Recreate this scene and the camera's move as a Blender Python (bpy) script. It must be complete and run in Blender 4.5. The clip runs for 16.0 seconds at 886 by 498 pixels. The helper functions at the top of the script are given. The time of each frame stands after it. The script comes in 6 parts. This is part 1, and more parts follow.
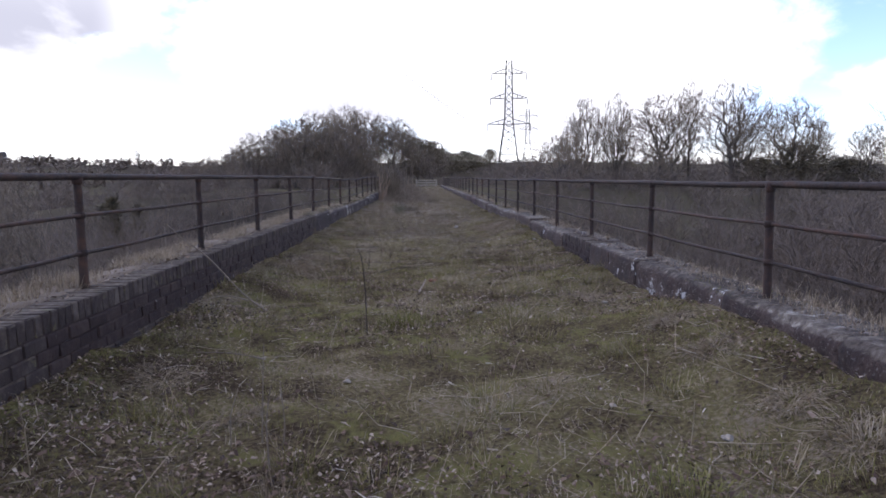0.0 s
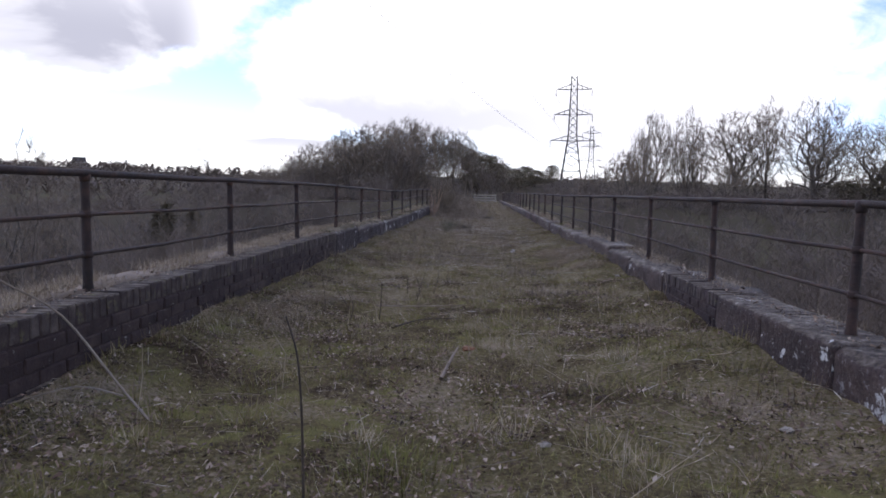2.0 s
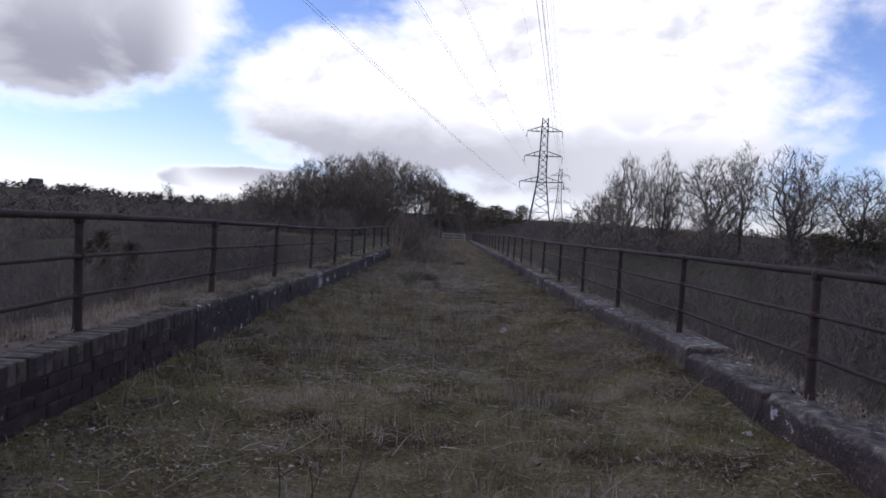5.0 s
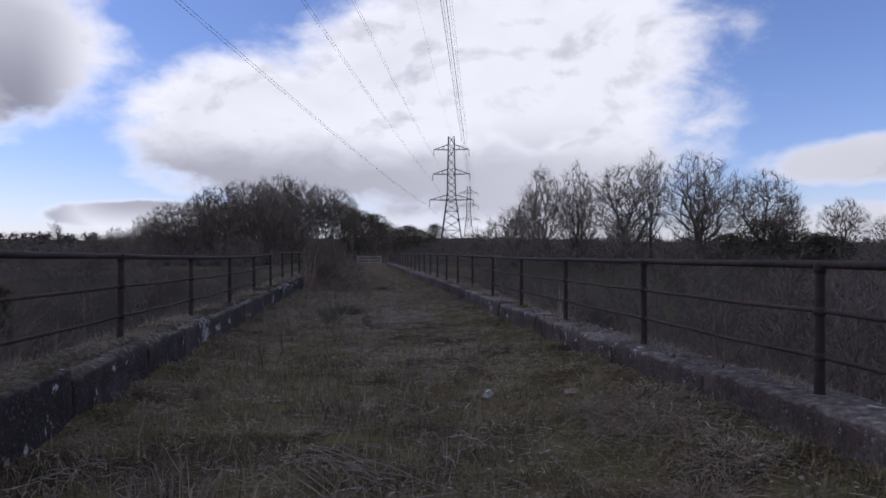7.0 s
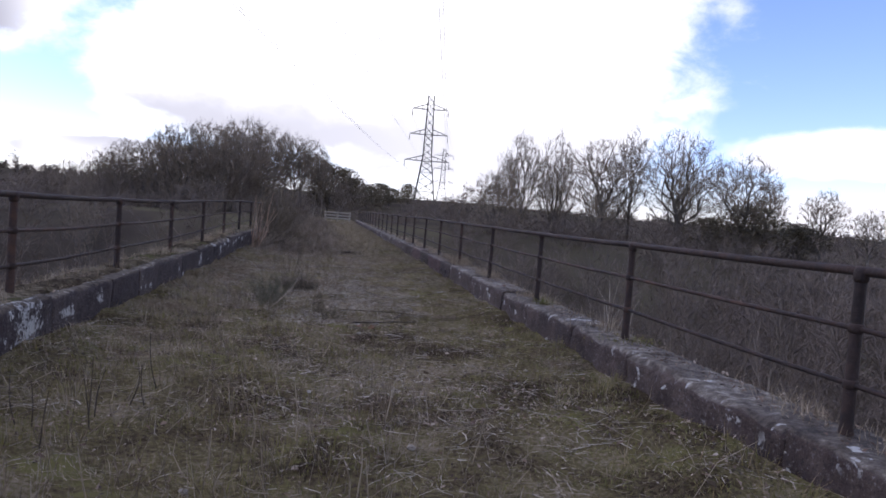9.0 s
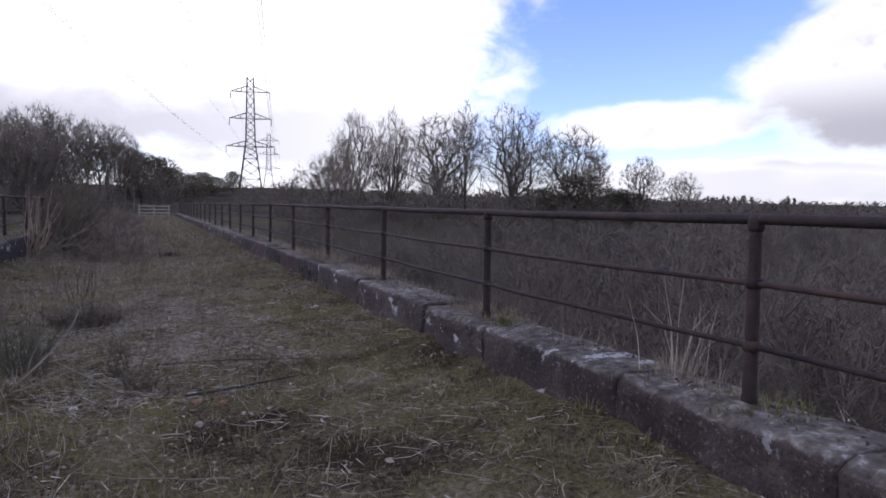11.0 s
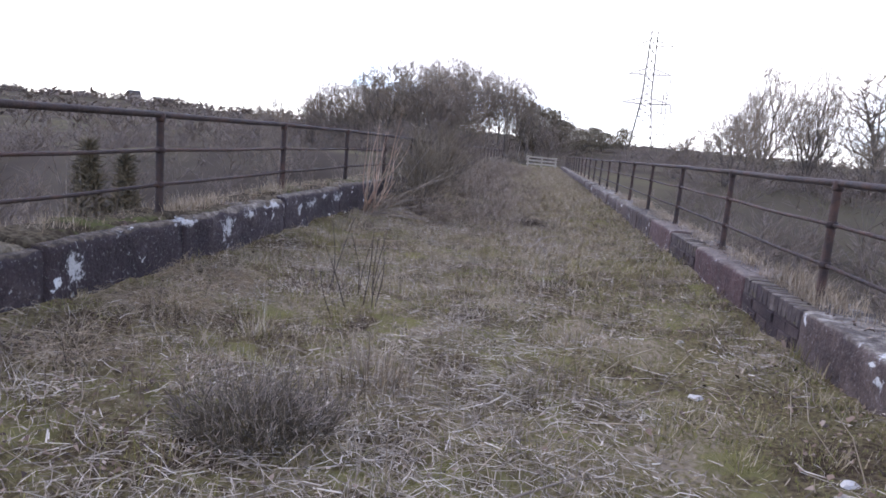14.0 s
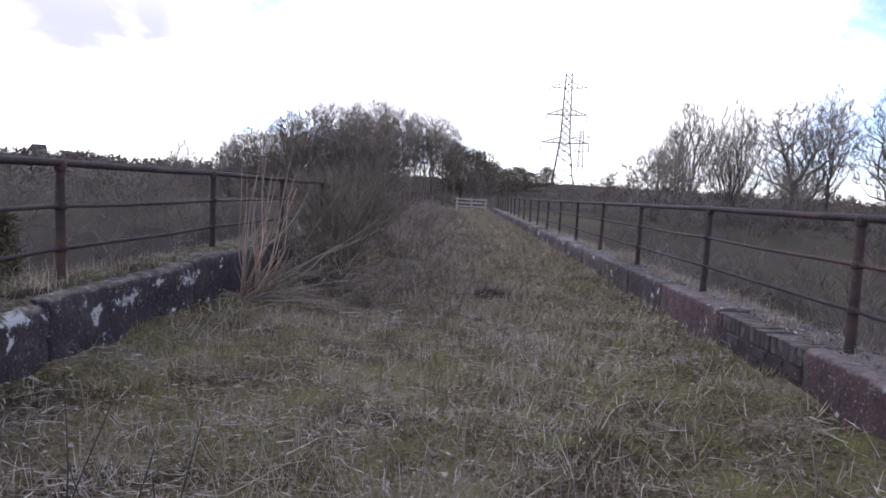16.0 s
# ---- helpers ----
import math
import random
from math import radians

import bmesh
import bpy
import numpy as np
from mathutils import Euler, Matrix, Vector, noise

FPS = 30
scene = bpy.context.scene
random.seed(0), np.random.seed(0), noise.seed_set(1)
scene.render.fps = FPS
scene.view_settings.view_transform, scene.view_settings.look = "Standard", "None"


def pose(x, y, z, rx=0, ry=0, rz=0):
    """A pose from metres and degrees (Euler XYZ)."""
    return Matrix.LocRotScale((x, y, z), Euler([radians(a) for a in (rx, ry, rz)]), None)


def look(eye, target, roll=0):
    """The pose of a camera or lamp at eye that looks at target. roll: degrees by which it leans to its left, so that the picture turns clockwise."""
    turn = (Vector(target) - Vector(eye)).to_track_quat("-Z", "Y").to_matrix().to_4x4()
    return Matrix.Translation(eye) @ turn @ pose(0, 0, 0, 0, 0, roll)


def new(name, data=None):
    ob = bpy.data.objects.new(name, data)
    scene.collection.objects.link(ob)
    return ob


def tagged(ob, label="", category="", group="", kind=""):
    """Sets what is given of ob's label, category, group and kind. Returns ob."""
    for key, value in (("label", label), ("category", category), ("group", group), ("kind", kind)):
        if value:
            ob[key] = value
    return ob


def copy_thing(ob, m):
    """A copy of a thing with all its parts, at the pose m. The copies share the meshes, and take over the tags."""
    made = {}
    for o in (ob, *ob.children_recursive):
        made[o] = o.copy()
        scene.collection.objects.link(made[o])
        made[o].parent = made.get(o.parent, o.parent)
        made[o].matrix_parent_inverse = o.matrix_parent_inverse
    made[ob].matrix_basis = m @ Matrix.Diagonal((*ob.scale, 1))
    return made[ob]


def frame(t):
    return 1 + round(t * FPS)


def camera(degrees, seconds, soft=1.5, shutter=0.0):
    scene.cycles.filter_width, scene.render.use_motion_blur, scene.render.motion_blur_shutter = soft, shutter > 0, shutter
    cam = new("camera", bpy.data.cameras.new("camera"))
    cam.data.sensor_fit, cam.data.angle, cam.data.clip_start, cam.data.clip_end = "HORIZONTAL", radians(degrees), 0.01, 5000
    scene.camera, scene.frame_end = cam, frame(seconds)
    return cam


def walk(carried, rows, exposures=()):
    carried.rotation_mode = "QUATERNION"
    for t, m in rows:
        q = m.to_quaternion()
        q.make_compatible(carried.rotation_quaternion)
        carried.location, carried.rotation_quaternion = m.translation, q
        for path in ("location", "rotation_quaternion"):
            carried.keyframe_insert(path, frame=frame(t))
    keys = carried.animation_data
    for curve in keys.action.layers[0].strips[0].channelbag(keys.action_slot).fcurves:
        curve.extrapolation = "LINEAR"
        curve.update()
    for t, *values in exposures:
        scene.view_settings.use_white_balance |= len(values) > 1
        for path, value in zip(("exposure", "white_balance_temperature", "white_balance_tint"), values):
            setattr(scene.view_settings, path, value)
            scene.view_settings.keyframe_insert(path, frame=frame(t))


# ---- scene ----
cam = camera(66.5, 16.0, soft=1.7)
PATH = [
    (0, (-0.072, -4.696, 1.207), (-0.008, -2.709, 0.996), -0.3),
    (0.5, (-0.089, -3.942, 1.211), (-0.102, -1.953, 1.002), 0.7),
    (1, (0.035, -3.169, 1.259), (-0.041, -1.178, 1.081), 3.2),
    (1.5, (0.047, -2.421, 1.242), (-0.064, -0.431, 1.076), 4.4),
    (2, (0.123, -1.704, 1.157), (0.015, 0.286, 0.988), 1.3),
    (2.5, (0.164, -1.014, 1.227), (0.144, 0.977, 1.047), -0.3),
    (3, (0.111, -0.165, 1.245), (0.174, 1.822, 1.026), 1.1),
    (3.5, (0.207, 0.628, 1.226), (0.063, 2.612, 1.015), 0.3),
    (4, (0.112, 1.577, 1.221), (0.064, 3.575, 1.143), 5.2),
    (4.5, (0.034, 2.301, 1.247), (0.008, 4.3, 1.2), 5.2),
    (4.7, (0.017, 2.617, 1.272), (-0.001, 4.616, 1.21), 4.4),
    (6.8, (-0.279, 5.992, 1.241), (-0.211, 7.991, 1.265), -0.4),
    (7, (-0.31, 6.277, 1.209), (-0.067, 8.263, 1.222), -0.1),
    (7.5, (-0.211, 7.015, 1.311), (0.131, 8.98, 1.168), 0.7),
    (8, (-0.116, 7.952, 1.305), (0.049, 9.939, 1.141), 6.0),
    (8.5, (-0.095, 8.89, 1.227), (0.189, 10.866, 1.107), 4.5),
    (9, (-0.138, 9.64, 1.239), (0.198, 11.609, 1.144), 4.4),
    (9.2, (-0.187, 9.947, 1.206), (0.217, 11.904, 1.117), 3.8),
    (11.5, (0.194, 13.825, 1.160), (1.021, 15.639, 1.000), 0.9),
    (12, (0.397, 14.712, 1.172), (1.152, 16.529, 0.815), 1.7),
    (12.2, (0.402, 14.921, 1.205), (0.768, 16.857, 0.864), -1.0),
    (12.5, (0.407, 15.279, 1.233), (0.457, 17.25, 0.898), 3.1),
    (13, (0.393, 16.077, 1.313), (0.335, 18.029, 0.884), 5.5),
    (13.5, (0.495, 16.926, 1.145), (0.316, 18.897, 0.857), 5.2),
    (14, (0.432, 17.696, 1.154), (0.178, 19.657, 0.852), 5.2),
    (14.5, (0.351, 18.422, 1.21), (0.166, 20.394, 0.934), 5.0),
    (15, (0.301, 19.192, 1.205), (0.038, 21.163, 0.989), 2.3),
    (15.5, (0.146, 20.115, 1.251), (0.023, 22.101, 1.052), 4.0),
    (16, (0.055, 20.948, 1.158), (-0.001, 22.94, 0.997), 3.1),
]
EXPOSURES = [(0.0, -0.08, 6200, 16), (2.0, -0.3, 6200, 16), (3.5, -0.02, 6200, 16), (4.0, -0.35, 6150, 16), (4.5, -0.7, 6100, 16), (7.0, -1.3, 5950, 18), (7.5, -0.75, 6050, 18), (8.0, -0.45, 6100, 18), (8.5, -0.38, 6150, 18), (9.2, -0.45, 6150, 18), (11.5, -0.57, 6100, 18), (12.0, 0.1, 6200, 18), (12.5, 0.5, 6250, 16), (13.0, 0.7, 6250, 16), (13.5, 0.74, 6250, 16), (14.5, 0.58, 6250, 16), (15.5, 0.25, 6200, 16), (16.0, 0.15, 6200, 16)]
walk(cam, [(t, look(eye, target, roll)) for t, eye, target, roll in PATH], EXPOSURES)
SKY_STRENGTH, CLOUD_STRENGTH, SUN_ENERGY = 0.32, 2.3, 0.7

# ================= world, sun, exposure =================
world = bpy.data.worlds.new("world")
scene.world = world
world.use_nodes = True


class Nodes:
    """Short hand for building a node tree."""

    def __init__(self, tree):
        self.t = tree

    def add(self, kind, **inputs):
        n = self.t.nodes.new(kind)
        for k, v in inputs.items():
            self.put(n, k.replace("_", " "), v)
        return n

    def put(self, n, key, v):
        s = n.inputs[int(key)] if key.isdigit() else n.inputs[key]
        if hasattr(v, "is_output"):
            self.t.links.new(v, s)
        else:
            s.default_value = v

    def op(self, kind, a, b=0.0, c=None, clamp=False):
        n = self.t.nodes.new("ShaderNodeMath")
        n.operation, n.use_clamp = kind, clamp
        self.put(n, "0", a)
        self.put(n, "1", b)
        if c is not None:
            self.put(n, "2", c)
        return n.outputs[0]

    def noise(self, vec, scale, detail=4.0, rough=0.55, dist=0.0):
        n = self.t.nodes.new("ShaderNodeTexNoise")
        if vec is not None:
            self.put(n, "Vector", vec)
        n.inputs["Scale"].default_value = scale
        n.inputs["Detail"].default_value = detail
        n.inputs["Roughness"].default_value = rough
        n.inputs["Distortion"].default_value = dist
        return n.outputs[0]

    def ramp(self, fac, stops, mode="LINEAR"):
        n = self.t.nodes.new("ShaderNodeValToRGB")
        n.color_ramp.interpolation = mode
        e = n.color_ramp.elements
        while len(e) < len(stops):
            e.new(0.5)
        for el, (p, c) in zip(e, stops):
            el.position = p
            el.color = (*c, 1) if len(c) == 3 else c
        self.t.links.new(fac, n.inputs[0])
        return n.outputs[0]

    def mix(self, fac, a, b, mode="MIX"):
        n = self.t.nodes.new("ShaderNodeMix")
        n.data_type, n.blend_type = "RGBA", mode
        self.put(n, "0", fac)
        self.put(n, "6", a if hasattr(a, "is_output") else (*a, 1))
        self.put(n, "7", b if hasattr(b, "is_output") else (*b, 1))
        return n.outputs[2]

    def span(self, v, a, b, c=0.0, d=1.0, smooth=True):
        n = self.t.nodes.new("ShaderNodeMapRange")
        n.interpolation_type = "SMOOTHSTEP" if smooth else "LINEAR"
        for i, x in enumerate((v, a, b, c, d)):
            self.put(n, str(i), x)
        return n.outputs[0]


SUN_AZ, SUN_EL = -75, 44          # degrees to the right of +y, above the horizon


def build_sky():
    n = Nodes(world.node_tree)
    sky = n.add("ShaderNodeTexSky")
    sky.sky_type, sky.sun_disc = "NISHITA", False
    sky.sun_elevation, sky.sun_rotation = radians(SUN_EL), radians(SUN_AZ)
    sky.air_density, sky.dust_density, sky.ozone_density = 1.0, 0.3, 5.0
    geo = n.add("ShaderNodeTexCoord")
    sep = n.add("ShaderNodeSeparateXYZ", Vector=geo.outputs["Generated"])
    x, y, z = sep.outputs
    az = n.op("MULTIPLY", n.op("ARCTAN2", x, y), 57.29578)
    el = n.op("MULTIPLY", n.op("ARCSINE", z), 57.29578)
    # clouds flatten towards the horizon: look them up on a high plane
    comb = n.add("ShaderNodeCombineXYZ")
    n.put(comb, "0", n.op("MULTIPLY", az, 0.05))
    n.put(comb, "1", n.op("MULTIPLY", el, 0.085))
    comb.inputs[2].default_value = 3.1
    big = n.noise(comb.outputs[0], 1.3, 7.0, 0.56, 0.15)
    fine = n.noise(comb.outputs[0], 4.2, 8.0, 0.6, 0.3)

    def lump(ca, ce, ra, re):
        u = n.op("DIVIDE", n.op("SUBTRACT", az, ca), ra)
        v = n.op("DIVIDE", n.op("SUBTRACT", el, ce), re)
        d = n.op("SQRT", n.op("ADD", n.op("MULTIPLY", u, u), n.op("MULTIPLY", v, v)))
        return n.op("SUBTRACT", 1.0, d)

    # the great white cumulus ahead, a grey one to the left of it, lower banks on both sides
    total = n.op("SMOOTH_MAX", lump(12, 13, 19.5, 14), lump(-5, 9.5, 16, 6), 0.2)
    for spec in ((-31, 15.5, 13, 9), (-15, 3.0, 9, 1.3), (41, 6.8, 9, 2.0), (61, 9, 13, 7), (52, 2, 20, 2.2), (-60, 14, 16, 9),
                 (-20, 46, 30, 14), (110, 30, 34, 20), (180, 28, 60, 18), (-110, 32, 36, 18), (25, 62, 40, 12)):
        total = n.op("SMOOTH_MAX", total, lump(*spec), 0.15)
    edge = n.op("ADD", total, n.op("MULTIPLY", n.op("SUBTRACT", big, 0.5), 1.1))
    edge = n.op("ADD", edge, n.op("MULTIPLY", n.op("SUBTRACT", fine, 0.5), 0.5))
    mask = n.span(edge, -0.12, 0.26)
    haze = n.span(el, 0.0, 8.0, 0.30, 0.0)
    mask = n.op("MAXIMUM", mask, haze)
    # greyer bellies: where the cloud is thick and low in its own lump
    belly = n.noise(comb.outputs[0], 2.1, 5.0, 0.5, 0.4)
    thick = n.span(edge, 0.12, 0.75)
    grey = n.op("MULTIPLY", n.span(belly, 0.52, 0.72), n.op("MULTIPLY", thick, n.span(el, 5.0, 13.0, 0.75, 0.05)))
    left = n.op("MULTIPLY", n.span(az, -19.0, -25.0), n.span(el, 19.0, 11.0, 0.55, 1.0))
    grey = n.op("MAXIMUM", grey, n.op("MULTIPLY", left, n.op("MULTIPLY", n.span(edge, 0.02, 0.22), n.span(belly, 0.36, 0.52, 0.75, 1.0))))
    base = n.op("MULTIPLY", n.span(n.op("ADD", el, n.op("MULTIPLY", n.op("SUBTRACT", fine, 0.5), 4.0)), 11.0, 6.5), n.op("MULTIPLY", n.op("MULTIPLY", n.span(az, -26.0, -18.0), n.span(el, 1.5, 4.0)), n.span(az, 38.0, -10.0, 0.30, 0.8)))
    grey = n.op("MAXIMUM", grey, n.op("MULTIPLY", base, n.span(edge, 0.02, 0.25)))
    right = n.op("MULTIPLY", n.span(az, 44.0, 50.0), n.op("MULTIPLY", n.span(el, 11.0, 6.0, 0.15, 0.8), n.span(el, 2.5, 5.0, 0.25, 1.0)))
    grey = n.op("MAXIMUM", grey, n.op("MULTIPLY", right, n.span(edge, 0.0, 0.3)))
    # folds of the cloud turned away from the sun
    away = n.add("ShaderNodeVectorMath")
    away.operation = "ADD"
    n.put(away, "0", comb.outputs[0])
    away.inputs[1].default_value = (-0.05, 0.07, 0.0)
    fold = n.op("SUBTRACT", n.noise(away.outputs[0], 1.8, 8.0, 0.55, 0.25), n.noise(comb.outputs[0], 1.8, 8.0, 0.55, 0.25))
    grey = n.op("MAXIMUM", grey, n.op("MULTIPLY", n.span(fold, -0.04, 0.16, 0.0, 0.5), n.span(edge, 0.05, 0.3)))
    soft_grey = n.noise(comb.outputs[0], 0.9, 4.0, 0.5, 0.3)
    grey = n.op("MAXIMUM", grey, n.op("MULTIPLY", n.span(soft_grey, 0.42, 0.68, 0.08, 0.42), n.span(edge, 0.15, 0.5)))
    cloud = n.mix(grey, (1.0, 0.995, 0.985), (0.33, 0.335, 0.375))
    glow = n.span(az, 70.0, 10.0, 0.72, 1.0)
    bg_sky = n.add("ShaderNodeBackground", Color=n.mix(1.0, sky.outputs[0], (1.0, 0.90, 0.98), "MULTIPLY"), Strength=SKY_STRENGTH)
    bg_cloud = n.add("ShaderNodeBackground", Color=cloud)
    n.put(bg_cloud, "Strength", n.op("MULTIPLY", glow, CLOUD_STRENGTH))
    mixer = n.add("ShaderNodeMixShader", Fac=mask)
    n.put(mixer, "1", bg_sky.outputs[0])
    n.put(mixer, "2", bg_cloud.outputs[0])
    world.node_tree.links.new(mixer.outputs[0], world.node_tree.nodes["World Output"].inputs[0])


build_sky()
sun_data = bpy.data.lights.new("sun", "SUN")
sun_data.energy, sun_data.angle, sun_data.color = SUN_ENERGY, radians(14), (1.0, 0.955, 0.88)
sun = new("sun", sun_data)
_dir = Vector((math.sin(radians(SUN_AZ)) * math.cos(radians(SUN_EL)), math.cos(radians(SUN_AZ)) * math.cos(radians(SUN_EL)), math.sin(radians(SUN_EL))))
sun.matrix_world = look(_dir * 80, (0, 0, 0))


# ================= materials =================
ALBEDO = (0.735, 0.69, 0.63)      # scales every ramp colour: darker and warmer, so the sky stands brighter against it


def material(name, stops, scale=6.0, rough=0.9, bump=0.3, wide=1.2, wide_amount=0.35, island=0.0, spot=None, metal=0.0, stretch=(1, 1, 1), bump_scale=None, patches=(), speck=False, top=None):
    """Grain colours by a fine noise, shifted by a wide noise, by chance per object and (island) per piece; spot: (colour, scale, threshold, softness)."""
    m = bpy.data.materials.new(name)
    m.use_nodes = True
    n = Nodes(m.node_tree)
    bsdf = m.node_tree.nodes["Principled BSDF"]
    tc = n.add("ShaderNodeTexCoord")
    mp = n.add("ShaderNodeMapping", Vector=tc.outputs["Object"])
    mp.inputs["Scale"].default_value = stretch
    vec = mp.outputs[0]
    info = n.add("ShaderNodeObjectInfo")
    shift = n.add("ShaderNodeVectorMath", )
    shift.operation = "ADD"
    n.put(shift, "0", vec)
    rnd3 = n.add("ShaderNodeCombineXYZ")
    for i, k in enumerate((37.0, 11.0, 23.0)):
        n.put(rnd3, str(i), n.op("MULTIPLY", info.outputs["Random"], k))
    n.put(shift, "1", rnd3.outputs[0])
    vec = shift.outputs[0]
    grain = n.noise(vec, scale, 6.0, 0.62)
    broad = n.noise(vec, wide, 3.0, 0.5)
    f = n.op("ADD", grain, n.op("MULTIPLY", n.op("SUBTRACT", broad, 0.5), wide_amount * 2))
    if island:
        gi = n.add("ShaderNodeNewGeometry")
        f = n.op("ADD", f, n.op("MULTIPLY", n.op("SUBTRACT", gi.outputs["Random Per Island"], 0.5), island))
    f = n.op("ADD", f, n.op("MULTIPLY", n.op("SUBTRACT", info.outputs["Random"], 0.5), 0.16))
    col = n.ramp(f, [(p, tuple(q * k for q, k in zip(c, ALBEDO))) for p, c in stops])
    if speck:
        fine_n = n.noise(vec, 42.0, 3.0, 0.7)
        col = n.mix(n.span(fine_n, 0.58, 0.68, 0.0, 0.35), col, (0.34, 0.33, 0.325))
        col = n.mix(n.span(fine_n, 0.44, 0.35, 0.0, 0.7), col, (0.018, 0.017, 0.016))
    if top:                                   # what faces up takes a paler mottled crust, lichen at its lightest
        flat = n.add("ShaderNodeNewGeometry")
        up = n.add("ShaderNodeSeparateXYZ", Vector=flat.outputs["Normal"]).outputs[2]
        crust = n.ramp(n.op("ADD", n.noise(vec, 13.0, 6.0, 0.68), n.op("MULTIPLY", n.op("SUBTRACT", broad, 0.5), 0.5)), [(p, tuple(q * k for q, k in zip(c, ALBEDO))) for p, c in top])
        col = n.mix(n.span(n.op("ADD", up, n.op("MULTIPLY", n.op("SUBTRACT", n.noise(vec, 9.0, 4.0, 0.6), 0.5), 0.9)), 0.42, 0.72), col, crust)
    if spot:
        c, sc, th, so = spot
        s = n.noise(vec, sc, 5.0, 0.65, 0.3)
        k = n.op("MULTIPLY", n.span(s, th, th + so), n.span(n.noise(vec, sc * 0.22, 2.0, 0.5), 0.46, 0.58))
        col = n.mix(k, col, c)
    if patches:
        sp = n.add("ShaderNodeSeparateXYZ", Vector=tc.outputs["Object"])
        ragged = n.op("ADD", n.noise(tc.outputs["Object"], 11.0, 5.0, 0.75), n.op("MULTIPLY", n.noise(tc.outputs["Object"], 42.0, 3.0, 0.6), 0.35))
        whole = None
        for py, pz, ry, rz in patches:
            u = n.op("DIVIDE", n.op("SUBTRACT", sp.outputs[1], py), ry)
            w = n.op("DIVIDE", n.op("SUBTRACT", sp.outputs[2], pz), rz)
            d = n.op("SUBTRACT", 1.0, n.op("SQRT", n.op("ADD", n.op("MULTIPLY", u, u), n.op("MULTIPLY", w, w))))
            whole = d if whole is None else n.op("MAXIMUM", whole, d)
        k = n.op("MULTIPLY", n.span(n.op("ADD", n.op("MULTIPLY", n.op("MAXIMUM", whole, -0.6), 0.36), ragged), 0.90, 1.0), 0.8)
        col = n.mix(k, col, (0.47, 0.465, 0.455))
    n.put(bsdf, "Base Color", col)
    rr = n.span(grain, 0.3, 0.7, max(0.0, rough - 0.1), min(1.0, rough + 0.06), smooth=False)
    n.put(bsdf, "Roughness", rr)
    bsdf.inputs["Metallic"].default_value = metal
    bsdf.inputs["Specular IOR Level"].default_value = 0.0 if rough > 0.96 else 0.3
    if bump:
        b = n.add("ShaderNodeBump", Strength=bump, Distance=0.03 if speck else 0.02)
        n.put(b, "Height", n.noise(vec, bump_scale or scale * 2.2, 6.0, 0.65))
        n.put(bsdf, "Normal", b.outputs[0])
    return m


M_BRICK = material("blue_brick", [(0.2, (0.022, 0.015, 0.018)), (0.5, (0.046, 0.032, 0.035)), (0.8, (0.092, 0.070, 0.070))], 9, 0.9, 0.5, 2.0, 0.3,
                   spot=((0.36, 0.35, 0.34), 17, 0.65, 0.06))
M_BRICKTOP = material("weathered_brick_coping", [(0.2, (0.032, 0.025, 0.027)), (0.5, (0.070, 0.056, 0.058)), (0.8, (0.17, 0.15, 0.145))], 11, 0.92, 0.5, 2.0, 0.3,
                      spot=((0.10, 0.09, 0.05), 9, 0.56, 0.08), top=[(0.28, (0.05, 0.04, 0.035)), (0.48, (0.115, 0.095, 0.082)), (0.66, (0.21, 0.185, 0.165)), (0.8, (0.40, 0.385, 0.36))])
M_FACE = material("blackened_wall_face", [(0.25, (0.027, 0.020, 0.026)), (0.5, (0.054, 0.041, 0.050)), (0.78, (0.115, 0.098, 0.104))], 5, 0.88, 0.8, 0.8, 0.35,
                  spot=((0.50, 0.50, 0.49), 8.5, 0.615, 0.04), bump_scale=20,
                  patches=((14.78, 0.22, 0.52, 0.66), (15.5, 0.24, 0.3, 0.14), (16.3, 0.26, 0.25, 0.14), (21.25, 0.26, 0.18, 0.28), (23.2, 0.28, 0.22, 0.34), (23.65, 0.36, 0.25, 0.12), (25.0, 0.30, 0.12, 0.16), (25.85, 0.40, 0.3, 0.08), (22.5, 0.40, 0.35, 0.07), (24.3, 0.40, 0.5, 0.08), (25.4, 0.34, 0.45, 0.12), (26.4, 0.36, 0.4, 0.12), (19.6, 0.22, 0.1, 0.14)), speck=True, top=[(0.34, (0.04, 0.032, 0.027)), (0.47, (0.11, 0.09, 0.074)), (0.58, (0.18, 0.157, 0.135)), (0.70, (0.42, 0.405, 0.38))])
M_FACE_R = material("stained_wall_face", [(0.25, (0.036, 0.025, 0.026)), (0.5, (0.078, 0.056, 0.054)), (0.78, (0.15, 0.119, 0.112))], 5, 0.88, 0.8, 0.8, 0.35,
                    spot=((0.48, 0.47, 0.45), 6.5, 0.61, 0.04), bump_scale=20,
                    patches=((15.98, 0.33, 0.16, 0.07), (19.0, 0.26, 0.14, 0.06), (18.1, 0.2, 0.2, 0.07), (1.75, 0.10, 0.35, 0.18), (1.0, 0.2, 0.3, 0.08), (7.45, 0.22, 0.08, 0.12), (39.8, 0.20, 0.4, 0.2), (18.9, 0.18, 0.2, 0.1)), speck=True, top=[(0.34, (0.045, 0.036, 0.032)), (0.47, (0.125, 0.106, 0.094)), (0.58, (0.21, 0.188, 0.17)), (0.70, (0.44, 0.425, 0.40))])
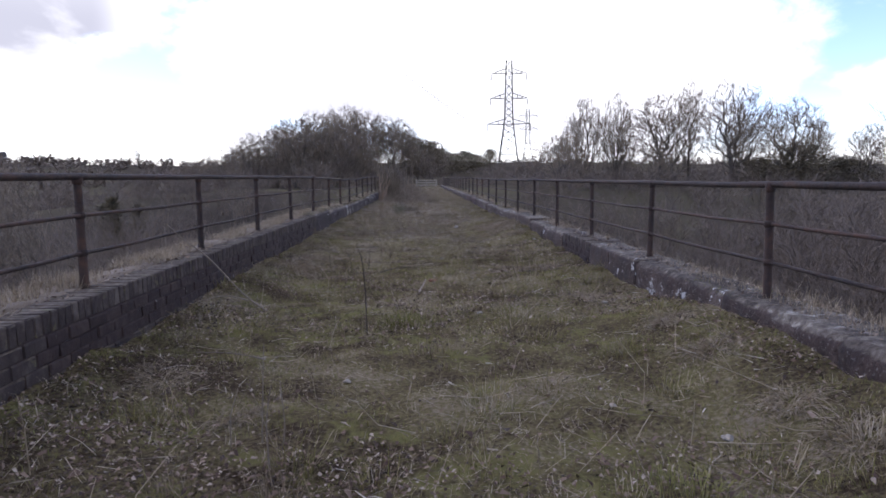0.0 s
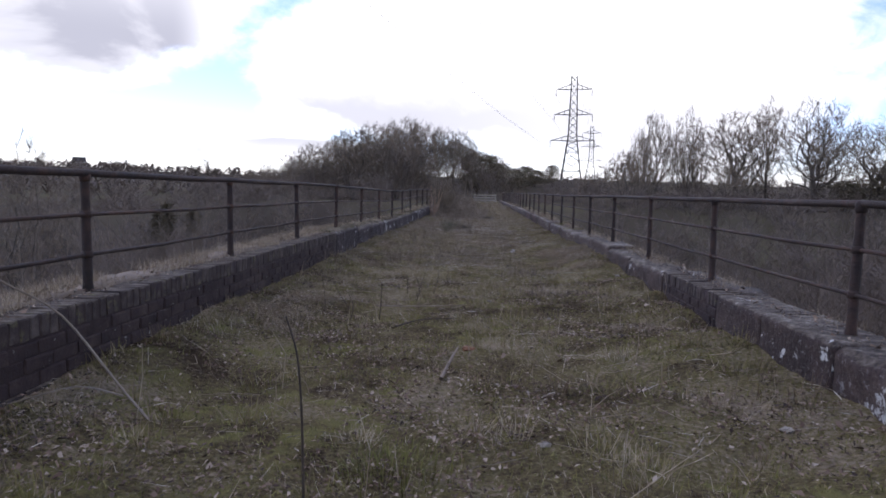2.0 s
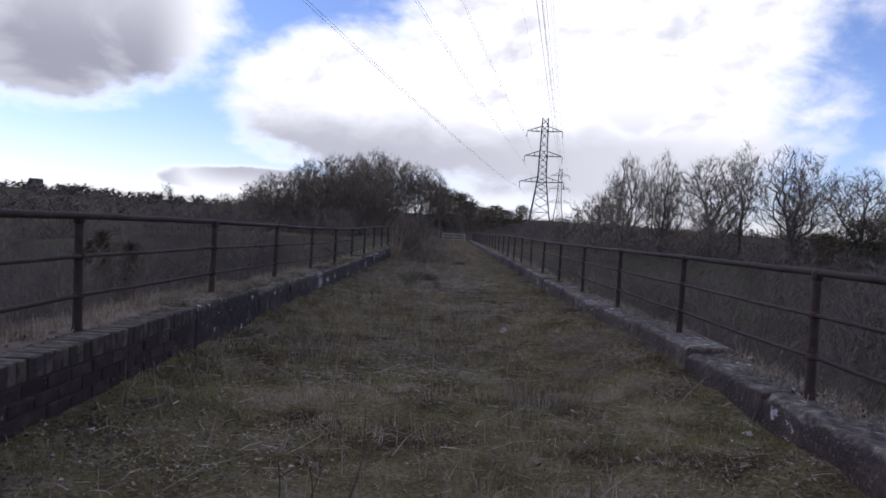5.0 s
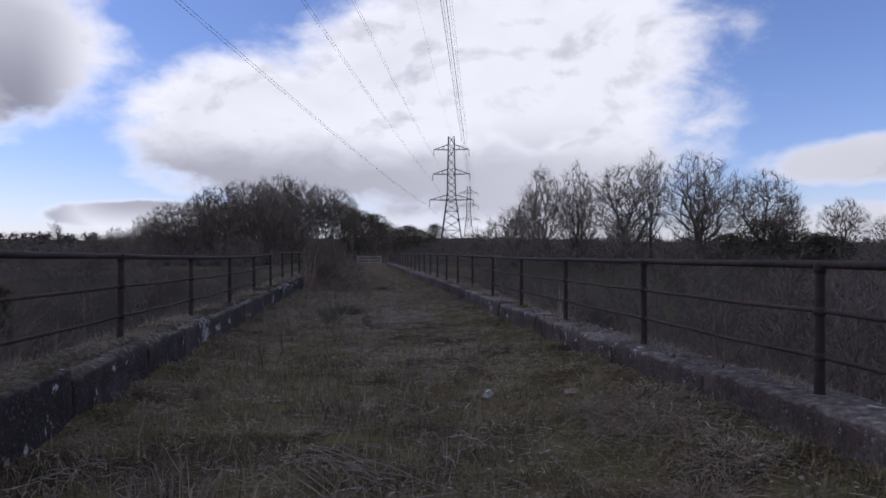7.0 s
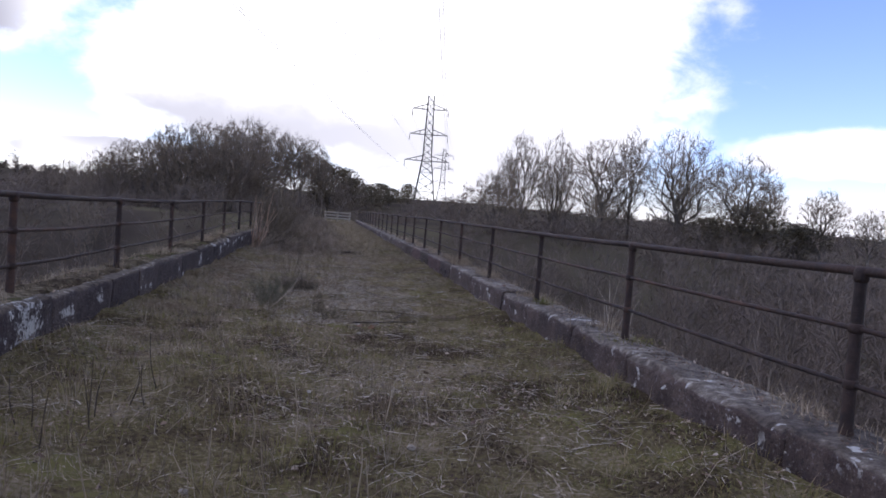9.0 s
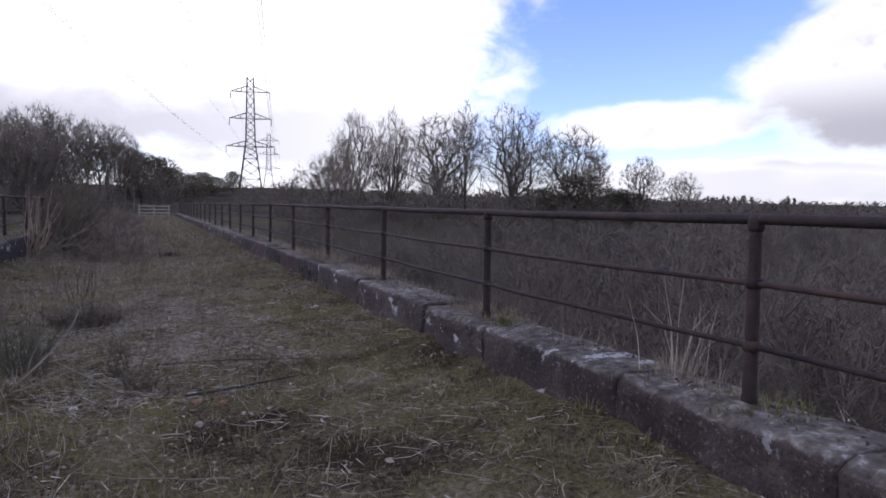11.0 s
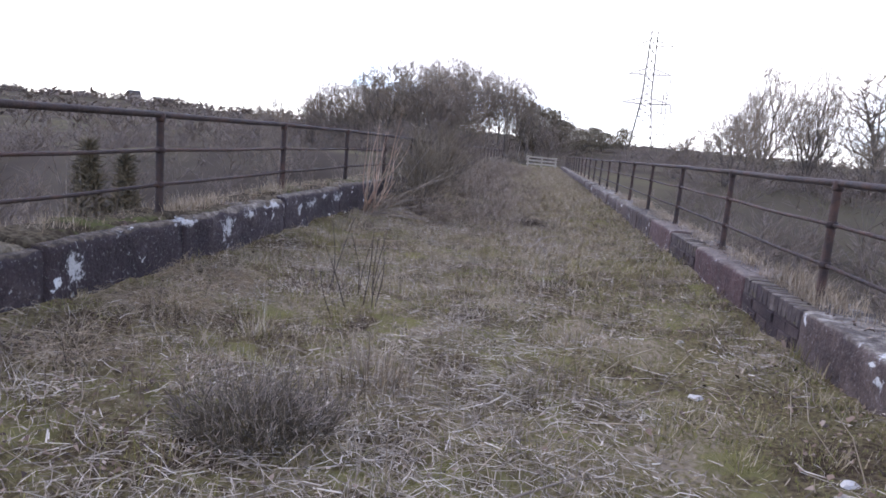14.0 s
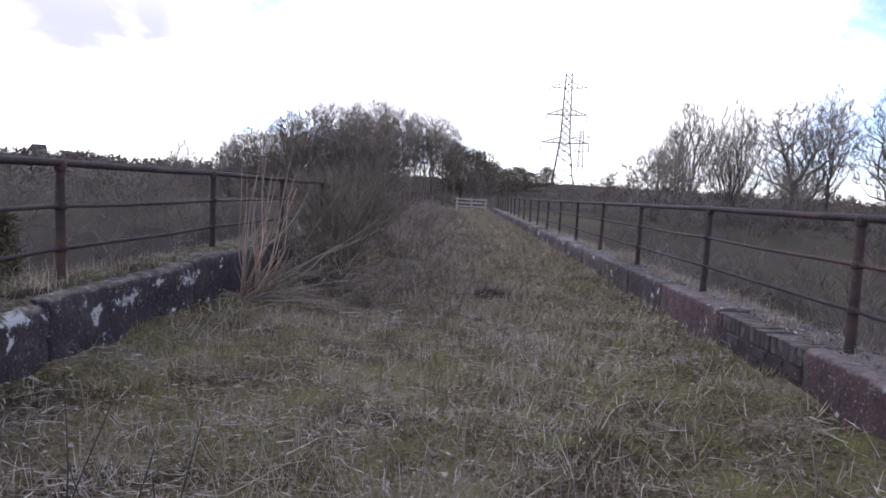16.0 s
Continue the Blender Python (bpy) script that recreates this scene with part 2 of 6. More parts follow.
M_FACE_TOP = material("dark_lichened_coping", [(0.2, (0.055, 0.046, 0.044)), (0.5, (0.115, 0.097, 0.090)), (0.8, (0.235, 0.21, 0.195))], 7, 0.9, 0.8, 1.2, 0.35,
                      spot=((0.50, 0.50, 0.49), 6, 0.59, 0.05), bump_scale=10, speck=True)
M_RED = material("red_sandstone_coping", [(0.2, (0.050, 0.028, 0.030)), (0.5, (0.095, 0.056, 0.058)), (0.8, (0.17, 0.12, 0.115))], 8, 0.9, 0.7, 1.4, 0.3,
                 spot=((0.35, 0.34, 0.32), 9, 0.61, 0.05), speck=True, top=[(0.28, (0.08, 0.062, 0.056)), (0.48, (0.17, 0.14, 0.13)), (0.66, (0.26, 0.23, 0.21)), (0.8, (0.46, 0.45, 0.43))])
M_IRON = material("rusty_painted_iron", [(0.25, (0.024, 0.017, 0.017)), (0.5, (0.054, 0.036, 0.033)), (0.8, (0.11, 0.062, 0.048))], 14, 0.75, 0.5, 2.5, 0.35)
M_SOIL = material("mossy_soil", [(0.28, (0.07, 0.054, 0.04)), (0.42, (0.145, 0.12, 0.08)), (0.52, (0.195, 0.175, 0.092)), (0.62, (0.255, 0.22, 0.15)), (0.74, (0.36, 0.31, 0.24))], 34, 0.97, 1.0, 1.6, 0.5, spot=((0.165, 0.148, 0.062), 3.4, 0.48, 0.16), bump_scale=60)
M_CAP = material("mossy_wall_soil", [(0.3, (0.06, 0.05, 0.042)), (0.45, (0.12, 0.105, 0.08)), (0.58, (0.195, 0.175, 0.138)), (0.74, (0.33, 0.30, 0.255))], 26, 0.97, 1.0, 1.6, 0.4, spot=((0.085, 0.088, 0.038), 5.0, 0.5, 0.12), bump_scale=60)
M_GRASS = material("winter_grass", [(0.0, (0.105, 0.078, 0.058)), (0.26, (0.215, 0.168, 0.12)), (0.46, (0.31, 0.255, 0.175)), (0.56, (0.215, 0.21, 0.062)), (0.66, (0.26, 0.24, 0.085)), (0.78, (0.41, 0.345, 0.24)), (1.0, (0.62, 0.56, 0.455))],
                   2.5, 0.85, 0.0, 0.75, 0.8, island=0.42)
M_STRAW = material("dead_straw", [(0.15, (0.16, 0.128, 0.10)), (0.45, (0.34, 0.285, 0.22)), (0.7, (0.50, 0.435, 0.345)), (0.97, (0.72, 0.66, 0.56))], 3, 0.85, 0.0, 1.0, 0.25, island=0.7)
M_BLEACH = material("bleached_fallen_stems", [(0.15, (0.20, 0.168, 0.14)), (0.45, (0.40, 0.355, 0.30)), (0.7, (0.60, 0.55, 0.485)), (0.97, (0.82, 0.78, 0.71))], 3, 0.85, 0.0, 1.0, 0.25, island=0.8)
M_WEED = material("dead_weed_stems", [(0.1, (0.115, 0.09, 0.074)), (0.45, (0.25, 0.205, 0.17)), (0.75, (0.40, 0.345, 0.288)), (0.97, (0.57, 0.515, 0.445))], 3, 0.85, 0.0, 1.0, 0.2, island=0.8)
M_MOSS = material("green_moss", [(0.2, (0.118, 0.124, 0.038)), (0.5, (0.215, 0.218, 0.07)), (0.8, (0.35, 0.345, 0.145))], 5, 0.95, 0.0, 1.0, 0.3, island=0.5)
M_BANK = material("ochre_bank_grass", [(0.12, (0.11, 0.092, 0.038)), (0.40, (0.225, 0.205, 0.06)), (0.56, (0.27, 0.22, 0.085)), (0.7, (0.33, 0.25, 0.14)), (0.95, (0.52, 0.44, 0.30))], 2.2, 0.85, 0.0, 0.7, 0.5, island=0.55)
M_HUMMOCK = material("bleached_hummock_grass", [(0.12, (0.19, 0.148, 0.11)), (0.45, (0.35, 0.29, 0.215)), (0.7, (0.48, 0.41, 0.315)), (0.97, (0.62, 0.55, 0.46))], 3, 0.85, 0.0, 1.0, 0.25, island=0.6)
M_LEAF = material("fallen_leaves", [(0.05, (0.05, 0.033, 0.026)), (0.4, (0.15, 0.098, 0.074)), (0.68, (0.29, 0.215, 0.168)), (0.98, (0.56, 0.49, 0.42))], 4, 0.8, 0.0, 1.0, 0.1, island=0.9)
M_STONE = material("pale_stone", [(0.2, (0.26, 0.24, 0.215)), (0.5, (0.40, 0.38, 0.345)), (0.8, (0.56, 0.54, 0.50))], 12, 0.85, 0.5, 3.0, 0.2)
M_BARK = material("bare_bark", [(0.2, (0.082, 0.073, 0.064)), (0.5, (0.15, 0.135, 0.12)), (0.8, (0.245, 0.226, 0.205))], 6, 0.92, 0.4, 1.0, 0.3)
M_TWIG = material("bare_twigs", [(0.1, (0.20, 0.166, 0.14)), (0.5, (0.305, 0.26, 0.22)), (0.9, (0.43, 0.38, 0.325))], 1.0, 0.92, 0.0, 0.3, 0.3, island=0.5)
M_SCRUB = material("scrub_twigs", [(0.08, (0.168, 0.138, 0.125)), (0.4, (0.203, 0.17, 0.152)), (0.65, (0.236, 0.20, 0.178)), (0.95, (0.282, 0.245, 0.216))], 0.35, 0.95, 0.0, 0.06, 0.3, island=0.25)
M_PALE = material("pale_sapling_bark", [(0.2, (0.14, 0.115, 0.10)), (0.5, (0.24, 0.205, 0.175)), (0.8, (0.37, 0.33, 0.29))], 8, 0.85, 0.2, 1.0, 0.3, island=0.4)
M_HEATH = material("dark_dead_heath", [(0.1, (0.062, 0.054, 0.041)), (0.5, (0.118, 0.102, 0.077)), (0.9, (0.20, 0.175, 0.135))], 1.0, 0.85, 0.0, 0.5, 0.2, island=0.5)
M_TIPS = material("pinkish_grey_dead_tips", [(0.1, (0.20, 0.165, 0.148)), (0.5, (0.33, 0.285, 0.255)), (0.9, (0.50, 0.445, 0.40))], 1.0, 0.85, 0.0, 0.5, 0.2, island=0.6)
M_REDSTEM = material("reddish_dead_stalk", [(0.2, (0.27, 0.165, 0.125)), (0.5, (0.45, 0.31, 0.24)), (0.8, (0.66, 0.53, 0.43))], 8, 0.8, 0.2, 1.0, 0.3, island=0.6)
M_IVY = material("dark_evergreen", [(0.1, (0.10, 0.088, 0.060)), (0.5, (0.185, 0.16, 0.112)), (0.9, (0.28, 0.24, 0.18))], 1.0, 0.8, 0.0, 0.3, 0.3, island=0.5)
M_BROOM = material("green_broom_twigs", [(0.1, (0.098, 0.083, 0.062)), (0.5, (0.178, 0.15, 0.114)), (0.9, (0.285, 0.24, 0.182))], 1.0, 0.85, 0.0, 0.5, 0.2, island=0.5)
M_LAND = material("winter_hillside", [(0.25, (0.072, 0.063, 0.057)), (0.45, (0.102, 0.09, 0.079)), (0.6, (0.128, 0.116, 0.092)), (0.8, (0.168, 0.162, 0.106))], 0.09, 0.97, 0.6, 0.012, 0.4, bump_scale=0.5)
M_STEEL = material("galvanised_steel", [(0.2, (0.075, 0.077, 0.08)), (0.5, (0.12, 0.122, 0.125)), (0.8, (0.18, 0.18, 0.183))], 2, 0.6, 0.0, 0.4, 0.2, metal=0.3)
M_WIRE = material("aluminium_conductor", [(0.2, (0.10, 0.10, 0.105)), (0.8, (0.18, 0.18, 0.185))], 1, 0.6, 0.0, 0.4, 0.1)
M_GLASS = material("brown_insulator", [(0.2, (0.06, 0.04, 0.03)), (0.8, (0.12, 0.09, 0.07))], 4, 0.4, 0.0, 1.0, 0.1)
M_DARKSTICK = material("dark_rotting_stick", [(0.2, (0.04, 0.032, 0.027)), (0.5, (0.075, 0.06, 0.05)), (0.8, (0.14, 0.115, 0.095))], 8, 0.85, 0.2, 1.0, 0.3)
M_FEATHER = material("feathery_green_twigs", [(0.1, (0.15, 0.148, 0.108)), (0.5, (0.235, 0.232, 0.172)), (0.9, (0.34, 0.325, 0.25))], 1.0, 0.85, 0.0, 0.5, 0.2, island=0.5)
M_TIMBER = material("grey_weathered_timber", [(0.2, (0.26, 0.235, 0.205)), (0.5, (0.42, 0.39, 0.345)), (0.8, (0.58, 0.545, 0.50))], 5, 0.85, 0.3, 1.0, 0.2)
M_SHEET = material("pale_litter", [(0.2, (0.5, 0.5, 0.5)), (0.8, (0.72, 0.72, 0.71))], 9, 0.6, 0.3, 2.0, 0.1)
M_WALLBODY = material("dark_engineering_brickwork", [(0.25, (0.035, 0.034, 0.04)), (0.5, (0.07, 0.068, 0.075)), (0.8, (0.13, 0.125, 0.125))], 3, 0.85, 0.6, 0.4, 0.3)

# ================= building helpers =================
rng = np.random.default_rng(7)


def fractal(x, y, size, seed, octaves=4):
    """Smooth value noise between -1 and 1 for arrays of places."""
    x, y = np.asarray(x, float) / size, np.asarray(y, float) / size
    out, amp, norm = 0.0, 1.0, 0.0
    r = np.random.default_rng(seed)
    for _ in range(octaves):
        grid = r.random((64, 64)) * 2 - 1
        ix, iy = np.floor(x).astype(int), np.floor(y).astype(int)
        fx, fy = x - ix, y - iy
        fx, fy = fx * fx * (3 - 2 * fx), fy * fy * (3 - 2 * fy)
        g = lambda a, b: grid[(ix + a) % 64, (iy + b) % 64]
        out = out + amp * ((g(0, 0) * (1 - fx) + g(1, 0) * fx) * (1 - fy) + (g(0, 1) * (1 - fx) + g(1, 1) * fx) * fy)
        norm += amp
        amp, x, y = amp * 0.5, x * 2.03 + 5.7, y * 2.03 + 3.1
    return out / norm


def step(v, a, b):
    u = np.clip((np.asarray(v, float) - a) / (b - a), 0, 1)
    return u * u * (3 - 2 * u)


def mesh(name, verts, faces, mat, smooth=False):
    me = bpy.data.meshes.new(name)
    if isinstance(faces, np.ndarray):
        verts = np.asarray(verts, np.float32)
        k = faces.shape[1]
        me.vertices.add(len(verts))
        me.vertices.foreach_set("co", verts.ravel())
        me.loops.add(faces.size)
        me.loops.foreach_set("vertex_index", faces.astype(np.int32).ravel())
        me.polygons.add(len(faces))
        me.polygons.foreach_set("loop_start", np.arange(0, faces.size, k, dtype=np.int32))
        me.update(calc_edges=True)
        me.validate()
    else:
        me.from_pydata([tuple(v) for v in verts], [], faces)
        me.update()
    if smooth:
        me.polygons.foreach_set("use_smooth", np.ones(len(me.polygons), bool))
    me.materials.append(mat)
    return me


def from_bm(name, bm, mat, smooth=False):
    me = bpy.data.meshes.new(name)
    bm.normal_update()
    bm.to_mesh(me)
    bm.free()
    if smooth:
        me.polygons.foreach_set("use_smooth", np.ones(len(me.polygons), bool))
    me.materials.append(mat)
    return me


def thing(name, label, category, group="", kind="", at=None):
    ob = new(name)
    ob.empty_display_size = 0.1
    if at is not None:
        ob.matrix_world = at
    return tagged(ob, label, category, group, kind)


def part(name, data, parent, label="", at=None, kind=""):
    ob = new(name, data)
    ob.parent = parent
    if at is not None:
        ob.matrix_basis = at
    return tagged(ob, label, "", "", kind)


def bm_box(bm, x0, x1, y0, y1, z0, z1):
    c = [bm.verts.new(p) for p in ((x0, y0, z0), (x1, y0, z0), (x1, y1, z0), (x0, y1, z0), (x0, y0, z1), (x1, y0, z1), (x1, y1, z1), (x0, y1, z1))]
    for f in ((3, 2, 1, 0), (4, 5, 6, 7), (0, 1, 5, 4), (1, 2, 6, 5), (2, 3, 7, 6), (3, 0, 4, 7)):
        bm.faces.new([c[i] for i in f])


def tubes(segs, sides):
    """Tapered prisms for rows x0 y0 z0 x1 y1 z1 r0 r1: vertices and four-cornered faces."""
    s = np.asarray(segs, float).reshape(-1, 8)
    a, b = s[:, :3], s[:, 3:6]
    d = b - a
    d /= np.maximum(np.linalg.norm(d, axis=1, keepdims=True), 1e-9)
    ref = np.where(np.abs(d[:, 2:3]) > 0.9, np.array([[1.0, 0, 0]]), np.array([[0, 0, 1.0]]))
    u = np.cross(d, ref)
    u /= np.maximum(np.linalg.norm(u, axis=1, keepdims=True), 1e-9)
    v = np.cross(d, u)
    ang = np.arange(sides) * 2 * np.pi / sides
    ring = u[:, None, :] * np.cos(ang)[None, :, None] + v[:, None, :] * np.sin(ang)[None, :, None]
    va = a[:, None] + ring * s[:, 6, None, None]
    vb = b[:, None] + ring * s[:, 7, None, None]
    verts = np.concatenate([va, vb], 1).reshape(-1, 3)
    i = np.arange(sides)
    face = np.stack([i, (i + 1) % sides, (i + 1) % sides + sides, i + sides], 1)
    faces = (np.arange(len(s))[:, None, None] * 2 * sides + face[None]).reshape(-1, 4)
    return verts, faces


def sweep(points, radii, sides):
    """One connected tube along a path: vertices and faces."""
    p = np.array([tuple(q) for q in points], float)
    d = np.gradient(p, axis=0)
    d /= np.maximum(np.linalg.norm(d, axis=1, keepdims=True), 1e-9)
    mean = d.mean(0)
    ref = np.array([1.0, 0, 0]) if abs(mean[0]) < 0.6 else np.array([0, 1.0, 0])
    u = np.cross(d, ref)
    u /= np.maximum(np.linalg.norm(u, axis=1, keepdims=True), 1e-9)
    v = np.cross(d, u)
    ang = np.arange(sides) * 2 * np.pi / sides
    ring = p[:, None] + (u[:, None] * np.cos(ang)[None, :, None] + v[:, None] * np.sin(ang)[None, :, None]) * np.asarray(radii, float)[:, None, None]
    i = np.arange(sides)
    face = np.stack([i, (i + 1) % sides, (i + 1) % sides + sides, i + sides], 1)
    return ring.reshape(-1, 3), (np.arange(len(p) - 1)[:, None, None] * sides + face[None]).reshape(-1, 4)


def blades(base, yaw, length, width, lean, curl=0.5, simple=False):
    """Grass blades, bent (a quad and a tip quad each) or straight (one tapered quad): vertices, faces."""
    n = len(base)
    if simple:
        side = np.stack([-np.sin(yaw), np.cos(yaw), np.zeros(n)], 1) * (width / 2)[:, None]
        run = np.stack([np.cos(yaw) * np.sin(lean), np.sin(yaw) * np.sin(lean), np.cos(lean)], 1) * length[:, None]
        p = np.stack([base - side, base + side, base + run + side * 0.2, base + run - side * 0.2], 1)
        return p.reshape(-1, 3), np.arange(4 * n).reshape(-1, 4)
    dx, dy = np.cos(yaw), np.sin(yaw)
    sx, sy = -dy * width / 2, dx * width / 2
    p = np.zeros((n, 6, 3))
    l1 = lean * (1 - curl)
    mid = np.stack([dx * np.sin(l1), dy * np.sin(l1), np.cos(l1)], 1) * (length * 0.5)[:, None]
    tip = mid + np.stack([dx * np.sin(np.minimum(lean * 1.35, 1.65)), dy * np.sin(np.minimum(lean * 1.35, 1.65)), np.cos(np.minimum(lean * 1.35, 1.65))], 1) * (length * 0.5)[:, None]
    side = np.stack([sx, sy, np.zeros(n)], 1)
    for k, (off, w) in enumerate(((0 * mid, 1.0), (mid, 0.8), (tip, 0.12))):
        p[:, 2 * k] = base + off - side * w
        p[:, 2 * k + 1] = base + off + side * w
    f = np.array([[0, 1, 3, 2], [2, 3, 5, 4]])
    return p.reshape(-1, 3), (np.arange(n)[:, None, None] * 6 + f[None]).reshape(-1, 4)


def merge(chunks):
    vs, fs, k = [], [], 0
    for v, f in chunks:
        vs.append(v)
        fs.append(f + k)
        k += len(v)
    return np.concatenate(vs), np.concatenate(fs)


def turn_z(v, a):
    c, s = math.cos(a), math.sin(a)
    return np.stack([v[:, 0] * c - v[:, 1] * s, v[:, 0] * s + v[:, 1] * c, v[:, 2]], 1)

# ================= the land =================
DECK_END = 72.0
TOP_L, TOP_R = 0.47, 0.345             # parapet tops
IN_L, IN_R = -2.17, 2.15               # inner faces
RAIL_L, RAIL_R = -2.40, 2.40           # railing lines
RAILZ_L, RAILZ_R = 1.225, 1.140        # top rails


def settle(y, side):
    """How far the old masonry has sunk or risen along the way, on either side."""
    if side < 0:
        return np.interp(y, [9, 13, 16, 20, 23, 25, 28, 40], [0.0, -0.04, -0.07, -0.07, -0.025, 0.0, 0.02, 0.0])
    return np.interp(y, [-3, 1, 10, 17, 22, 27, 40], [0.02, 0.0, 0.0, -0.02, 0.0, 0.02, 0.0])


def bank_z(y):
    """How high earth lies against the right-hand wall along the way."""
    near = 0.20 * (1 - step(y, 0.0, 1.8))
    grown = 0.13 * step(y, 7.2, 8.8) * (1 - step(y, 11.5, 14.0))
    return (0.03 + near + grown) * np.clip(0.8 + 0.5 * fractal(y * 0, y, 1.6, 8), 0.3, 1.3)


def deck_z(x, y):
    x, y = np.asarray(x, float), np.asarray(y, float)
    base = -0.07 + 0.11 * (np.abs(x) / 2.1) ** 2.2
    heap = 0.30 * step(y, 28, 33) * step(x, 0.35, -1.0) * (1 - step(y, 58, 70))
    base = base + 0.05 * step(x, -1.5, -2.1) + bank_z(y) * step(x, 1.25, 2.1)
    return base + heap + 0.05 * fractal(x, y, 1.7, 3) + 0.055 * fractal(x, y, 0.42, 4, 3) + 0.014 * fractal(x, y, 0.16, 5, 2)


def land_z(x, y):
    x, y = np.asarray(x, float), np.asarray(y, float)
    r = np.hypot(x, y)
    az = np.degrees(np.arctan2(x, y))
    valley = -13.5 + 1.5 * fractal(x, y, 60, 11) + 0.012 * np.abs(x)
    up = 7.2 * step(y, 80, 270) + 3.0 * step(y, 320, 560)
    up = up - 7.0 * step(x, -18, -95) - 3.0 * step(x, 55, 150)
    far_bank = step(y, 60, 84)
    z = valley * (1 - far_bank) + (up - 0.5) * far_bank
    near_bank = step(y, -30, -55)
    z = z * (1 - near_bank) + 6.5 * near_bank
    level = np.interp(az, [-180, -60, -30, -14, 0, 12, 30, 60, 180], [9, 8, 9.5, 9, 10, 10, 7, 6, 9])
    rim = level + 4.0 * fractal(x, y, 150, 12)
    z = z + (rim - z) * step(r, 300, 520)
    return z + 0.5 * fractal(x, y, 9, 14)


def build_land():
    u = np.linspace(-1, 1, 190)
    xs = np.sinh(u * 6.2) / np.sinh(6.2) * 2600
    ys = np.sinh(u * 6.2) / np.sinh(6.2) * 2600 + 45
    gx, gy = np.meshgrid(xs, ys)
    v = np.stack([gx, gy, land_z(gx, gy)], -1).reshape(-1, 3)
    k = len(u)
    i = (np.arange(k - 1)[:, None] * k + np.arange(k - 1)[None]).ravel()
    f = np.stack([i, i + 1, i + k + 1, i + k], 1)
    tagged(new("ground", mesh("ground", v, f, M_LAND, True)), "brown winter valley and low hills round the viaduct", "ground", "", "structure")


build_land()


def build_deck():
    xs = np.linspace(IN_L - 0.06, IN_R + 0.06, 74)
    ys = np.concatenate([np.arange(-7, 32, 0.09), np.arange(32, 86, 0.3)])
    gx, gy = np.meshgrid(xs, ys)
    z = deck_z(gx, gy)
    v = np.stack([gx, gy, z], -1).reshape(-1, 3)
    k = len(xs)
    i = (np.arange(len(ys) - 1)[:, None] * k + np.arange(k - 1)[None]).ravel()
    f = np.stack([i, i + 1, i + k + 1, i + k], 1)
    tagged(new("track_bed", mesh("track_bed", v, f, M_SOIL, True)), "overgrown mossy soil of the disused track bed", "ground", "", "structure")
    bm = bmesh.new()
    bm_box(bm, -2.60, 2.60, -60, 80, -16, -0.35)
    tagged(new("viaduct_body", from_bm("viaduct_body", bm, M_WALLBODY)), "dark engineering brick body of the railway viaduct", "viaduct", "", "structure")


build_deck()


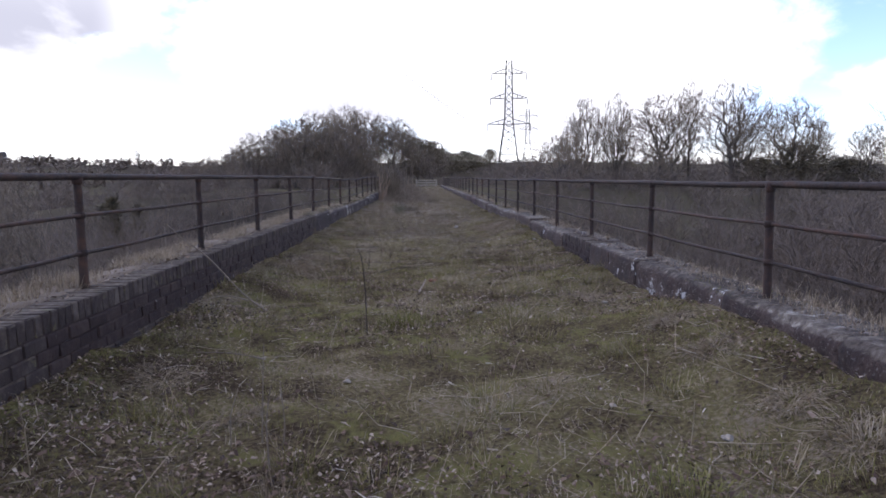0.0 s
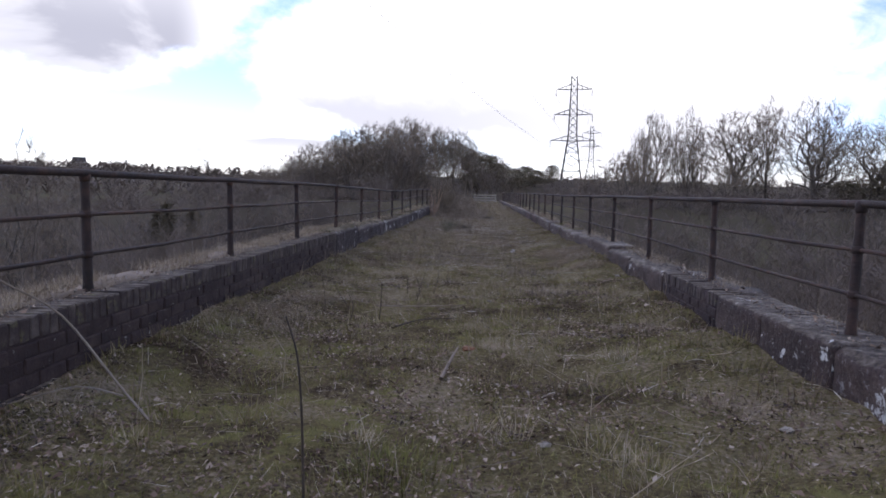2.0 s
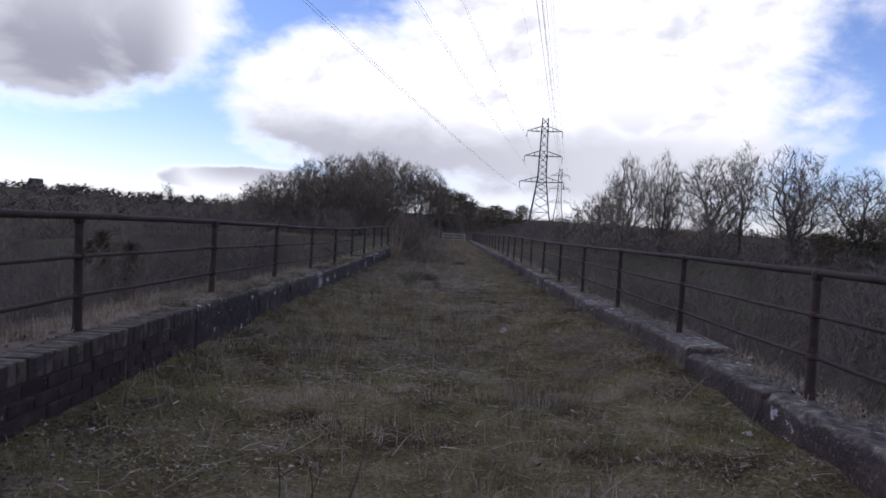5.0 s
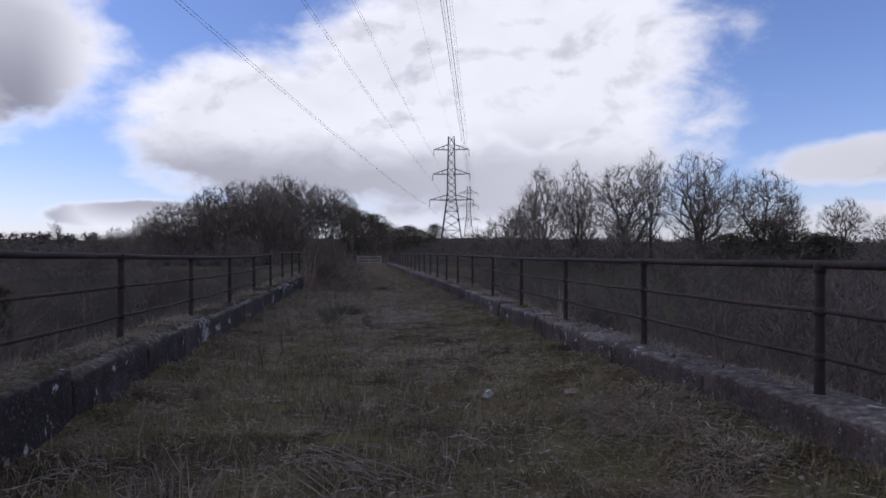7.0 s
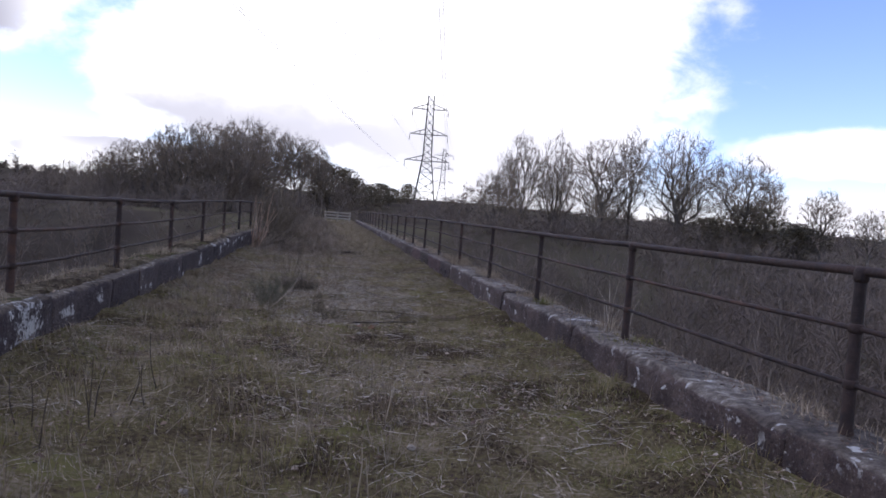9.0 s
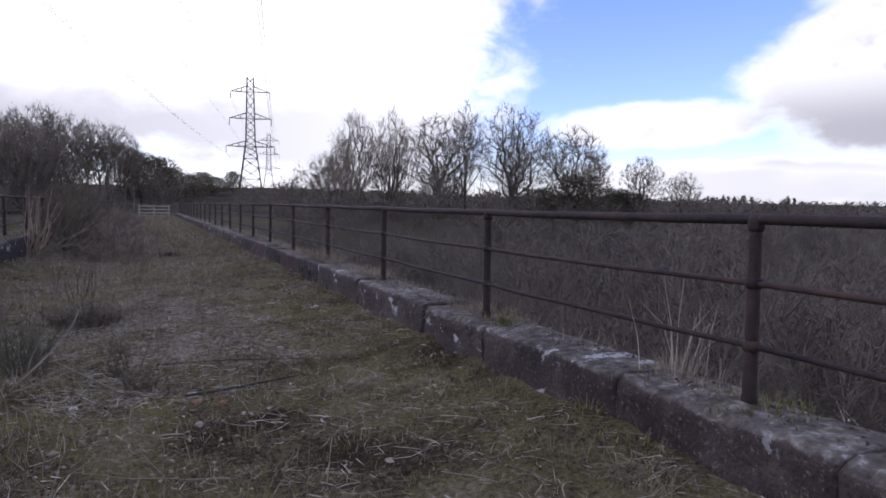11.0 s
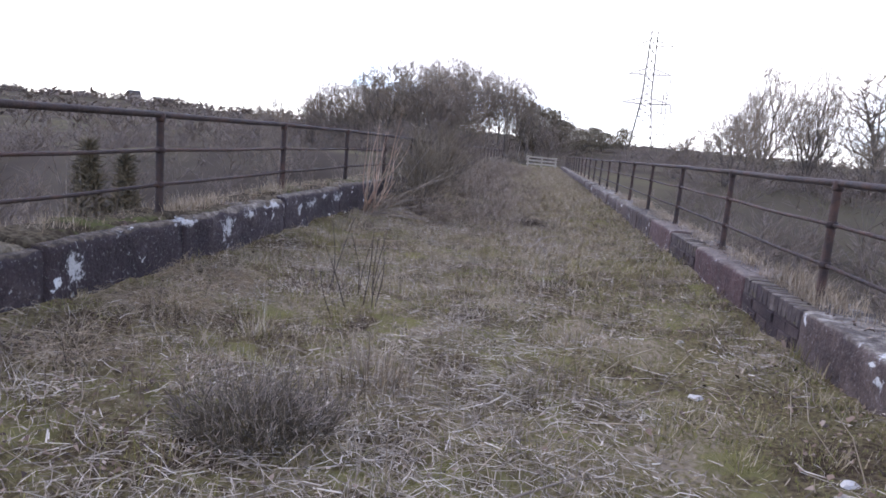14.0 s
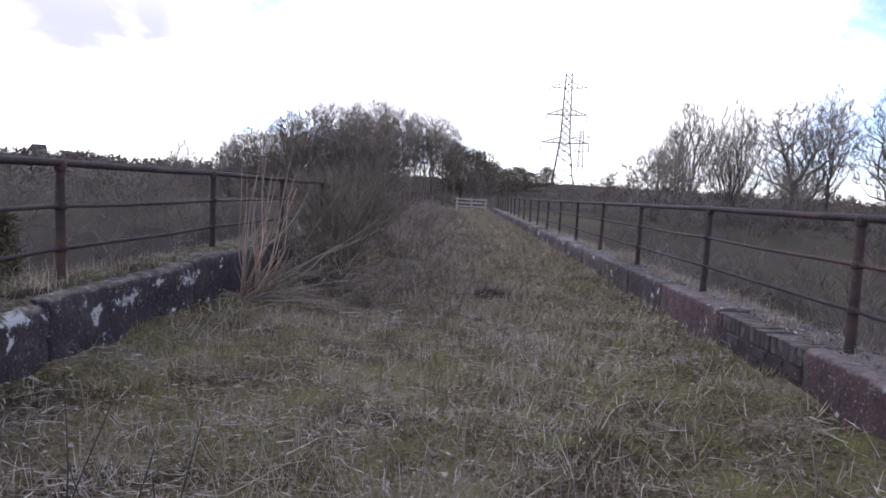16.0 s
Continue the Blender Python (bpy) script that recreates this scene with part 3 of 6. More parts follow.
# ================= parapets =================
def rough_block(name, x0, x1, y0, y1, z0, z1, mat, seed, amount=0.012, cell=0.07, worn=0.03):
    """A weathered block: a box cut fine, its long upper edges worn round and all of it uneven."""
    nx, ny, nz = max(2, round((x1 - x0) / cell)), max(2, round((y1 - y0) / (cell * 1.5))), max(2, round((z1 - z0) / cell))
    px, py, pz = np.linspace(x0, x1, nx + 1), np.linspace(y0, y1, ny + 1), np.linspace(z0, z1, nz + 1)
    verts, faces, where = [], [], {}

    def vert(i, j, k):
        if (i, j, k) not in where:
            where[i, j, k] = len(verts)
            verts.append((px[i], py[j], pz[k]))
        return where[i, j, k]

    for i in range(nx):
        for j in range(ny):
            faces.append([vert(i, j, nz), vert(i + 1, j, nz), vert(i + 1, j + 1, nz), vert(i, j + 1, nz)])
    for j in range(ny):
        for k in range(nz):
            faces.append([vert(0, j, k), vert(0, j, k + 1), vert(0, j + 1, k + 1), vert(0, j + 1, k)])
            faces.append([vert(nx, j, k), vert(nx, j + 1, k), vert(nx, j + 1, k + 1), vert(nx, j, k + 1)])
    for i in range(nx):
        for k in range(nz):
            faces.append([vert(i, 0, k), vert(i + 1, 0, k), vert(i + 1, 0, k + 1), vert(i, 0, k + 1)])
            faces.append([vert(i, ny, k), vert(i, ny, k + 1), vert(i + 1, ny, k + 1), vert(i + 1, ny, k)])
    v = np.array(verts)
    n1 = fractal(v[:, 1] + v[:, 0] * 3, v[:, 2] * 2 + seed * 1.7, 0.24, seed) + 0.6 * fractal(v[:, 1], v[:, 2] + v[:, 0], 0.07, seed + 9, 2)
    n2 = fractal(v[:, 1] * 1.0, v[:, 0] * 2 + v[:, 2] * 3, 0.4, seed + 50) + 0.5 * fractal(v[:, 1], v[:, 0], 0.09, seed + 70, 2)
    cx = (x0 + x1) / 2
    out = np.sign(v[:, 0] - cx) * (np.abs(v[:, 0] - cx) > (x1 - x0) / 2 - 1e-4)
    top = (v[:, 2] > z1 - 1e-4).astype(float)
    edge = top * np.abs(out)
    chip = np.clip(fractal(v[:, 1] * 1.3 + 7, v[:, 2] + v[:, 0], 0.33, seed + 90) - 0.12, 0, 1) * edge
    v[:, 0] -= chip * np.sign(v[:, 0] - cx) * worn * 1.6
    v[:, 2] -= chip * worn * 2.2
    v[:, 0] += out * (n1 * amount) - edge * np.sign(v[:, 0] - cx) * worn * (0.5 + 0.5 * n2)
    v[:, 2] += top * (n2 * amount * 0.8) - edge * worn * (0.55 + 0.6 * n1)
    end0, end1 = np.abs(v[:, 1] - y0) < 1e-4, np.abs(v[:, 1] - y1) < 1e-4
    v[:, 1] += (end0 * 1.0 - end1 * 1.0) * (0.001 + 0.2 * np.abs(n1) * amount)
    return mesh(name, v, [list(f) for f in faces], mat, True)


def brick_mesh(name, l, w, h, mat, seed):
    """A worn brick centred on its base, with softened upper arrises."""
    r = np.random.default_rng(seed)
    bm = bmesh.new()
    bm_box(bm, -l / 2, l / 2, -w / 2, w / 2, 0, h)
    bmesh.ops.bevel(bm, geom=[e for e in bm.edges if e.verts[0].co.z > h * 0.5 or e.verts[1].co.z > h * 0.5], offset=0.008, segments=1, affect="EDGES")
    for v in bm.verts:
        v.co += Vector(r.normal(0, 0.0022, 3))
    return from_bm(name, bm, mat)


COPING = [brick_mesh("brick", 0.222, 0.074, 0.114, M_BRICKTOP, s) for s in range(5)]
STRETCH = [brick_mesh("brick", 0.108, 0.224, 0.072, M_BRICK, s + 40) for s in range(5)]


def lay(parent, meshes, x, y, z, r, tilt=0.02):
    ob = new("brick", meshes[int(r.integers(len(meshes)))])
    ob.parent = parent
    ob.matrix_basis = pose(x, y, z, r.normal(0, tilt * 57), r.normal(0, tilt * 30), r.normal(0, tilt * 57))
    return ob


def parapet(name, label, inner, side, top, segments, face_mat, seed, near):
    """A low brick parapet along y: a core, then stretches of brick-on-edge coping or of worn coping blocks."""
    r = np.random.default_rng(seed)
    wall = thing(name, label, "parapet", "", "structure")
    outer = inner + side * 0.46
    a, b = min(inner, outer), max(inner, outer)
    extra = []
    for y0, y1, kind in segments:
        if kind == "brick":
            rear = (inner + side * 0.007, outer - side * 0.01)
            part("core", rough_block("core", min(rear), max(rear), y0, y1, -0.5, top - 0.016, M_BRICK, int(r.integers(900)), 0.003, 0.1, 0.0), wall, "dark brick core")
            rear = (inner + side * 0.232, outer - side * 0.01)
            part("soil_fill", rough_block("soil_fill", min(rear), max(rear), y0, y1, top - 0.125, top + 0.004, M_WEED if side < 0 else M_FACE_TOP, int(r.integers(900)), 0.03, 0.09, 0.0), wall, "weathered fill behind the coping bricks")
            count = int((y1 - y0) / 0.0795)
            for i in range(count):
                y = y0 + 0.0415 + i * (y1 - y0) / count
                gone = r.random() < 0.03
                if near[0] < y < near[1]:
                    if not gone:
                        lay(wall, COPING, inner + side * (0.111 + r.normal(0, 0.002)), y, top - 0.118 + r.normal(0, 0.0025), r, 0.006)
                else:
                    extra.append((0, inner + side * 0.111, y, top - 0.118))
            rows = int((y1 - y0) / 0.234)
            for c in range(4):
                for i in range(rows):
                    y = y0 + 0.117 + (i + 0.5 * (c % 2)) * 0.234
                    if y > y1 - 0.1:
                        continue
                    z = top - 0.122 - (c + 1) * 0.082
                    if near[0] + 1.5 < y < near[1] and c < 3:
                        lay(wall, STRETCH, inner + side * (0.052 + r.normal(0, 0.004)), y, z, r, 0.008)
                    else:
                        extra.append((1, inner + side * 0.052, y, z))
        else:
            drop = float(r.normal(0, 0.006)) + float(settle((y0 + y1) / 2, side)) + (0.0 if side < 0 else -0.022 if 5.8 < y0 < 9.0 else 0.025 if 9.0 < y0 < 10.5 else 0.0) + (-0.012 if kind == "worn" else 0.0)
            off = float(r.normal(0, 0.005))
            cell = 0.045 if y0 < 30 else 0.14
            rugged, worn = (0.024, 0.034) if kind == "worn" else (0.013, 0.016)
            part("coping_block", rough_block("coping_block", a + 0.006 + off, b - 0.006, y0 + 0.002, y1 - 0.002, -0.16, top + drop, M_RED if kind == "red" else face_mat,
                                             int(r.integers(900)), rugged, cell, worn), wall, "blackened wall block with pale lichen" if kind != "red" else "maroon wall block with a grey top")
            if side < 0 and y0 < 34:          # moss and soil have gathered on the top
                lip = float(r.uniform(0.05, 0.13))
                part("soil_cap", rough_block("soil_cap", b - 0.43, b - lip, y0 - 0.05, y1 + 0.05, top + drop - 0.07, top + drop + float(r.uniform(0.012, 0.03)), M_CAP, int(r.integers(900)), 0.055, 0.055, 0.03), wall, "mossy soil on the wall top")
    chunks = []
    for kind, x, y, z in extra:
        me = (COPING if kind == 0 else STRETCH)[int(r.integers(4))]
        v = np.empty(len(me.vertices) * 3, np.float32)
        me.vertices.foreach_get("co", v)
        v = turn_z(v.reshape(-1, 3), r.normal(0, 0.015)) + (x, y, z)
        f = [tuple(q + 0 for q in p.vertices) for p in me.polygons]
        chunks.append((v, f))
    if chunks:
        vs, fs, k = [], [], 0
        for v, f in chunks:
            vs += [tuple(q) for q in v]
            fs += [[q + k for q in p] for p in f]
            k += len(v)
        part("brickwork", mesh("brickwork", vs, fs, M_BRICKTOP), wall, "weathered blue bricks", kind="stuff")
    return wall


def block_run(y, end, r, kinds=("slab",), least=0.9, most=2.2):
    out = []
    while y < end - 0.6:
        l = min(end - y, float(r.uniform(least, most)))
        out.append((y, y + l, kinds[int(r.integers(len(kinds)))]))
        y += l
    if out:
        out[-1] = (out[-1][0], end, out[-1][2])
    return out


_r = np.random.default_rng(5)
LEFT_RUN = [(-7, 9.0, "brick")] + block_run(9.0, DECK_END, _r, ("slab", "slab", "worn"))
RIGHT_RUN = (block_run(-7, 0.2, _r, ("worn",)) + [(0.2, 2.2, "worn"), (2.2, 3.2, "slab"), (3.2, 4.12, "slab"), (4.12, 5.82, "brick"), (5.82, 7.6, "worn"), (7.6, 9.05, "worn"), (9.05, 10.9, "slab"),
             (10.9, 12.6, "slab"), (12.6, 14.4, "worn"), (14.4, 15.6, "worn"), (15.6, 17.05, "slab"), (17.09, 18.2, "worn"), (18.2, 20.15, "slab"), (20.15, 22.1, "slab"), (22.1, 23.3, "brick"),
             (23.3, 25.05, "red"), (25.05, 26.4, "brick"), (26.4, 28.0, "red")] + block_run(28.0, DECK_END, _r, ("slab", "slab", "worn")))
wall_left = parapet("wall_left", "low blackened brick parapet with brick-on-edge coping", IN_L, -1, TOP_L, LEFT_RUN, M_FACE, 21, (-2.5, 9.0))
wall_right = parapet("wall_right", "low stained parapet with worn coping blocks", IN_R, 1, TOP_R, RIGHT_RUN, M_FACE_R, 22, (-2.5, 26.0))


# ================= railings =================
def lathe(name, rings, sides, mat):
    """A turned solid from rows of (z, radius)."""
    v, f = [], []
    for z, rad in rings:
        v += [(rad * math.cos(2 * math.pi * i / sides), rad * math.sin(2 * math.pi * i / sides), z) for i in range(sides)]
    for k in range(len(rings) - 1):
        for i in range(sides):
            j = (i + 1) % sides
            f.append((k * sides + i, k * sides + j, (k + 1) * sides + j, (k + 1) * sides + i))
    f.append(tuple(range(sides))[::-1])
    f.append(tuple((len(rings) - 1) * sides + i for i in range(sides)))
    return mesh(name, v, f, mat, True)


def railing(label, x, zbase, ztop, seed, side):
    h = ztop - zbase
    r = np.random.default_rng(seed)
    rail_thing = thing("railing", label, "railing", "viaduct railings")
    post = lathe("post", [(-0.06, 0.036), (0.02, 0.036), (0.05, 0.031), (h - 0.03, 0.027), (h, 0.027)], 10, M_IRON)
    collar = lathe("collar", [(-0.024, 0.029), (-0.018, 0.037), (0.018, 0.037), (0.024, 0.029)], 10, M_IRON)
    head = lathe("collar", [(-0.045, 0.028), (-0.03, 0.035), (0.010, 0.036), (0.026, 0.028)], 10, M_IRON)
    levels = (h * 0.315, h * 0.655)
    ys = [-5 + 2.5 * k for k in range(31)]
    lean = [(r.normal(0, 0.010), r.normal(0, 0.008)) for _ in ys]
    for y, (lx, ly) in zip(ys, lean):
        p = part("post", post, rail_thing, at=pose(x, y, zbase + float(settle(y, side)), math.degrees(ly), math.degrees(lx), r.random() * 360))
        for z in levels:
            part("collar", collar, p, at=pose(0, 0, z))
        part("collar", head, p, at=pose(0, 0, h - 0.01))
    for k, (z, rad, sag) in enumerate([(levels[0], 0.0135, 0.012), (levels[1], 0.0135, 0.012), (h, 0.0235, 0.008)]):
        pts = []
        for i in range(len(ys) - 1):
            for q in range(5):
                u = q / 5
                e0, e1 = lean[i][0] * z, lean[i + 1][0] * z
                pts.append((x + e0 + (e1 - e0) * u + r.normal(0, 0.0025), ys[i] + 2.5 * u, zbase + z + float(settle(ys[i] + 2.5 * u, side)) - sag * 4 * u * (1 - u) * (0.3 + r.random() * 0.7)))
        pts = np.array(pts)
        v, f = [], []
        sides = 8
        for p in pts:
            v += [(p[0] + rad * math.cos(2 * math.pi * s / sides), p[1], p[2] + rad * math.sin(2 * math.pi * s / sides)) for s in range(sides)]
        for i in range(len(pts) - 1):
            for s in range(sides):
                t = (s + 1) % sides
                f.append((i * sides + s, (i + 1) * sides + s, (i + 1) * sides + t, i * sides + t))
        part("rail", mesh("rail", v, f, M_IRON, True), rail_thing, "thick top rail" if k == 2 else "")
    return rail_thing


railing("rusty dark iron railing on the brick-coped parapet", RAIL_L, TOP_L - 0.01, RAILZ_L, 31, -1)
railing("rusty dark iron railing on the block-coped parapet", RAIL_R, TOP_R - 0.01, RAILZ_R, 32, 1)


# ================= timber barrier across the track bed =================
def barrier():
    y, z0 = 75.5, float(deck_z(0.0, 75.5))
    g = thing("timber_barrier", "pale weathered timber post-and-rail barrier across the track", "barrier", at=pose(0.6, y, z0))
    for x in (-1.15, 0.0, 1.15):
        bm = bmesh.new()
        bm_box(bm, x - 0.06, x + 0.06, -0.05, 0.05, -0.2, 1.0)
        bmesh.ops.bevel(bm, geom=list(bm.edges), offset=0.008, segments=1, affect="EDGES")
        part("post", from_bm("post", bm, M_TIMBER), g)
    for z in (0.34, 0.62, 0.90):
        bm = bmesh.new()
        bm_box(bm, -1.28, 1.28, -0.085, -0.052, z - 0.055, z + 0.055)
        bmesh.ops.bevel(bm, geom=list(bm.edges), offset=0.006, segments=1, affect="EDGES")
        part("rail", from_bm("rail", bm, M_TIMBER), g)


barrier()


# ================= pylons and conductors =================
H_PYLON = 46.0
ARMS = ((18.1, 9.6), (29.4, 8.2), (40.2, 7.7))     # height, half span


def body_half(z):
    return 4.5 - 2.65 * min(1.0, z / 20.0) - 0.6 * max(0.0, (z - 20.0) / 26.0)


def bars(name, rows, rad, mat):
    v, f = tubes([(*a, *b, rad, rad) for a, b in rows], 4)
    return mesh(name, v, f, mat)


def pylon_thing(label):
    p = thing("pylon", label, "pylon", "transmission line")
    corners = ((1, 1), (1, -1), (-1, -1), (-1, 1))
    lev = [0, 4.9, 9.2, 13.2, 16.2, 18.1, 20.5, 23.3, 26.3, 29.4, 32.8, 36.5, 40.2, 43.0, H_PYLON]
    for sx, sy in corners:
        v, f = sweep([(sx * body_half(a), sy * body_half(a), a) for a in lev], [0.21] * len(lev), 4)
        part("leg", mesh("leg", v, f, M_STEEL), p)
    for i in range(4):
        (ax, ay), (bx, by) = corners[i], corners[(i + 1) % 4]
        rows = []
        for k, (a, b) in enumerate(zip(lev, lev[1:])):
            ha, hb = body_half(a), body_half(b)
            rows.append(((ax * ha, ay * ha, a), (bx * hb, by * hb, b)))
            rows.append(((bx * ha, by * ha, a), (ax * hb, ay * hb, b)))
            if k in (1, 3, 5, 9, 12):
                rows.append(((ax * ha, ay * ha, a), (bx * ha, by * ha, a)))
        part("bracing", bars("bracing", rows, 0.085, M_STEEL), p)
    ins = lathe("insulator", [(-2.9, 0.03), (-2.7, 0.14), (-0.3, 0.14), (0.0, 0.03)], 6, M_GLASS)
    for z, half in ARMS:
        h = body_half(z)
        for s in (-1, 1):
            tip = (s * half, 0, z + 0.1)
            rows = [((s * h, h, z), tip), ((s * h, -h, z), tip), ((s * body_half(z + 2.3), 0.5 * h, z + 2.3), tip), ((s * body_half(z + 2.3), -0.5 * h, z + 2.3), tip)]
            for u in (0.33, 0.66):
                q = (s * (h + (half - h) * u), h * (1 - u), z + 0.1 * u)
                w = (s * (h + (half - h) * u), -h * (1 - u), z + 0.1 * u)
                e = (s * (h + (half - h) * u), 0.0, z + 2.3 * (1 - u) + 0.1)
                rows += [(q, w), (q, e), (w, e)]
            part("crossarm", bars("crossarm", rows, 0.12, M_STEEL), p)
            part("insulator", ins, p, "brown insulator string", at=pose(s * half, 0, z + 0.05))
    return p


P1, P2, P0 = (39.4, 300.0), (89.0, 560.0), (-24.4, -60.0)
pylon = pylon_thing("tall grey lattice steel pylon on the rise beyond the trees")
pylon.matrix_world = pose(*P1, 6.5, 0, 0, -10)
far_pylon = copy_thing(pylon, pose(*P2, 11.0, 0, 0, -11))
far_pylon["label"] = "second grey lattice steel pylon farther along the line"
near_pylon = copy_thing(pylon, pose(*P0, 6.5, 0, 0, -10))
near_pylon["label"] = "grey lattice steel pylon of the same line"


def conductors():
    ends = [(Vector((*P0, 6.5)), -10), (Vector((*P1, 6.5)), -10), (Vector((*P2, 11.0)), -11)]
    for (a, ta), (b, tb), sag in ((ends[0], ends[1], 2.6), (ends[1], ends[2], 3.0)):
        for z, half in ARMS:
            for s in (-1, 1):
                for off in (-0.2, 0.2):
                    pa = a + Matrix.Rotation(radians(ta), 3, "Z") @ Vector((s * half + off, 0, z - 2.8))
                    pb = b + Matrix.Rotation(radians(tb), 3, "Z") @ Vector((s * half + off, 0, z - 2.8))
                    n = 28
                    pts = [pa.lerp(pb, i / n) - Vector((0, 0, sag * 4 * (i / n) * (1 - i / n))) for i in range(n + 1)]
                    v, f = sweep(pts, [0.02] * len(pts), 4)
                    tagged(new("power_line", mesh("power_line", v, f, M_WIRE)), "thin dark overhead conductor hanging between the pylons", "power line", "overhead conductors")
        p = [e + Vector((0, 0, H_PYLON)) for e in (a, b)]
        pts = [p[0].lerp(p[1], i / 28) - Vector((0, 0, sag * 0.8 * 4 * (i / 28) * (1 - i / 28))) for i in range(29)]
        v, f = sweep(pts, [0.015] * len(pts), 4)
        tagged(new("power_line", mesh("power_line", v, f, M_WIRE)), "thin dark earth wire strung between the pylon tops", "power line", "overhead conductors")


conductors()

# ================= vegetation builders =================
def ribbons(segs, r):
    """Flat tapered strips for rows x0 y0 z0 x1 y1 z1 r0 r1, each turned by chance."""
    s = np.asarray(segs, float).reshape(-1, 8)
    d = s[:, 3:6] - s[:, :3]
    d /= np.maximum(np.linalg.norm(d, axis=1, keepdims=True), 1e-9)
    u = np.cross(d, r.normal(0, 1, d.shape))
    u /= np.maximum(np.linalg.norm(u, axis=1, keepdims=True), 1e-9)
    a, b = u * s[:, 6:7], u * s[:, 7:8]
    v = np.stack([s[:, :3] - a, s[:, :3] + a, s[:, 3:6] + b, s[:, 3:6] - b], 1).reshape(-1, 3)
    return v, np.arange(len(v)).reshape(-1, 4)


def grow(seed, height, girth, kids, spread, rise, wiggle, bare=0.3, stems=1, ratio=0.55, twig=0.012, lean=0.08, bole=1.0, dome=False, reach=0.56, steps=(7, 5, 3, 2, 2, 1)):
    """Branching wood: thick rows (trunk, limbs) and thin rows (twigs), each x0 y0 z0 x1 y1 z1 r0 r1."""
    r = np.random.default_rng(seed)
    thick, thin = [], []
    stack = []
    for _ in range(stems):
        d = np.array([r.normal(0, lean), r.normal(0, lean), 1.0])
        stack.append((np.array([r.normal(0, 0.1 * stems), r.normal(0, 0.1 * stems), -0.3]) * (1 if stems > 1 else (0, 0, 1)), d / np.linalg.norm(d), height * bole * (0.8 + 0.2 * r.random()), girth / stems ** 0.5, 0))
    last = len(kids)
    while stack:
        p, d, length, rad, level = stack.pop()
        n = steps[level]
        rad = max(rad, twig)
        end = max(rad * (0.25 if level == 0 else 0.4), twig * 0.7)
        for i in range(n):
            d = d + r.normal(0, wiggle * (0.5 if level == 0 else 1.0 if level < 3 else 0.6), 3) + np.array([0, 0, rise * (0.3 if level else 0.1)])
            d /= np.linalg.norm(d)
            q = p + d * length / n
            r0, r1 = rad + (end - rad) * i / n, rad + (end - rad) * (i + 1) / n
            (thick if level <= 1 and r0 > twig * 1.5 else thin).append((*p, *q, r0, r1))
            if level < last:
                begin = bare if level == 0 else 0.15
                if (i + 1) / n > begin:
                    mean = kids[level] / (n * (1 - begin))
                    for _ in range(int(mean) + (r.random() < mean % 1)):
                        u = r.random()
                        o = p + (q - p) * u
                        side = np.cross(d, r.normal(0, 1, 3))
                        side /= np.linalg.norm(side)
                        a = spread * (0.7 + 0.6 * r.random())
                        nd = d * math.cos(a) + side * math.sin(a) + np.array([0, 0, rise * 0.35])
                        nd /= np.linalg.norm(nd)
                        far = (i + u) / n
                        share = ((0.75 + 0.35 * math.sin(3.0 * far)) if dome else (1.15 - 0.75 * far)) if level == 0 else (1.0 - 0.45 * far)
                        stack.append((o, nd, length * (ratio if level == 0 else reach) * share * (0.7 + 0.5 * r.random()), r0 * 0.42, level + 1))
            p = q
    return thick, thin


def tree_meshes(seed, bark=None, twigs=None, sides=6, **kw):
    thick, thin = grow(seed, **kw)
    tv, tf = tubes(thick, sides)
    nv, nf = ribbons(thin, np.random.default_rng(seed + 1))
    return mesh("trunk", tv, tf, bark or M_BARK, True), mesh("crown", nv, nf, twigs or M_TWIG)


def tree(name, label, category, group, meshes, at, trunk_label="", crown_label=""):
    t = thing(name, label, category, group, at=at)
    part("trunk", meshes[0], t, trunk_label)
    part("crown", meshes[1], t, crown_label)
    return t


# ---- crowned trees: every branch tip is joined to the nearest wood, with a price on long ways round ----
def crown_points(r, n, height, wide, low, shape):
    """Places of branch ends: 'dome' spreads wide and round, 'flame' is tall and narrow, 'thicket' is full down to the ground."""
    d = r.normal(0, 1, (n, 3))
    d /= np.linalg.norm(d, axis=1, keepdims=True)
    d *= (0.22 + 0.78 * r.random((n, 1)) ** 0.62)
    lobes = r.normal(0, 1, (7, 3))
    lobes /= np.linalg.norm(lobes, axis=1, keepdims=True)
    d *= 0.80 + 0.24 * np.clip((d @ lobes.T).max(1, keepdims=True), 0, 1)
    mid = height * (0.5 + low / 2)
    z = mid + d[:, 2] * height * (0.5 - low / 2)
    u = np.clip((z / height - low) / (1 - low), 0, 1)
    taper = {"dome": 1.0 - 0.25 * u ** 3, "flame": 0.35 + 1.1 * np.sqrt(u) * (1 - u ** 2.2), "thicket": 1.05 - 0.35 * u}[shape]
    return np.stack([d[:, 0] * wide / 2 * taper, d[:, 1] * wide / 2 * taper, z], 1)


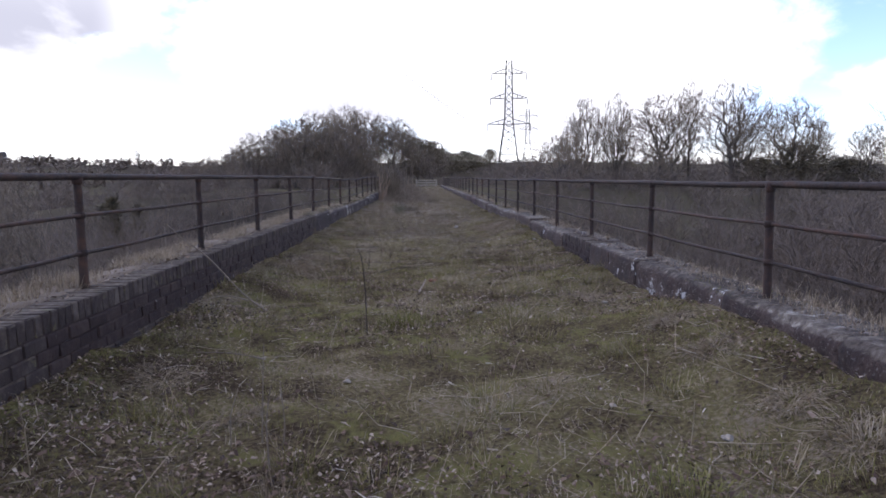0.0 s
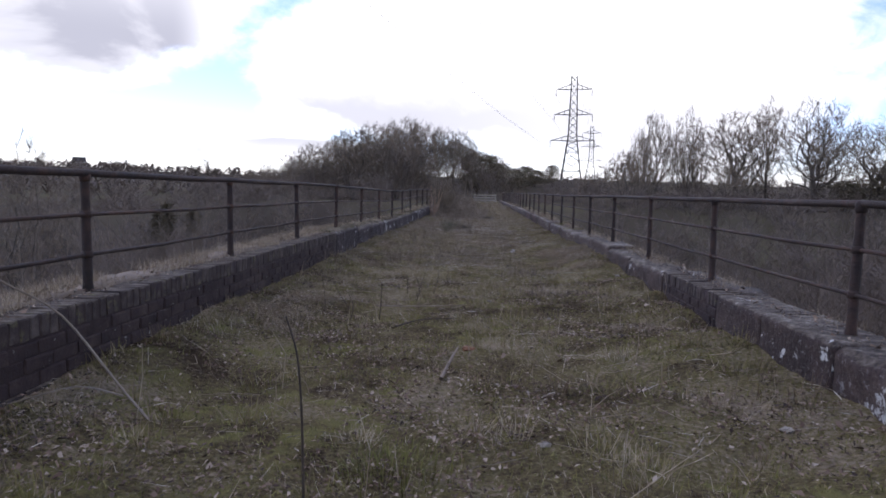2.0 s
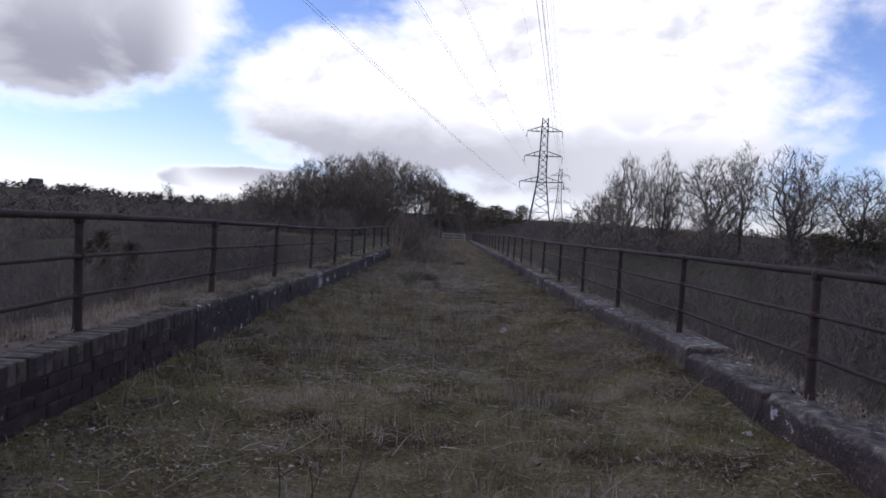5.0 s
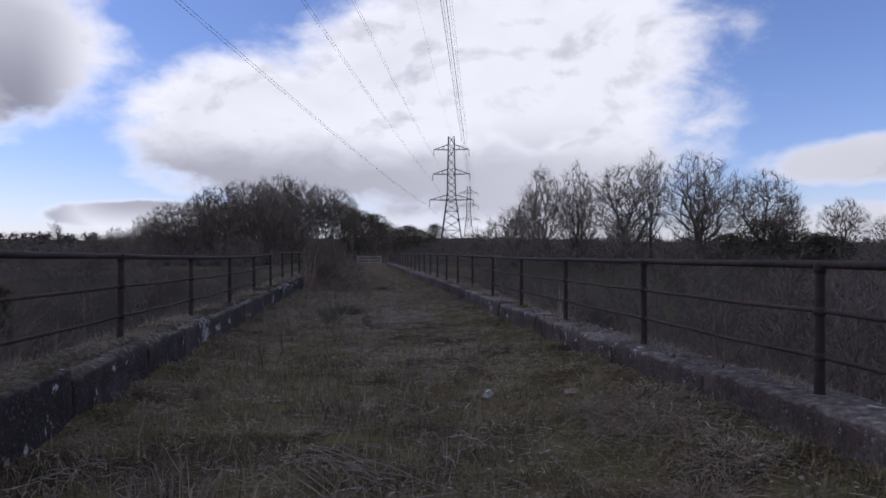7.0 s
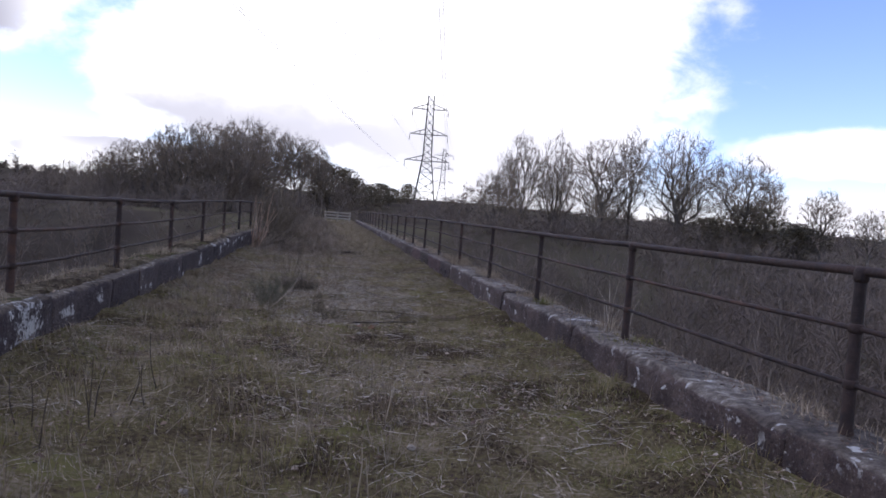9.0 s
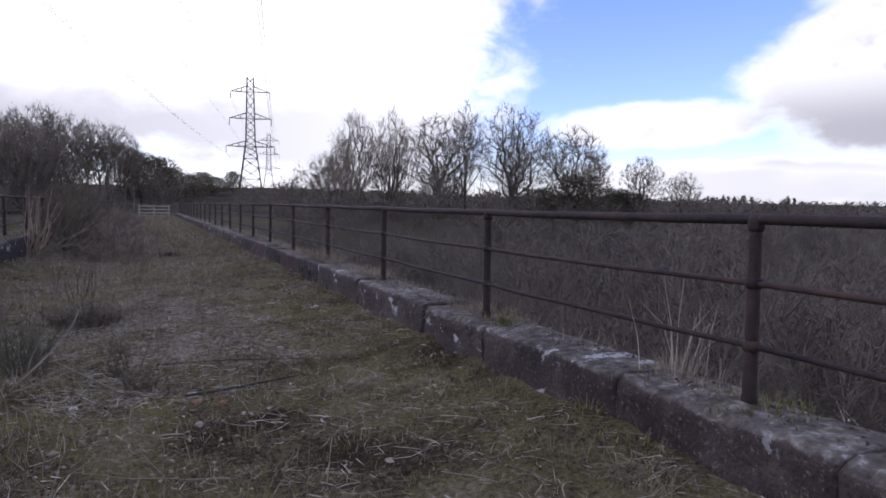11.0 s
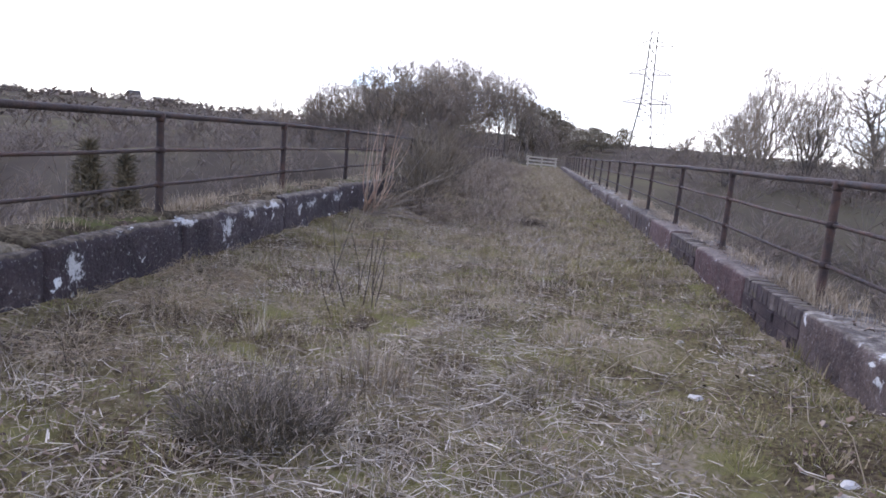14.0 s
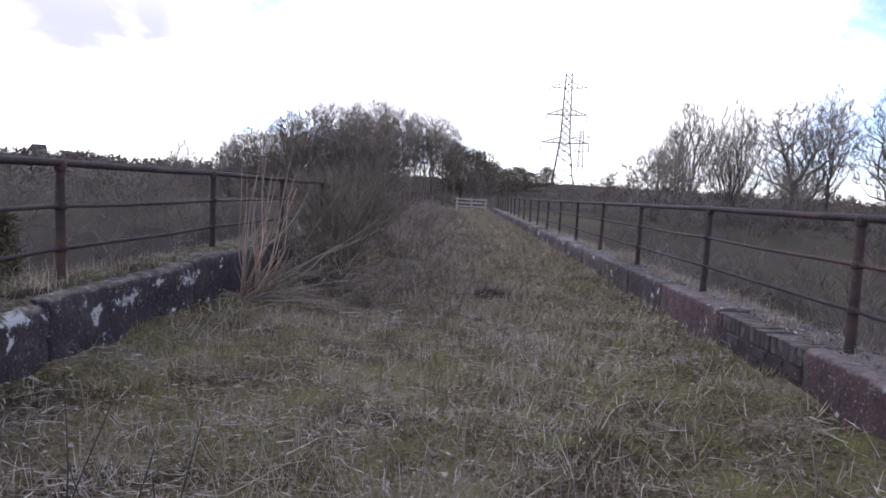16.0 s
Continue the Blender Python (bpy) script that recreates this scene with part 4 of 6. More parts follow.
def lace(seed, height=10.0, wide=8.0, low=0.28, count=420, price=0.35, stems=1, shape="dome", tip=0.010, twigs=6, twig=0.7, fine=0.0055, bend=0.06, lean=0.0):
    """Branching wood grown towards the ends of a crown: thick rows and thin rows, each x0 y0 z0 x1 y1 z1 r0 r1."""
    r = np.random.default_rng(seed)
    ends = crown_points(r, count, height, wide, low, shape)
    nodes, parent, way = [], [], []
    for k in range(stems):
        a, side = 6.28 * k / stems + r.random(), 0.0 if stems == 1 else 0.07
        p = np.array([math.cos(a) * side, math.sin(a) * side, -0.3])
        d = np.array([math.cos(a) * (lean if stems == 1 else 0.16 + 0.10 * r.random()), math.sin(a) * (lean if stems == 1 else 0.16 + 0.10 * r.random()), 1.0])
        steps = 6
        last, dist = -1, 0.0
        for i in range(steps + 1):
            nodes.append(p.copy())
            parent.append(last)
            way.append(dist)
            last = len(nodes) - 1
            d = d + np.append(r.normal(0, bend, 2), 0)
            p = p + d / np.linalg.norm(d) * (height * (low + 0.12) / steps)
            dist += height * (low + 0.12) / steps
    order = np.argsort(np.linalg.norm(ends - (0, 0, height * low), axis=1))
    P, W = np.zeros((len(nodes) + count * 4, 3)), np.zeros(len(nodes) + count * 4)
    n = len(nodes)
    P[:n], W[:n] = nodes, way
    for e in ends[order]:
        gap = np.linalg.norm(P[:n] - e, axis=1)
        j = int(np.argmin(gap + price * W[:n] + 0.5 * np.clip(P[:n, 2] - e[2], 0, 9)))
        far = float(gap[j])
        k = int(np.clip(far / 0.8, 1, 3))
        a = P[j].copy()
        for i in range(1, k + 1):
            u = i / k
            q = a + (e - a) * u
            if i < k:
                q = q + r.normal(0, bend * far, 3) * (1, 1, 0.6) + (0, 0, -0.03 * far)
            P[n], W[n] = q, W[j] + np.linalg.norm(q - P[j])
            parent.append(j)
            j = n
            n += 1
    load = np.zeros(n)
    kids = np.zeros(n, int)
    for i in range(n - 1, -1, -1):
        load[i] += kids[i] == 0
        if parent[i] >= 0:
            load[parent[i]] += load[i]
            kids[parent[i]] += 1
    rad = tip * load ** 0.47
    thick, thin = [], []
    for i in range(n):
        if parent[i] >= 0:
            j = parent[i]
            (thick if load[i] > 5 else thin).append((*P[j], *P[i], min(rad[j], rad[i] * 1.5), rad[i]))
    few = np.array([i for i in range(n) if load[i] <= 3 and parent[i] >= 0])
    if twigs:
        o = np.repeat(few, twigs)
        run = P[o] - P[[parent[i] for i in o]]
        run /= np.maximum(np.linalg.norm(run, axis=1, keepdims=True), 1e-6)
        base = P[o] - run * r.random((len(o), 1)) * 0.4
        d = run * 0.9 + r.normal(0, 0.45, run.shape) + (0, 0, 0.25)
        d /= np.linalg.norm(d, axis=1, keepdims=True)
        length = twig * r.uniform(0.45, 1.25, (len(o), 1))
        knee = base + d * length * 0.5
        d2 = d + r.normal(0, 0.16, d.shape) + (0, 0, 0.08)
        d2 /= np.linalg.norm(d2, axis=1, keepdims=True)
        d3 = d + r.normal(0, 0.38, d.shape)
        d3 /= np.linalg.norm(d3, axis=1, keepdims=True)
        f = np.full((len(o), 1), fine)
        rows = np.concatenate([np.concatenate([base, knee, f * 1.25, f], 1), np.concatenate([knee, knee + d2 * length * 0.6, f, f * 0.5], 1), np.concatenate([knee, knee + d3 * length * 0.5, f * 0.8, f * 0.4], 1)])
        thin = np.concatenate([np.array(thin), rows])
    return thick, thin


def laced(seed, bark=None, twig_mat=None, sides=6, **kw):
    thick, thin = lace(seed, **kw)
    tv, tf = tubes(thick, sides)
    nv, nf = ribbons(thin, np.random.default_rng(seed + 1))
    return mesh("trunk", tv, tf, bark or M_BARK, True), mesh("crown", nv, nf, twig_mat or M_TWIG)


def crown_top(meshes):
    v = np.empty(len(meshes[1].vertices) * 3, np.float32)
    meshes[1].vertices.foreach_get("co", v)
    return float(v[2::3].max())


def plant(name, label, category, group, meshes, x, y, top, wide=1.0, turn=0.0, z=None):
    """Stands a tree on the land so that its crown ends at the height top."""
    z = float(land_z(x, y)) if z is None else z
    s = (top - z) / TOPS[id(meshes)]
    return tree(name, label, category, group, meshes, pose(x, y, z, 0, 0, turn) @ Matrix.Diagonal((wide * s, wide * s, s, 1)))


# ---- the row of bare trees on the right-hand bank ----
oak_a = laced(101, height=13, wide=10.5, low=0.24, count=720, price=0.5, shape="dome", tip=0.023, twigs=9, twig=0.9, fine=0.0075, bend=0.05)
oak_b = laced(102, height=14, wide=10.0, low=0.18, count=720, price=0.55, shape="dome", tip=0.023, twigs=9, twig=0.9, fine=0.0075, bend=0.05)
oak_c = laced(103, height=12, wide=9.5, low=0.18, count=620, price=0.5, shape="dome", tip=0.023, twigs=9, twig=0.9, fine=0.0075, bend=0.05)
birch = laced(111, height=16, wide=6.5, low=0.22, count=560, price=0.7, shape="flame", tip=0.015, twigs=9, twig=0.9, fine=0.0065, bend=0.03)
alder_a = laced(121, height=14, wide=9.0, low=0.08, count=760, price=0.8, stems=4, shape="flame", tip=0.017, twigs=9, twig=0.9, fine=0.007, bend=0.03)
alder_b = laced(122, height=14, wide=8.5, low=0.08, count=720, price=0.8, stems=5, shape="flame", tip=0.017, twigs=9, twig=0.9, fine=0.007, bend=0.03)
willow = laced(123, height=9, wide=9.0, low=0.10, count=520, price=0.5, stems=3, shape="dome", tip=0.016, twigs=9, twig=0.9, fine=0.0075, bend=0.06)
tall = laced(131, height=24, wide=9.0, low=0.30, count=700, price=0.6, shape="flame", tip=0.011, twigs=9, twig=0.9, fine=0.005, bend=0.04)
slim = laced(132, height=20, wide=5.0, low=0.45, count=360, price=0.6, shape="flame", tip=0.011, twigs=8, twig=0.8, fine=0.007, bend=0.04)
TOPS = {id(m): crown_top(m) for m in (oak_a, oak_b, oak_c, birch, alder_a, alder_b, willow, tall, slim)}
OAK, BIRCH, ALDER, WILLOW = "leafless spreading oak on the wooded bank", "slender leafless birch on the wooded bank", "many-stemmed leafless alder on the wooded bank", "low spreading leafless willow on the wooded bank"
for x, y, top, wide, kind, label, turn in (
        (24.4, 97, 14.2, 1.0, alder_a, ALDER, 0), (28.9, 95, 14.3, 1.0, alder_b, ALDER, 40), (32.0, 104, 10.2, 0.9, alder_a, ALDER, 130), (36.2, 97, 14.2, 1.15, oak_a, OAK, 20), (39.0, 100, 8.4, 0.95, willow, WILLOW, 70),
        (42.0, 101, 17.2, 1.0, birch, BIRCH, 10), (45.2, 93, 15.3, 1.15, oak_b, OAK, 200), (48.6, 98, 12.2, 0.95, alder_b, ALDER, 250), (49.8, 86, 12.2, 1.2, oak_c, OAK, 90), (54.6, 88, 9.8, 1.0, alder_a, ALDER, 310),
        (59.6, 84, 8.5, 1.0, oak_a, OAK, 160), (63.6, 81, 6.4, 1.0, oak_c, OAK, 30), (18.6, 88, 7.4, 1.1, willow, WILLOW, 15), (21.4, 92, 8.8, 0.95, willow, WILLOW, 210), (15.2, 95, 5.0, 0.8, willow, WILLOW, 120), (33.4, 92, 7.0, 0.95, willow, WILLOW, 300)):
    plant("tree", label, "tree", "bare trees on the bank", kind, x, y, top, wide, turn, min(float(land_z(x, y)), -0.5))

# ---- single trees close to the viaduct ----
plant("tree", "tall leafless tree rising beside the railing", "tree", "trees beside the viaduct", tall, 19.4, 17.4, 11.5, 0.9, 35)
for x, y, top, kind, label in ((-21, 15, 7.0, slim, "tall leafless birch rising from the valley"), (-24, 33, 4.4, slim, "thin leafless birch top above the scrub"), (-30, 47, 3.4, slim, "thin leafless birch top above the scrub"),
                               (-19, 66, 4.4, slim, "thin leafless birch near the wood's edge")):
    plant("tree", label, "tree", "trees beside the viaduct", kind, x, y, top, 0.9, x * 31)

SAPLING = [tree_meshes(s, bark=M_PALE, twigs=M_PALE, sides=5, height=10, girth=0.05, kids=(12, 4), spread=0.4, rise=0.2, wiggle=0.08, bare=0.4, ratio=0.3, twig=0.008) for s in (151, 152)]
TOPS.update((id(m), crown_top(m)) for m in SAPLING)
for i, (x, y, top) in enumerate(((-7.0, 6.5, 0.7), (-7.6, 8.2, 0.3), (-8.5, 9.5, 0.6), (-6.4, 12.5, 0.2), (-9.0, 14.0, 0.5), (-7.2, 17.5, 0.3), (-9.5, 21.0, 0.6), (-8.0, 26.0, 0.4), (-10.5, 31.0, 0.8), (9.0, 12.0, 0.3), (8.2, 20.0, 0.2), (10.0, 27.0, 0.5))):
    z = float(land_z(x, y))
    k = SAPLING[i % 2]
    tree("sapling", "thin pale leafless sapling standing among the scrub", "sapling", "pale saplings", k, pose(x, y, z, 0, 0, i * 67) @ Matrix.Diagonal((1, 1, (top - z) / TOPS[id(k)], 1)))

# ---- the wood on the rise beyond the far end ----
WOOD = [laced(s, bark=M_PALE, sides=5, height=15, wide=6.5, low=0.22, count=420, price=0.6, stems=1 + s % 2, shape="flame", tip=0.018, twigs=6, twig=1.0, fine=0.013, bend=0.05, lean=0.05) for s in (201, 202, 203, 204)]
DOME = [laced(s, sides=5, height=10, wide=9.5, low=0.06, count=800, price=0.6, stems=5, shape="thicket", tip=0.013, twigs=6, twig=0.85, fine=0.013, bend=0.06) for s in (211, 212, 213)]
TOPS.update((id(m), crown_top(m)) for m in WOOD + DOME)
_r = np.random.default_rng(33)
SLENDER, DENSE = "slender leafless tree of the wood at the far end", "dense rounded leafless tree at the wood's edge"
for i, (x, y, top) in enumerate(((-15.0, 113, 13.8), (-13.0, 115, 14.5), (-11.0, 112, 13.9), (-9.0, 114, 13.2), (-7.2, 111, 12.5), (-5.6, 113, 12.4), (-4.2, 110, 11.8), (-2.8, 113, 11.6), (-1.5, 112, 10.5),
                                 (-17.5, 118, 13.3), (-20.5, 118, 12.1), (-24.0, 116, 10.3), (-12.0, 124, 14.3), (-8.0, 126, 13.5), (-4.8, 127, 12.5), (-16.0, 128, 13.9), (-2.4, 129, 10.6))):
    plant("tree", SLENDER, "tree", "wood at the far end", WOOD[i % 4], x, y, top, float(_r.uniform(0.8, 1.0)), i * 51)
for i, (x, y, top) in enumerate(((-33.0, 102, 5.2), (-30.0, 106, 7.0), (-26.6, 103, 8.6), (-23.0, 105, 10.2), (-19.6, 102, 11.2), (-16.4, 104, 12.0), (-13.2, 105, 11.6), (-10.2, 107, 9.0), (-36.5, 104, 4.2), (-40.0, 108, 3.4))):
    plant("tree", DENSE, "tree", "wood at the far end", DOME[i % 3], x, y, top, 1.0, i * 77)


def skyline(x_over_d):
    """Rise of the wood's outline over eye height, as a share of distance, by side offset as a share of distance."""
    return float(np.interp(x_over_d, [-0.36, -0.30, -0.24, -0.19, -0.135, -0.10, -0.06, -0.03, -0.005], [0.020, 0.045, 0.075, 0.10, 0.118, 0.112, 0.10, 0.095, 0.075]))


# ---- dark ivy-clad and evergreen masses closing the track ahead ----
def evergreen(seed, height, width, cone=False):
    def shape(r, n):
        u = r.random(n) ** 0.7
        ang, lobe = r.uniform(0, 2 * np.pi, n), r.integers(0, 9, n)
        k = np.random.default_rng(seed + 5).uniform(-1, 1, (9, 3))
        rad = width * (1 - u) * np.sqrt(r.random(n)) if cone else width * 0.45 * r.random(n) ** 0.4
        z = 0.5 + u * (height - 0.5) if cone else 0.15 * height + 0.8 * height * r.random(n)
        x, y = rad * np.cos(ang), rad * np.sin(ang)
        if not cone:
            prof = np.sqrt(np.clip(1 - ((z / height - 0.45) / 0.56) ** 2, 0, 1))
            x, y = (x + k[lobe, 0] * width * 0.45) * prof, (y + k[lobe, 1] * width * 0.45) * prof
            z = z + k[lobe, 2] * height * 0.07
        return np.stack([x, y, z], 1)
    r = np.random.default_rng(seed + 3)
    p = shape(r, 3600)
    d = r.normal(0, 1, p.shape) + (0, 0, 0.9)
    d *= r.uniform(0.25, 0.8, (len(p), 1)) / np.linalg.norm(d, axis=1, keepdims=True)
    v, f = ribbons(np.concatenate([p, p + d, np.full((len(p), 1), 0.06), np.full((len(p), 1), 0.02)], 1), r)
    thick, thin = grow(seed, height * 0.9, 0.18, (6, 3), 0.8, 0.1, 0.12, twig=0.03)
    tv, tf = tubes(thick, 5)
    return mesh("trunk", tv, tf, M_BARK, True), mesh("crown", v, f, M_IVY)


EVER = [evergreen(s, 10, 4.2) for s in (301, 302, 303)]
CONE = [evergreen(s, 12, 2.6, True) for s in (311, 312)]
for i, (x, y, top, w) in enumerate(((-0.6, 126, 8.6, 1.1), (1.6, 124, 7.9, 1.1), (4.0, 140, 7.2, 1.1), (7.0, 150, 6.6, 1.2), (10.5, 158, 7.4, 1.0), (13.5, 170, 7.0, 1.1), (18.5, 176, 8.6, 0.8))):
    z = float(land_z(x, y))
    s = (top - z) / 10.0
    tree("tree", "dark ivy-clad tree closing the end of the track", "tree", "dark trees ahead", EVER[i % 3], pose(x, y, z, 0, 0, i * 63) @ Matrix.Diagonal((w, w, s, 1)))
for i, (x, y, top, w) in enumerate(((51, 86, 5.4, 1.3), (46, 87, 3.6, 1.2), (56.5, 86, 3.8, 1.2), (63, 92, 3.4, 1.2))):
    z = float(land_z(x, y))
    tree("bush", "dark rounded evergreen thicket under the bare trees", "bush", "dark thickets on the bank", EVER[(i + 1) % 3], pose(x, y, z, 0, 0, i * 47) @ Matrix.Diagonal((w, w, (top - z) / 10.0, 1)))
for i, (x, y, top) in enumerate(((-28.2, 58, -0.8), (-26.3, 59, -1.5), (-30.0, 60, -1.6))):
    z = float(land_z(x, y))
    tree("conifer", "dark conifer standing down in the valley", "tree", "valley conifers", CONE[i % 2], pose(x, y, z, 0, 0, i * 40) @ Matrix.Diagonal((1.15, 1.15, (top - z) / 12, 1)))
# small trees on the far skyline
SMALL = tree_meshes(141, sides=5, height=10, girth=0.22, kids=(11, 7, 5), spread=0.8, rise=0.1, wiggle=0.15, bare=0.2, ratio=0.75, twig=0.03, bole=0.6, dome=True)
SMALL_TOP = max(v.co.z for v in SMALL[1].vertices)
for i, (az, dist, top) in enumerate(((-22.3, 470, 17.5), (10.4, 175, 4.6), (11.8, 170, 4.2), (-17.5, 300, 6.0))):
    x, y = dist * math.sin(radians(az)), dist * math.cos(radians(az))
    z = float(land_z(x, y))
    s = max(6.0, 1.2 + dist * 0.043 - z if i == 0 else 7.0) / SMALL_TOP
    tree("tree", "small round leafless tree on the skyline", "tree", "skyline trees", SMALL, pose(x, y, z, 0, 0, i * 90) @ Matrix.Diagonal((s, s, s, 1)))


# ---- bare scrub filling the valley on both sides ----
def scrub():
    kinds = []
    coarse = []
    for s in range(7):
        thick, thin = grow(400 + s, 7.0, 0.022, (7, 4), 0.55, 0.22, 0.12, bare=0.2, stems=3, ratio=0.40, twig=0.0065, lean=0.16, reach=0.7, steps=(6, 3, 1))
        kinds.append(ribbons(thick + thin, np.random.default_rng(s)))
        thick, thin = grow(420 + s, 7.0, 0.035, (8, 3), 0.6, 0.2, 0.13, bare=0.2, stems=3, ratio=0.42, twig=0.019, lean=0.2, reach=0.75, steps=(6, 3, 1))
        coarse.append(ribbons(thick + thin, np.random.default_rng(s)))
    r = np.random.default_rng(44)
    chunks, far = [], []

    def put(x, y, top, size, wide):
        v, f = (kinds if abs(x) < 26 and y < 60 else coarse)[int(r.integers(7))]
        w = turn_z(v, r.uniform(0, 6.28)) * (size * wide, size * wide, size)
        return w + (x, y, top - 7.0 * size), f

    for side in (-1, 1):
        for _ in range(290):
            y = float(r.uniform(-8, 88))
            x = side * float(3.6 + 60 * r.random() ** 1.35)
            if side > 0:
                x = 9.5 + 54 * ((x - 3.6) / 60)
            near = abs(x) < 9
            low, high = (-2.2, -0.3) if near else (-1.8, 0.2)
            if side > 0 and not near:
                low, high = (-3.2, -0.9) if abs(x) < 16 else (-1.4, 0.4)
            if side < 0 and x < -12 and y > 36:      # lower growth before the conifers
                low, high = -5.2, -2.6
            chunks.append(put(x, y, float(r.uniform(low, high)), float(r.uniform(0.85, 1.2)), 1.15))
    for _ in range(230):                       # low growth on the valley floor
        x, y = float(r.choice([r.uniform(-62, -20), r.uniform(14, 50)])), float(r.uniform(20, 92))
        chunks.append(put(x, y, float(r.uniform(-8.0, -4.6)), float(r.uniform(0.7, 1.0)), 1.9))
    for _ in range(46):                        # taller saplings close by the viaduct
        y = float(r.uniform(14, 34))
        x = -0.46 * (y + 2) + float(r.uniform(-1.6, 1.6))
        chunks.append(put(x, y, float(r.uniform(-0.8, 0.3)), 1.1, 1.1))
    for _ in range(28):                        # a thicket half-way down the valley side
        chunks.append(put(float(r.uniform(-20, -15.2)), float(r.uniform(32, 38)), float(r.uniform(-1.3, -0.1)), 1.1, 1.3))
    for _ in range(130):                       # growth below the railing on the sunny side
        chunks.append(put(float(r.uniform(11, 48)), float(r.uniform(32, 84)), float(r.uniform(-4.6, -1.6)), float(r.uniform(0.8, 1.1)), 1.6))
    for _ in range(170):                       # on the face of the far bank
        x, y = float(r.choice([r.uniform(-75, -10), r.uniform(12, 60)], p=(0.65, 0.35))), float(r.uniform(58, 84))
        h = float(r.uniform(2.0, 4.0))
        chunks.append(put(x, y, float(land_z(x, y)) + h, h / 6.0, 1.7))
    for _ in range(310):                       # along the banks and round the far end
        x, y = float(r.uniform(-75, 70)), float(r.uniform(79, 125))
        if abs(x) < 2.6:
            x += 6 * math.copysign(1, x)
        z = float(land_z(x, y))
        h = float(r.uniform(2.2, 4.6)) * (0.55 if abs(x) < 9 else 1.0)
        chunks.append(put(x, y, z + h, h / 6.0, 1.6))
    for az in np.linspace(13, 46, 70):         # foot of the tree row
        d = float(r.uniform(76, 98))
        x, y = d * math.sin(radians(az)), 9 + d * math.cos(radians(az))
        chunks.append(put(x, y, float(r.uniform(0.6, 4.2)) - 1.4 * (az > 36), 1.1, 1.7))
    for _ in range(130):                       # underwood of the rise beyond the far end
        u, d = float(r.uniform(-0.34, 0.03)), float(r.uniform(104, 168))
        x, y = u * d, d - 4
        z = float(land_z(x, y))
        h = max(1.6, (1.2 + d * skyline(u) - z) * float(r.uniform(0.35, 0.7)) * (0.45 if -0.085 < u < -0.005 else 1.0))
        chunks.append(put(x, y, z + h, h / 6.5, 1.5))
    v, f = merge(chunks)
    tagged(new("scrub", mesh("scrub", v, f, M_SCRUB)), "dense leafless brown scrub and saplings filling the valley", "scrub", "", "stuff")
    big, mid = [], []
    for q in range(5):
        thick, thin = grow(450 + q, 7.0, 0.12, (9,), 0.6, 0.2, 0.14, bare=0.1, stems=2, ratio=0.5, twig=0.13, lean=0.2, steps=(5, 3))
        big.append(ribbons(thick + thin, np.random.default_rng(q)))
        thick, thin = grow(460 + q, 7.0, 0.10, (8, 3), 0.5, 0.22, 0.11, bare=0.15, stems=2, ratio=0.46, twig=0.045, lean=0.2, reach=0.7, steps=(5, 3, 1))
        mid.append(ribbons(thick + thin, np.random.default_rng(q)))
    for i in range(1450):                      # far woods
        a, d = float(r.uniform(-72, 74)), 90 + 430 * float(r.random()) ** 0.9
        if i > 1250:
            a, d = float(r.uniform(-64, -10)), float(r.uniform(230, 520))
        elif i > 1040:
            a, d = float(r.uniform(10, 60)) * (1 if i % 4 == 0 else -1), float(r.uniform(495, 535))
        x, y = d * math.sin(radians(a)), d * math.cos(radians(a))
        if -60 < x < 75 and 70 < y < 300:
            continue
        z = float(land_z(x, y))
        v, f = (mid if d < 240 else big)[int(r.integers(5))]
        k = float(r.uniform(0.7, 1.15)) * (0.8 if x > 0 else 1.0) * (1.25 if 1040 < i < 1251 else 1.0)
        wide, tall_k = (3.2, 0.68) if d > 300 else (2.0, 1.0)
        far.append((turn_z(v, r.uniform(0, 6.28)) * (k * wide, k * wide, k * tall_k) + (x, y, z - 1.0), f))
    v, f = merge(far)
    tagged(new("far_woods", mesh("far_woods", v, f, M_SCRUB)), "distant leafless brown woods on the valley sides", "woods", "", "stuff")


scrub()


def plantation():
    r = np.random.default_rng(55)
    chunks = []
    for c_az, c_d, n in ((-36, 610, 22), (-40.5, 630, 26), (-46, 640, 20), (-27.5, 580, 9), (47, 640, 14)):
        for _ in range(n):
            az, d = c_az + r.normal(0, 1.3), c_d + r.normal(0, 12)
            x, y = d * math.sin(radians(az)), d * math.cos(radians(az))
            z, h = float(land_z(x, y)) - 1.2, float(r.uniform(5, 7.5))
            m = 90
            u = r.random(m)
            ang = r.uniform(0, 6.28, m)
            rad = 2.4 * (1 - u) * np.sqrt(r.random(m)) + 0.2
            p = np.stack([x + rad * np.cos(ang), y + rad * np.sin(ang), z + u * h], 1)
            rows = np.concatenate([p, p + r.normal(0, 0.9, (m, 3)), np.full((m, 1), 0.5), np.full((m, 1), 0.15)], 1)
            chunks.append(ribbons(rows, r))
    v, f = merge(chunks)
    tagged(new("plantation", mesh("plantation", v, f, M_IVY)), "dark conifer plantations along the far skyline", "woods", "", "stuff")


plantation()


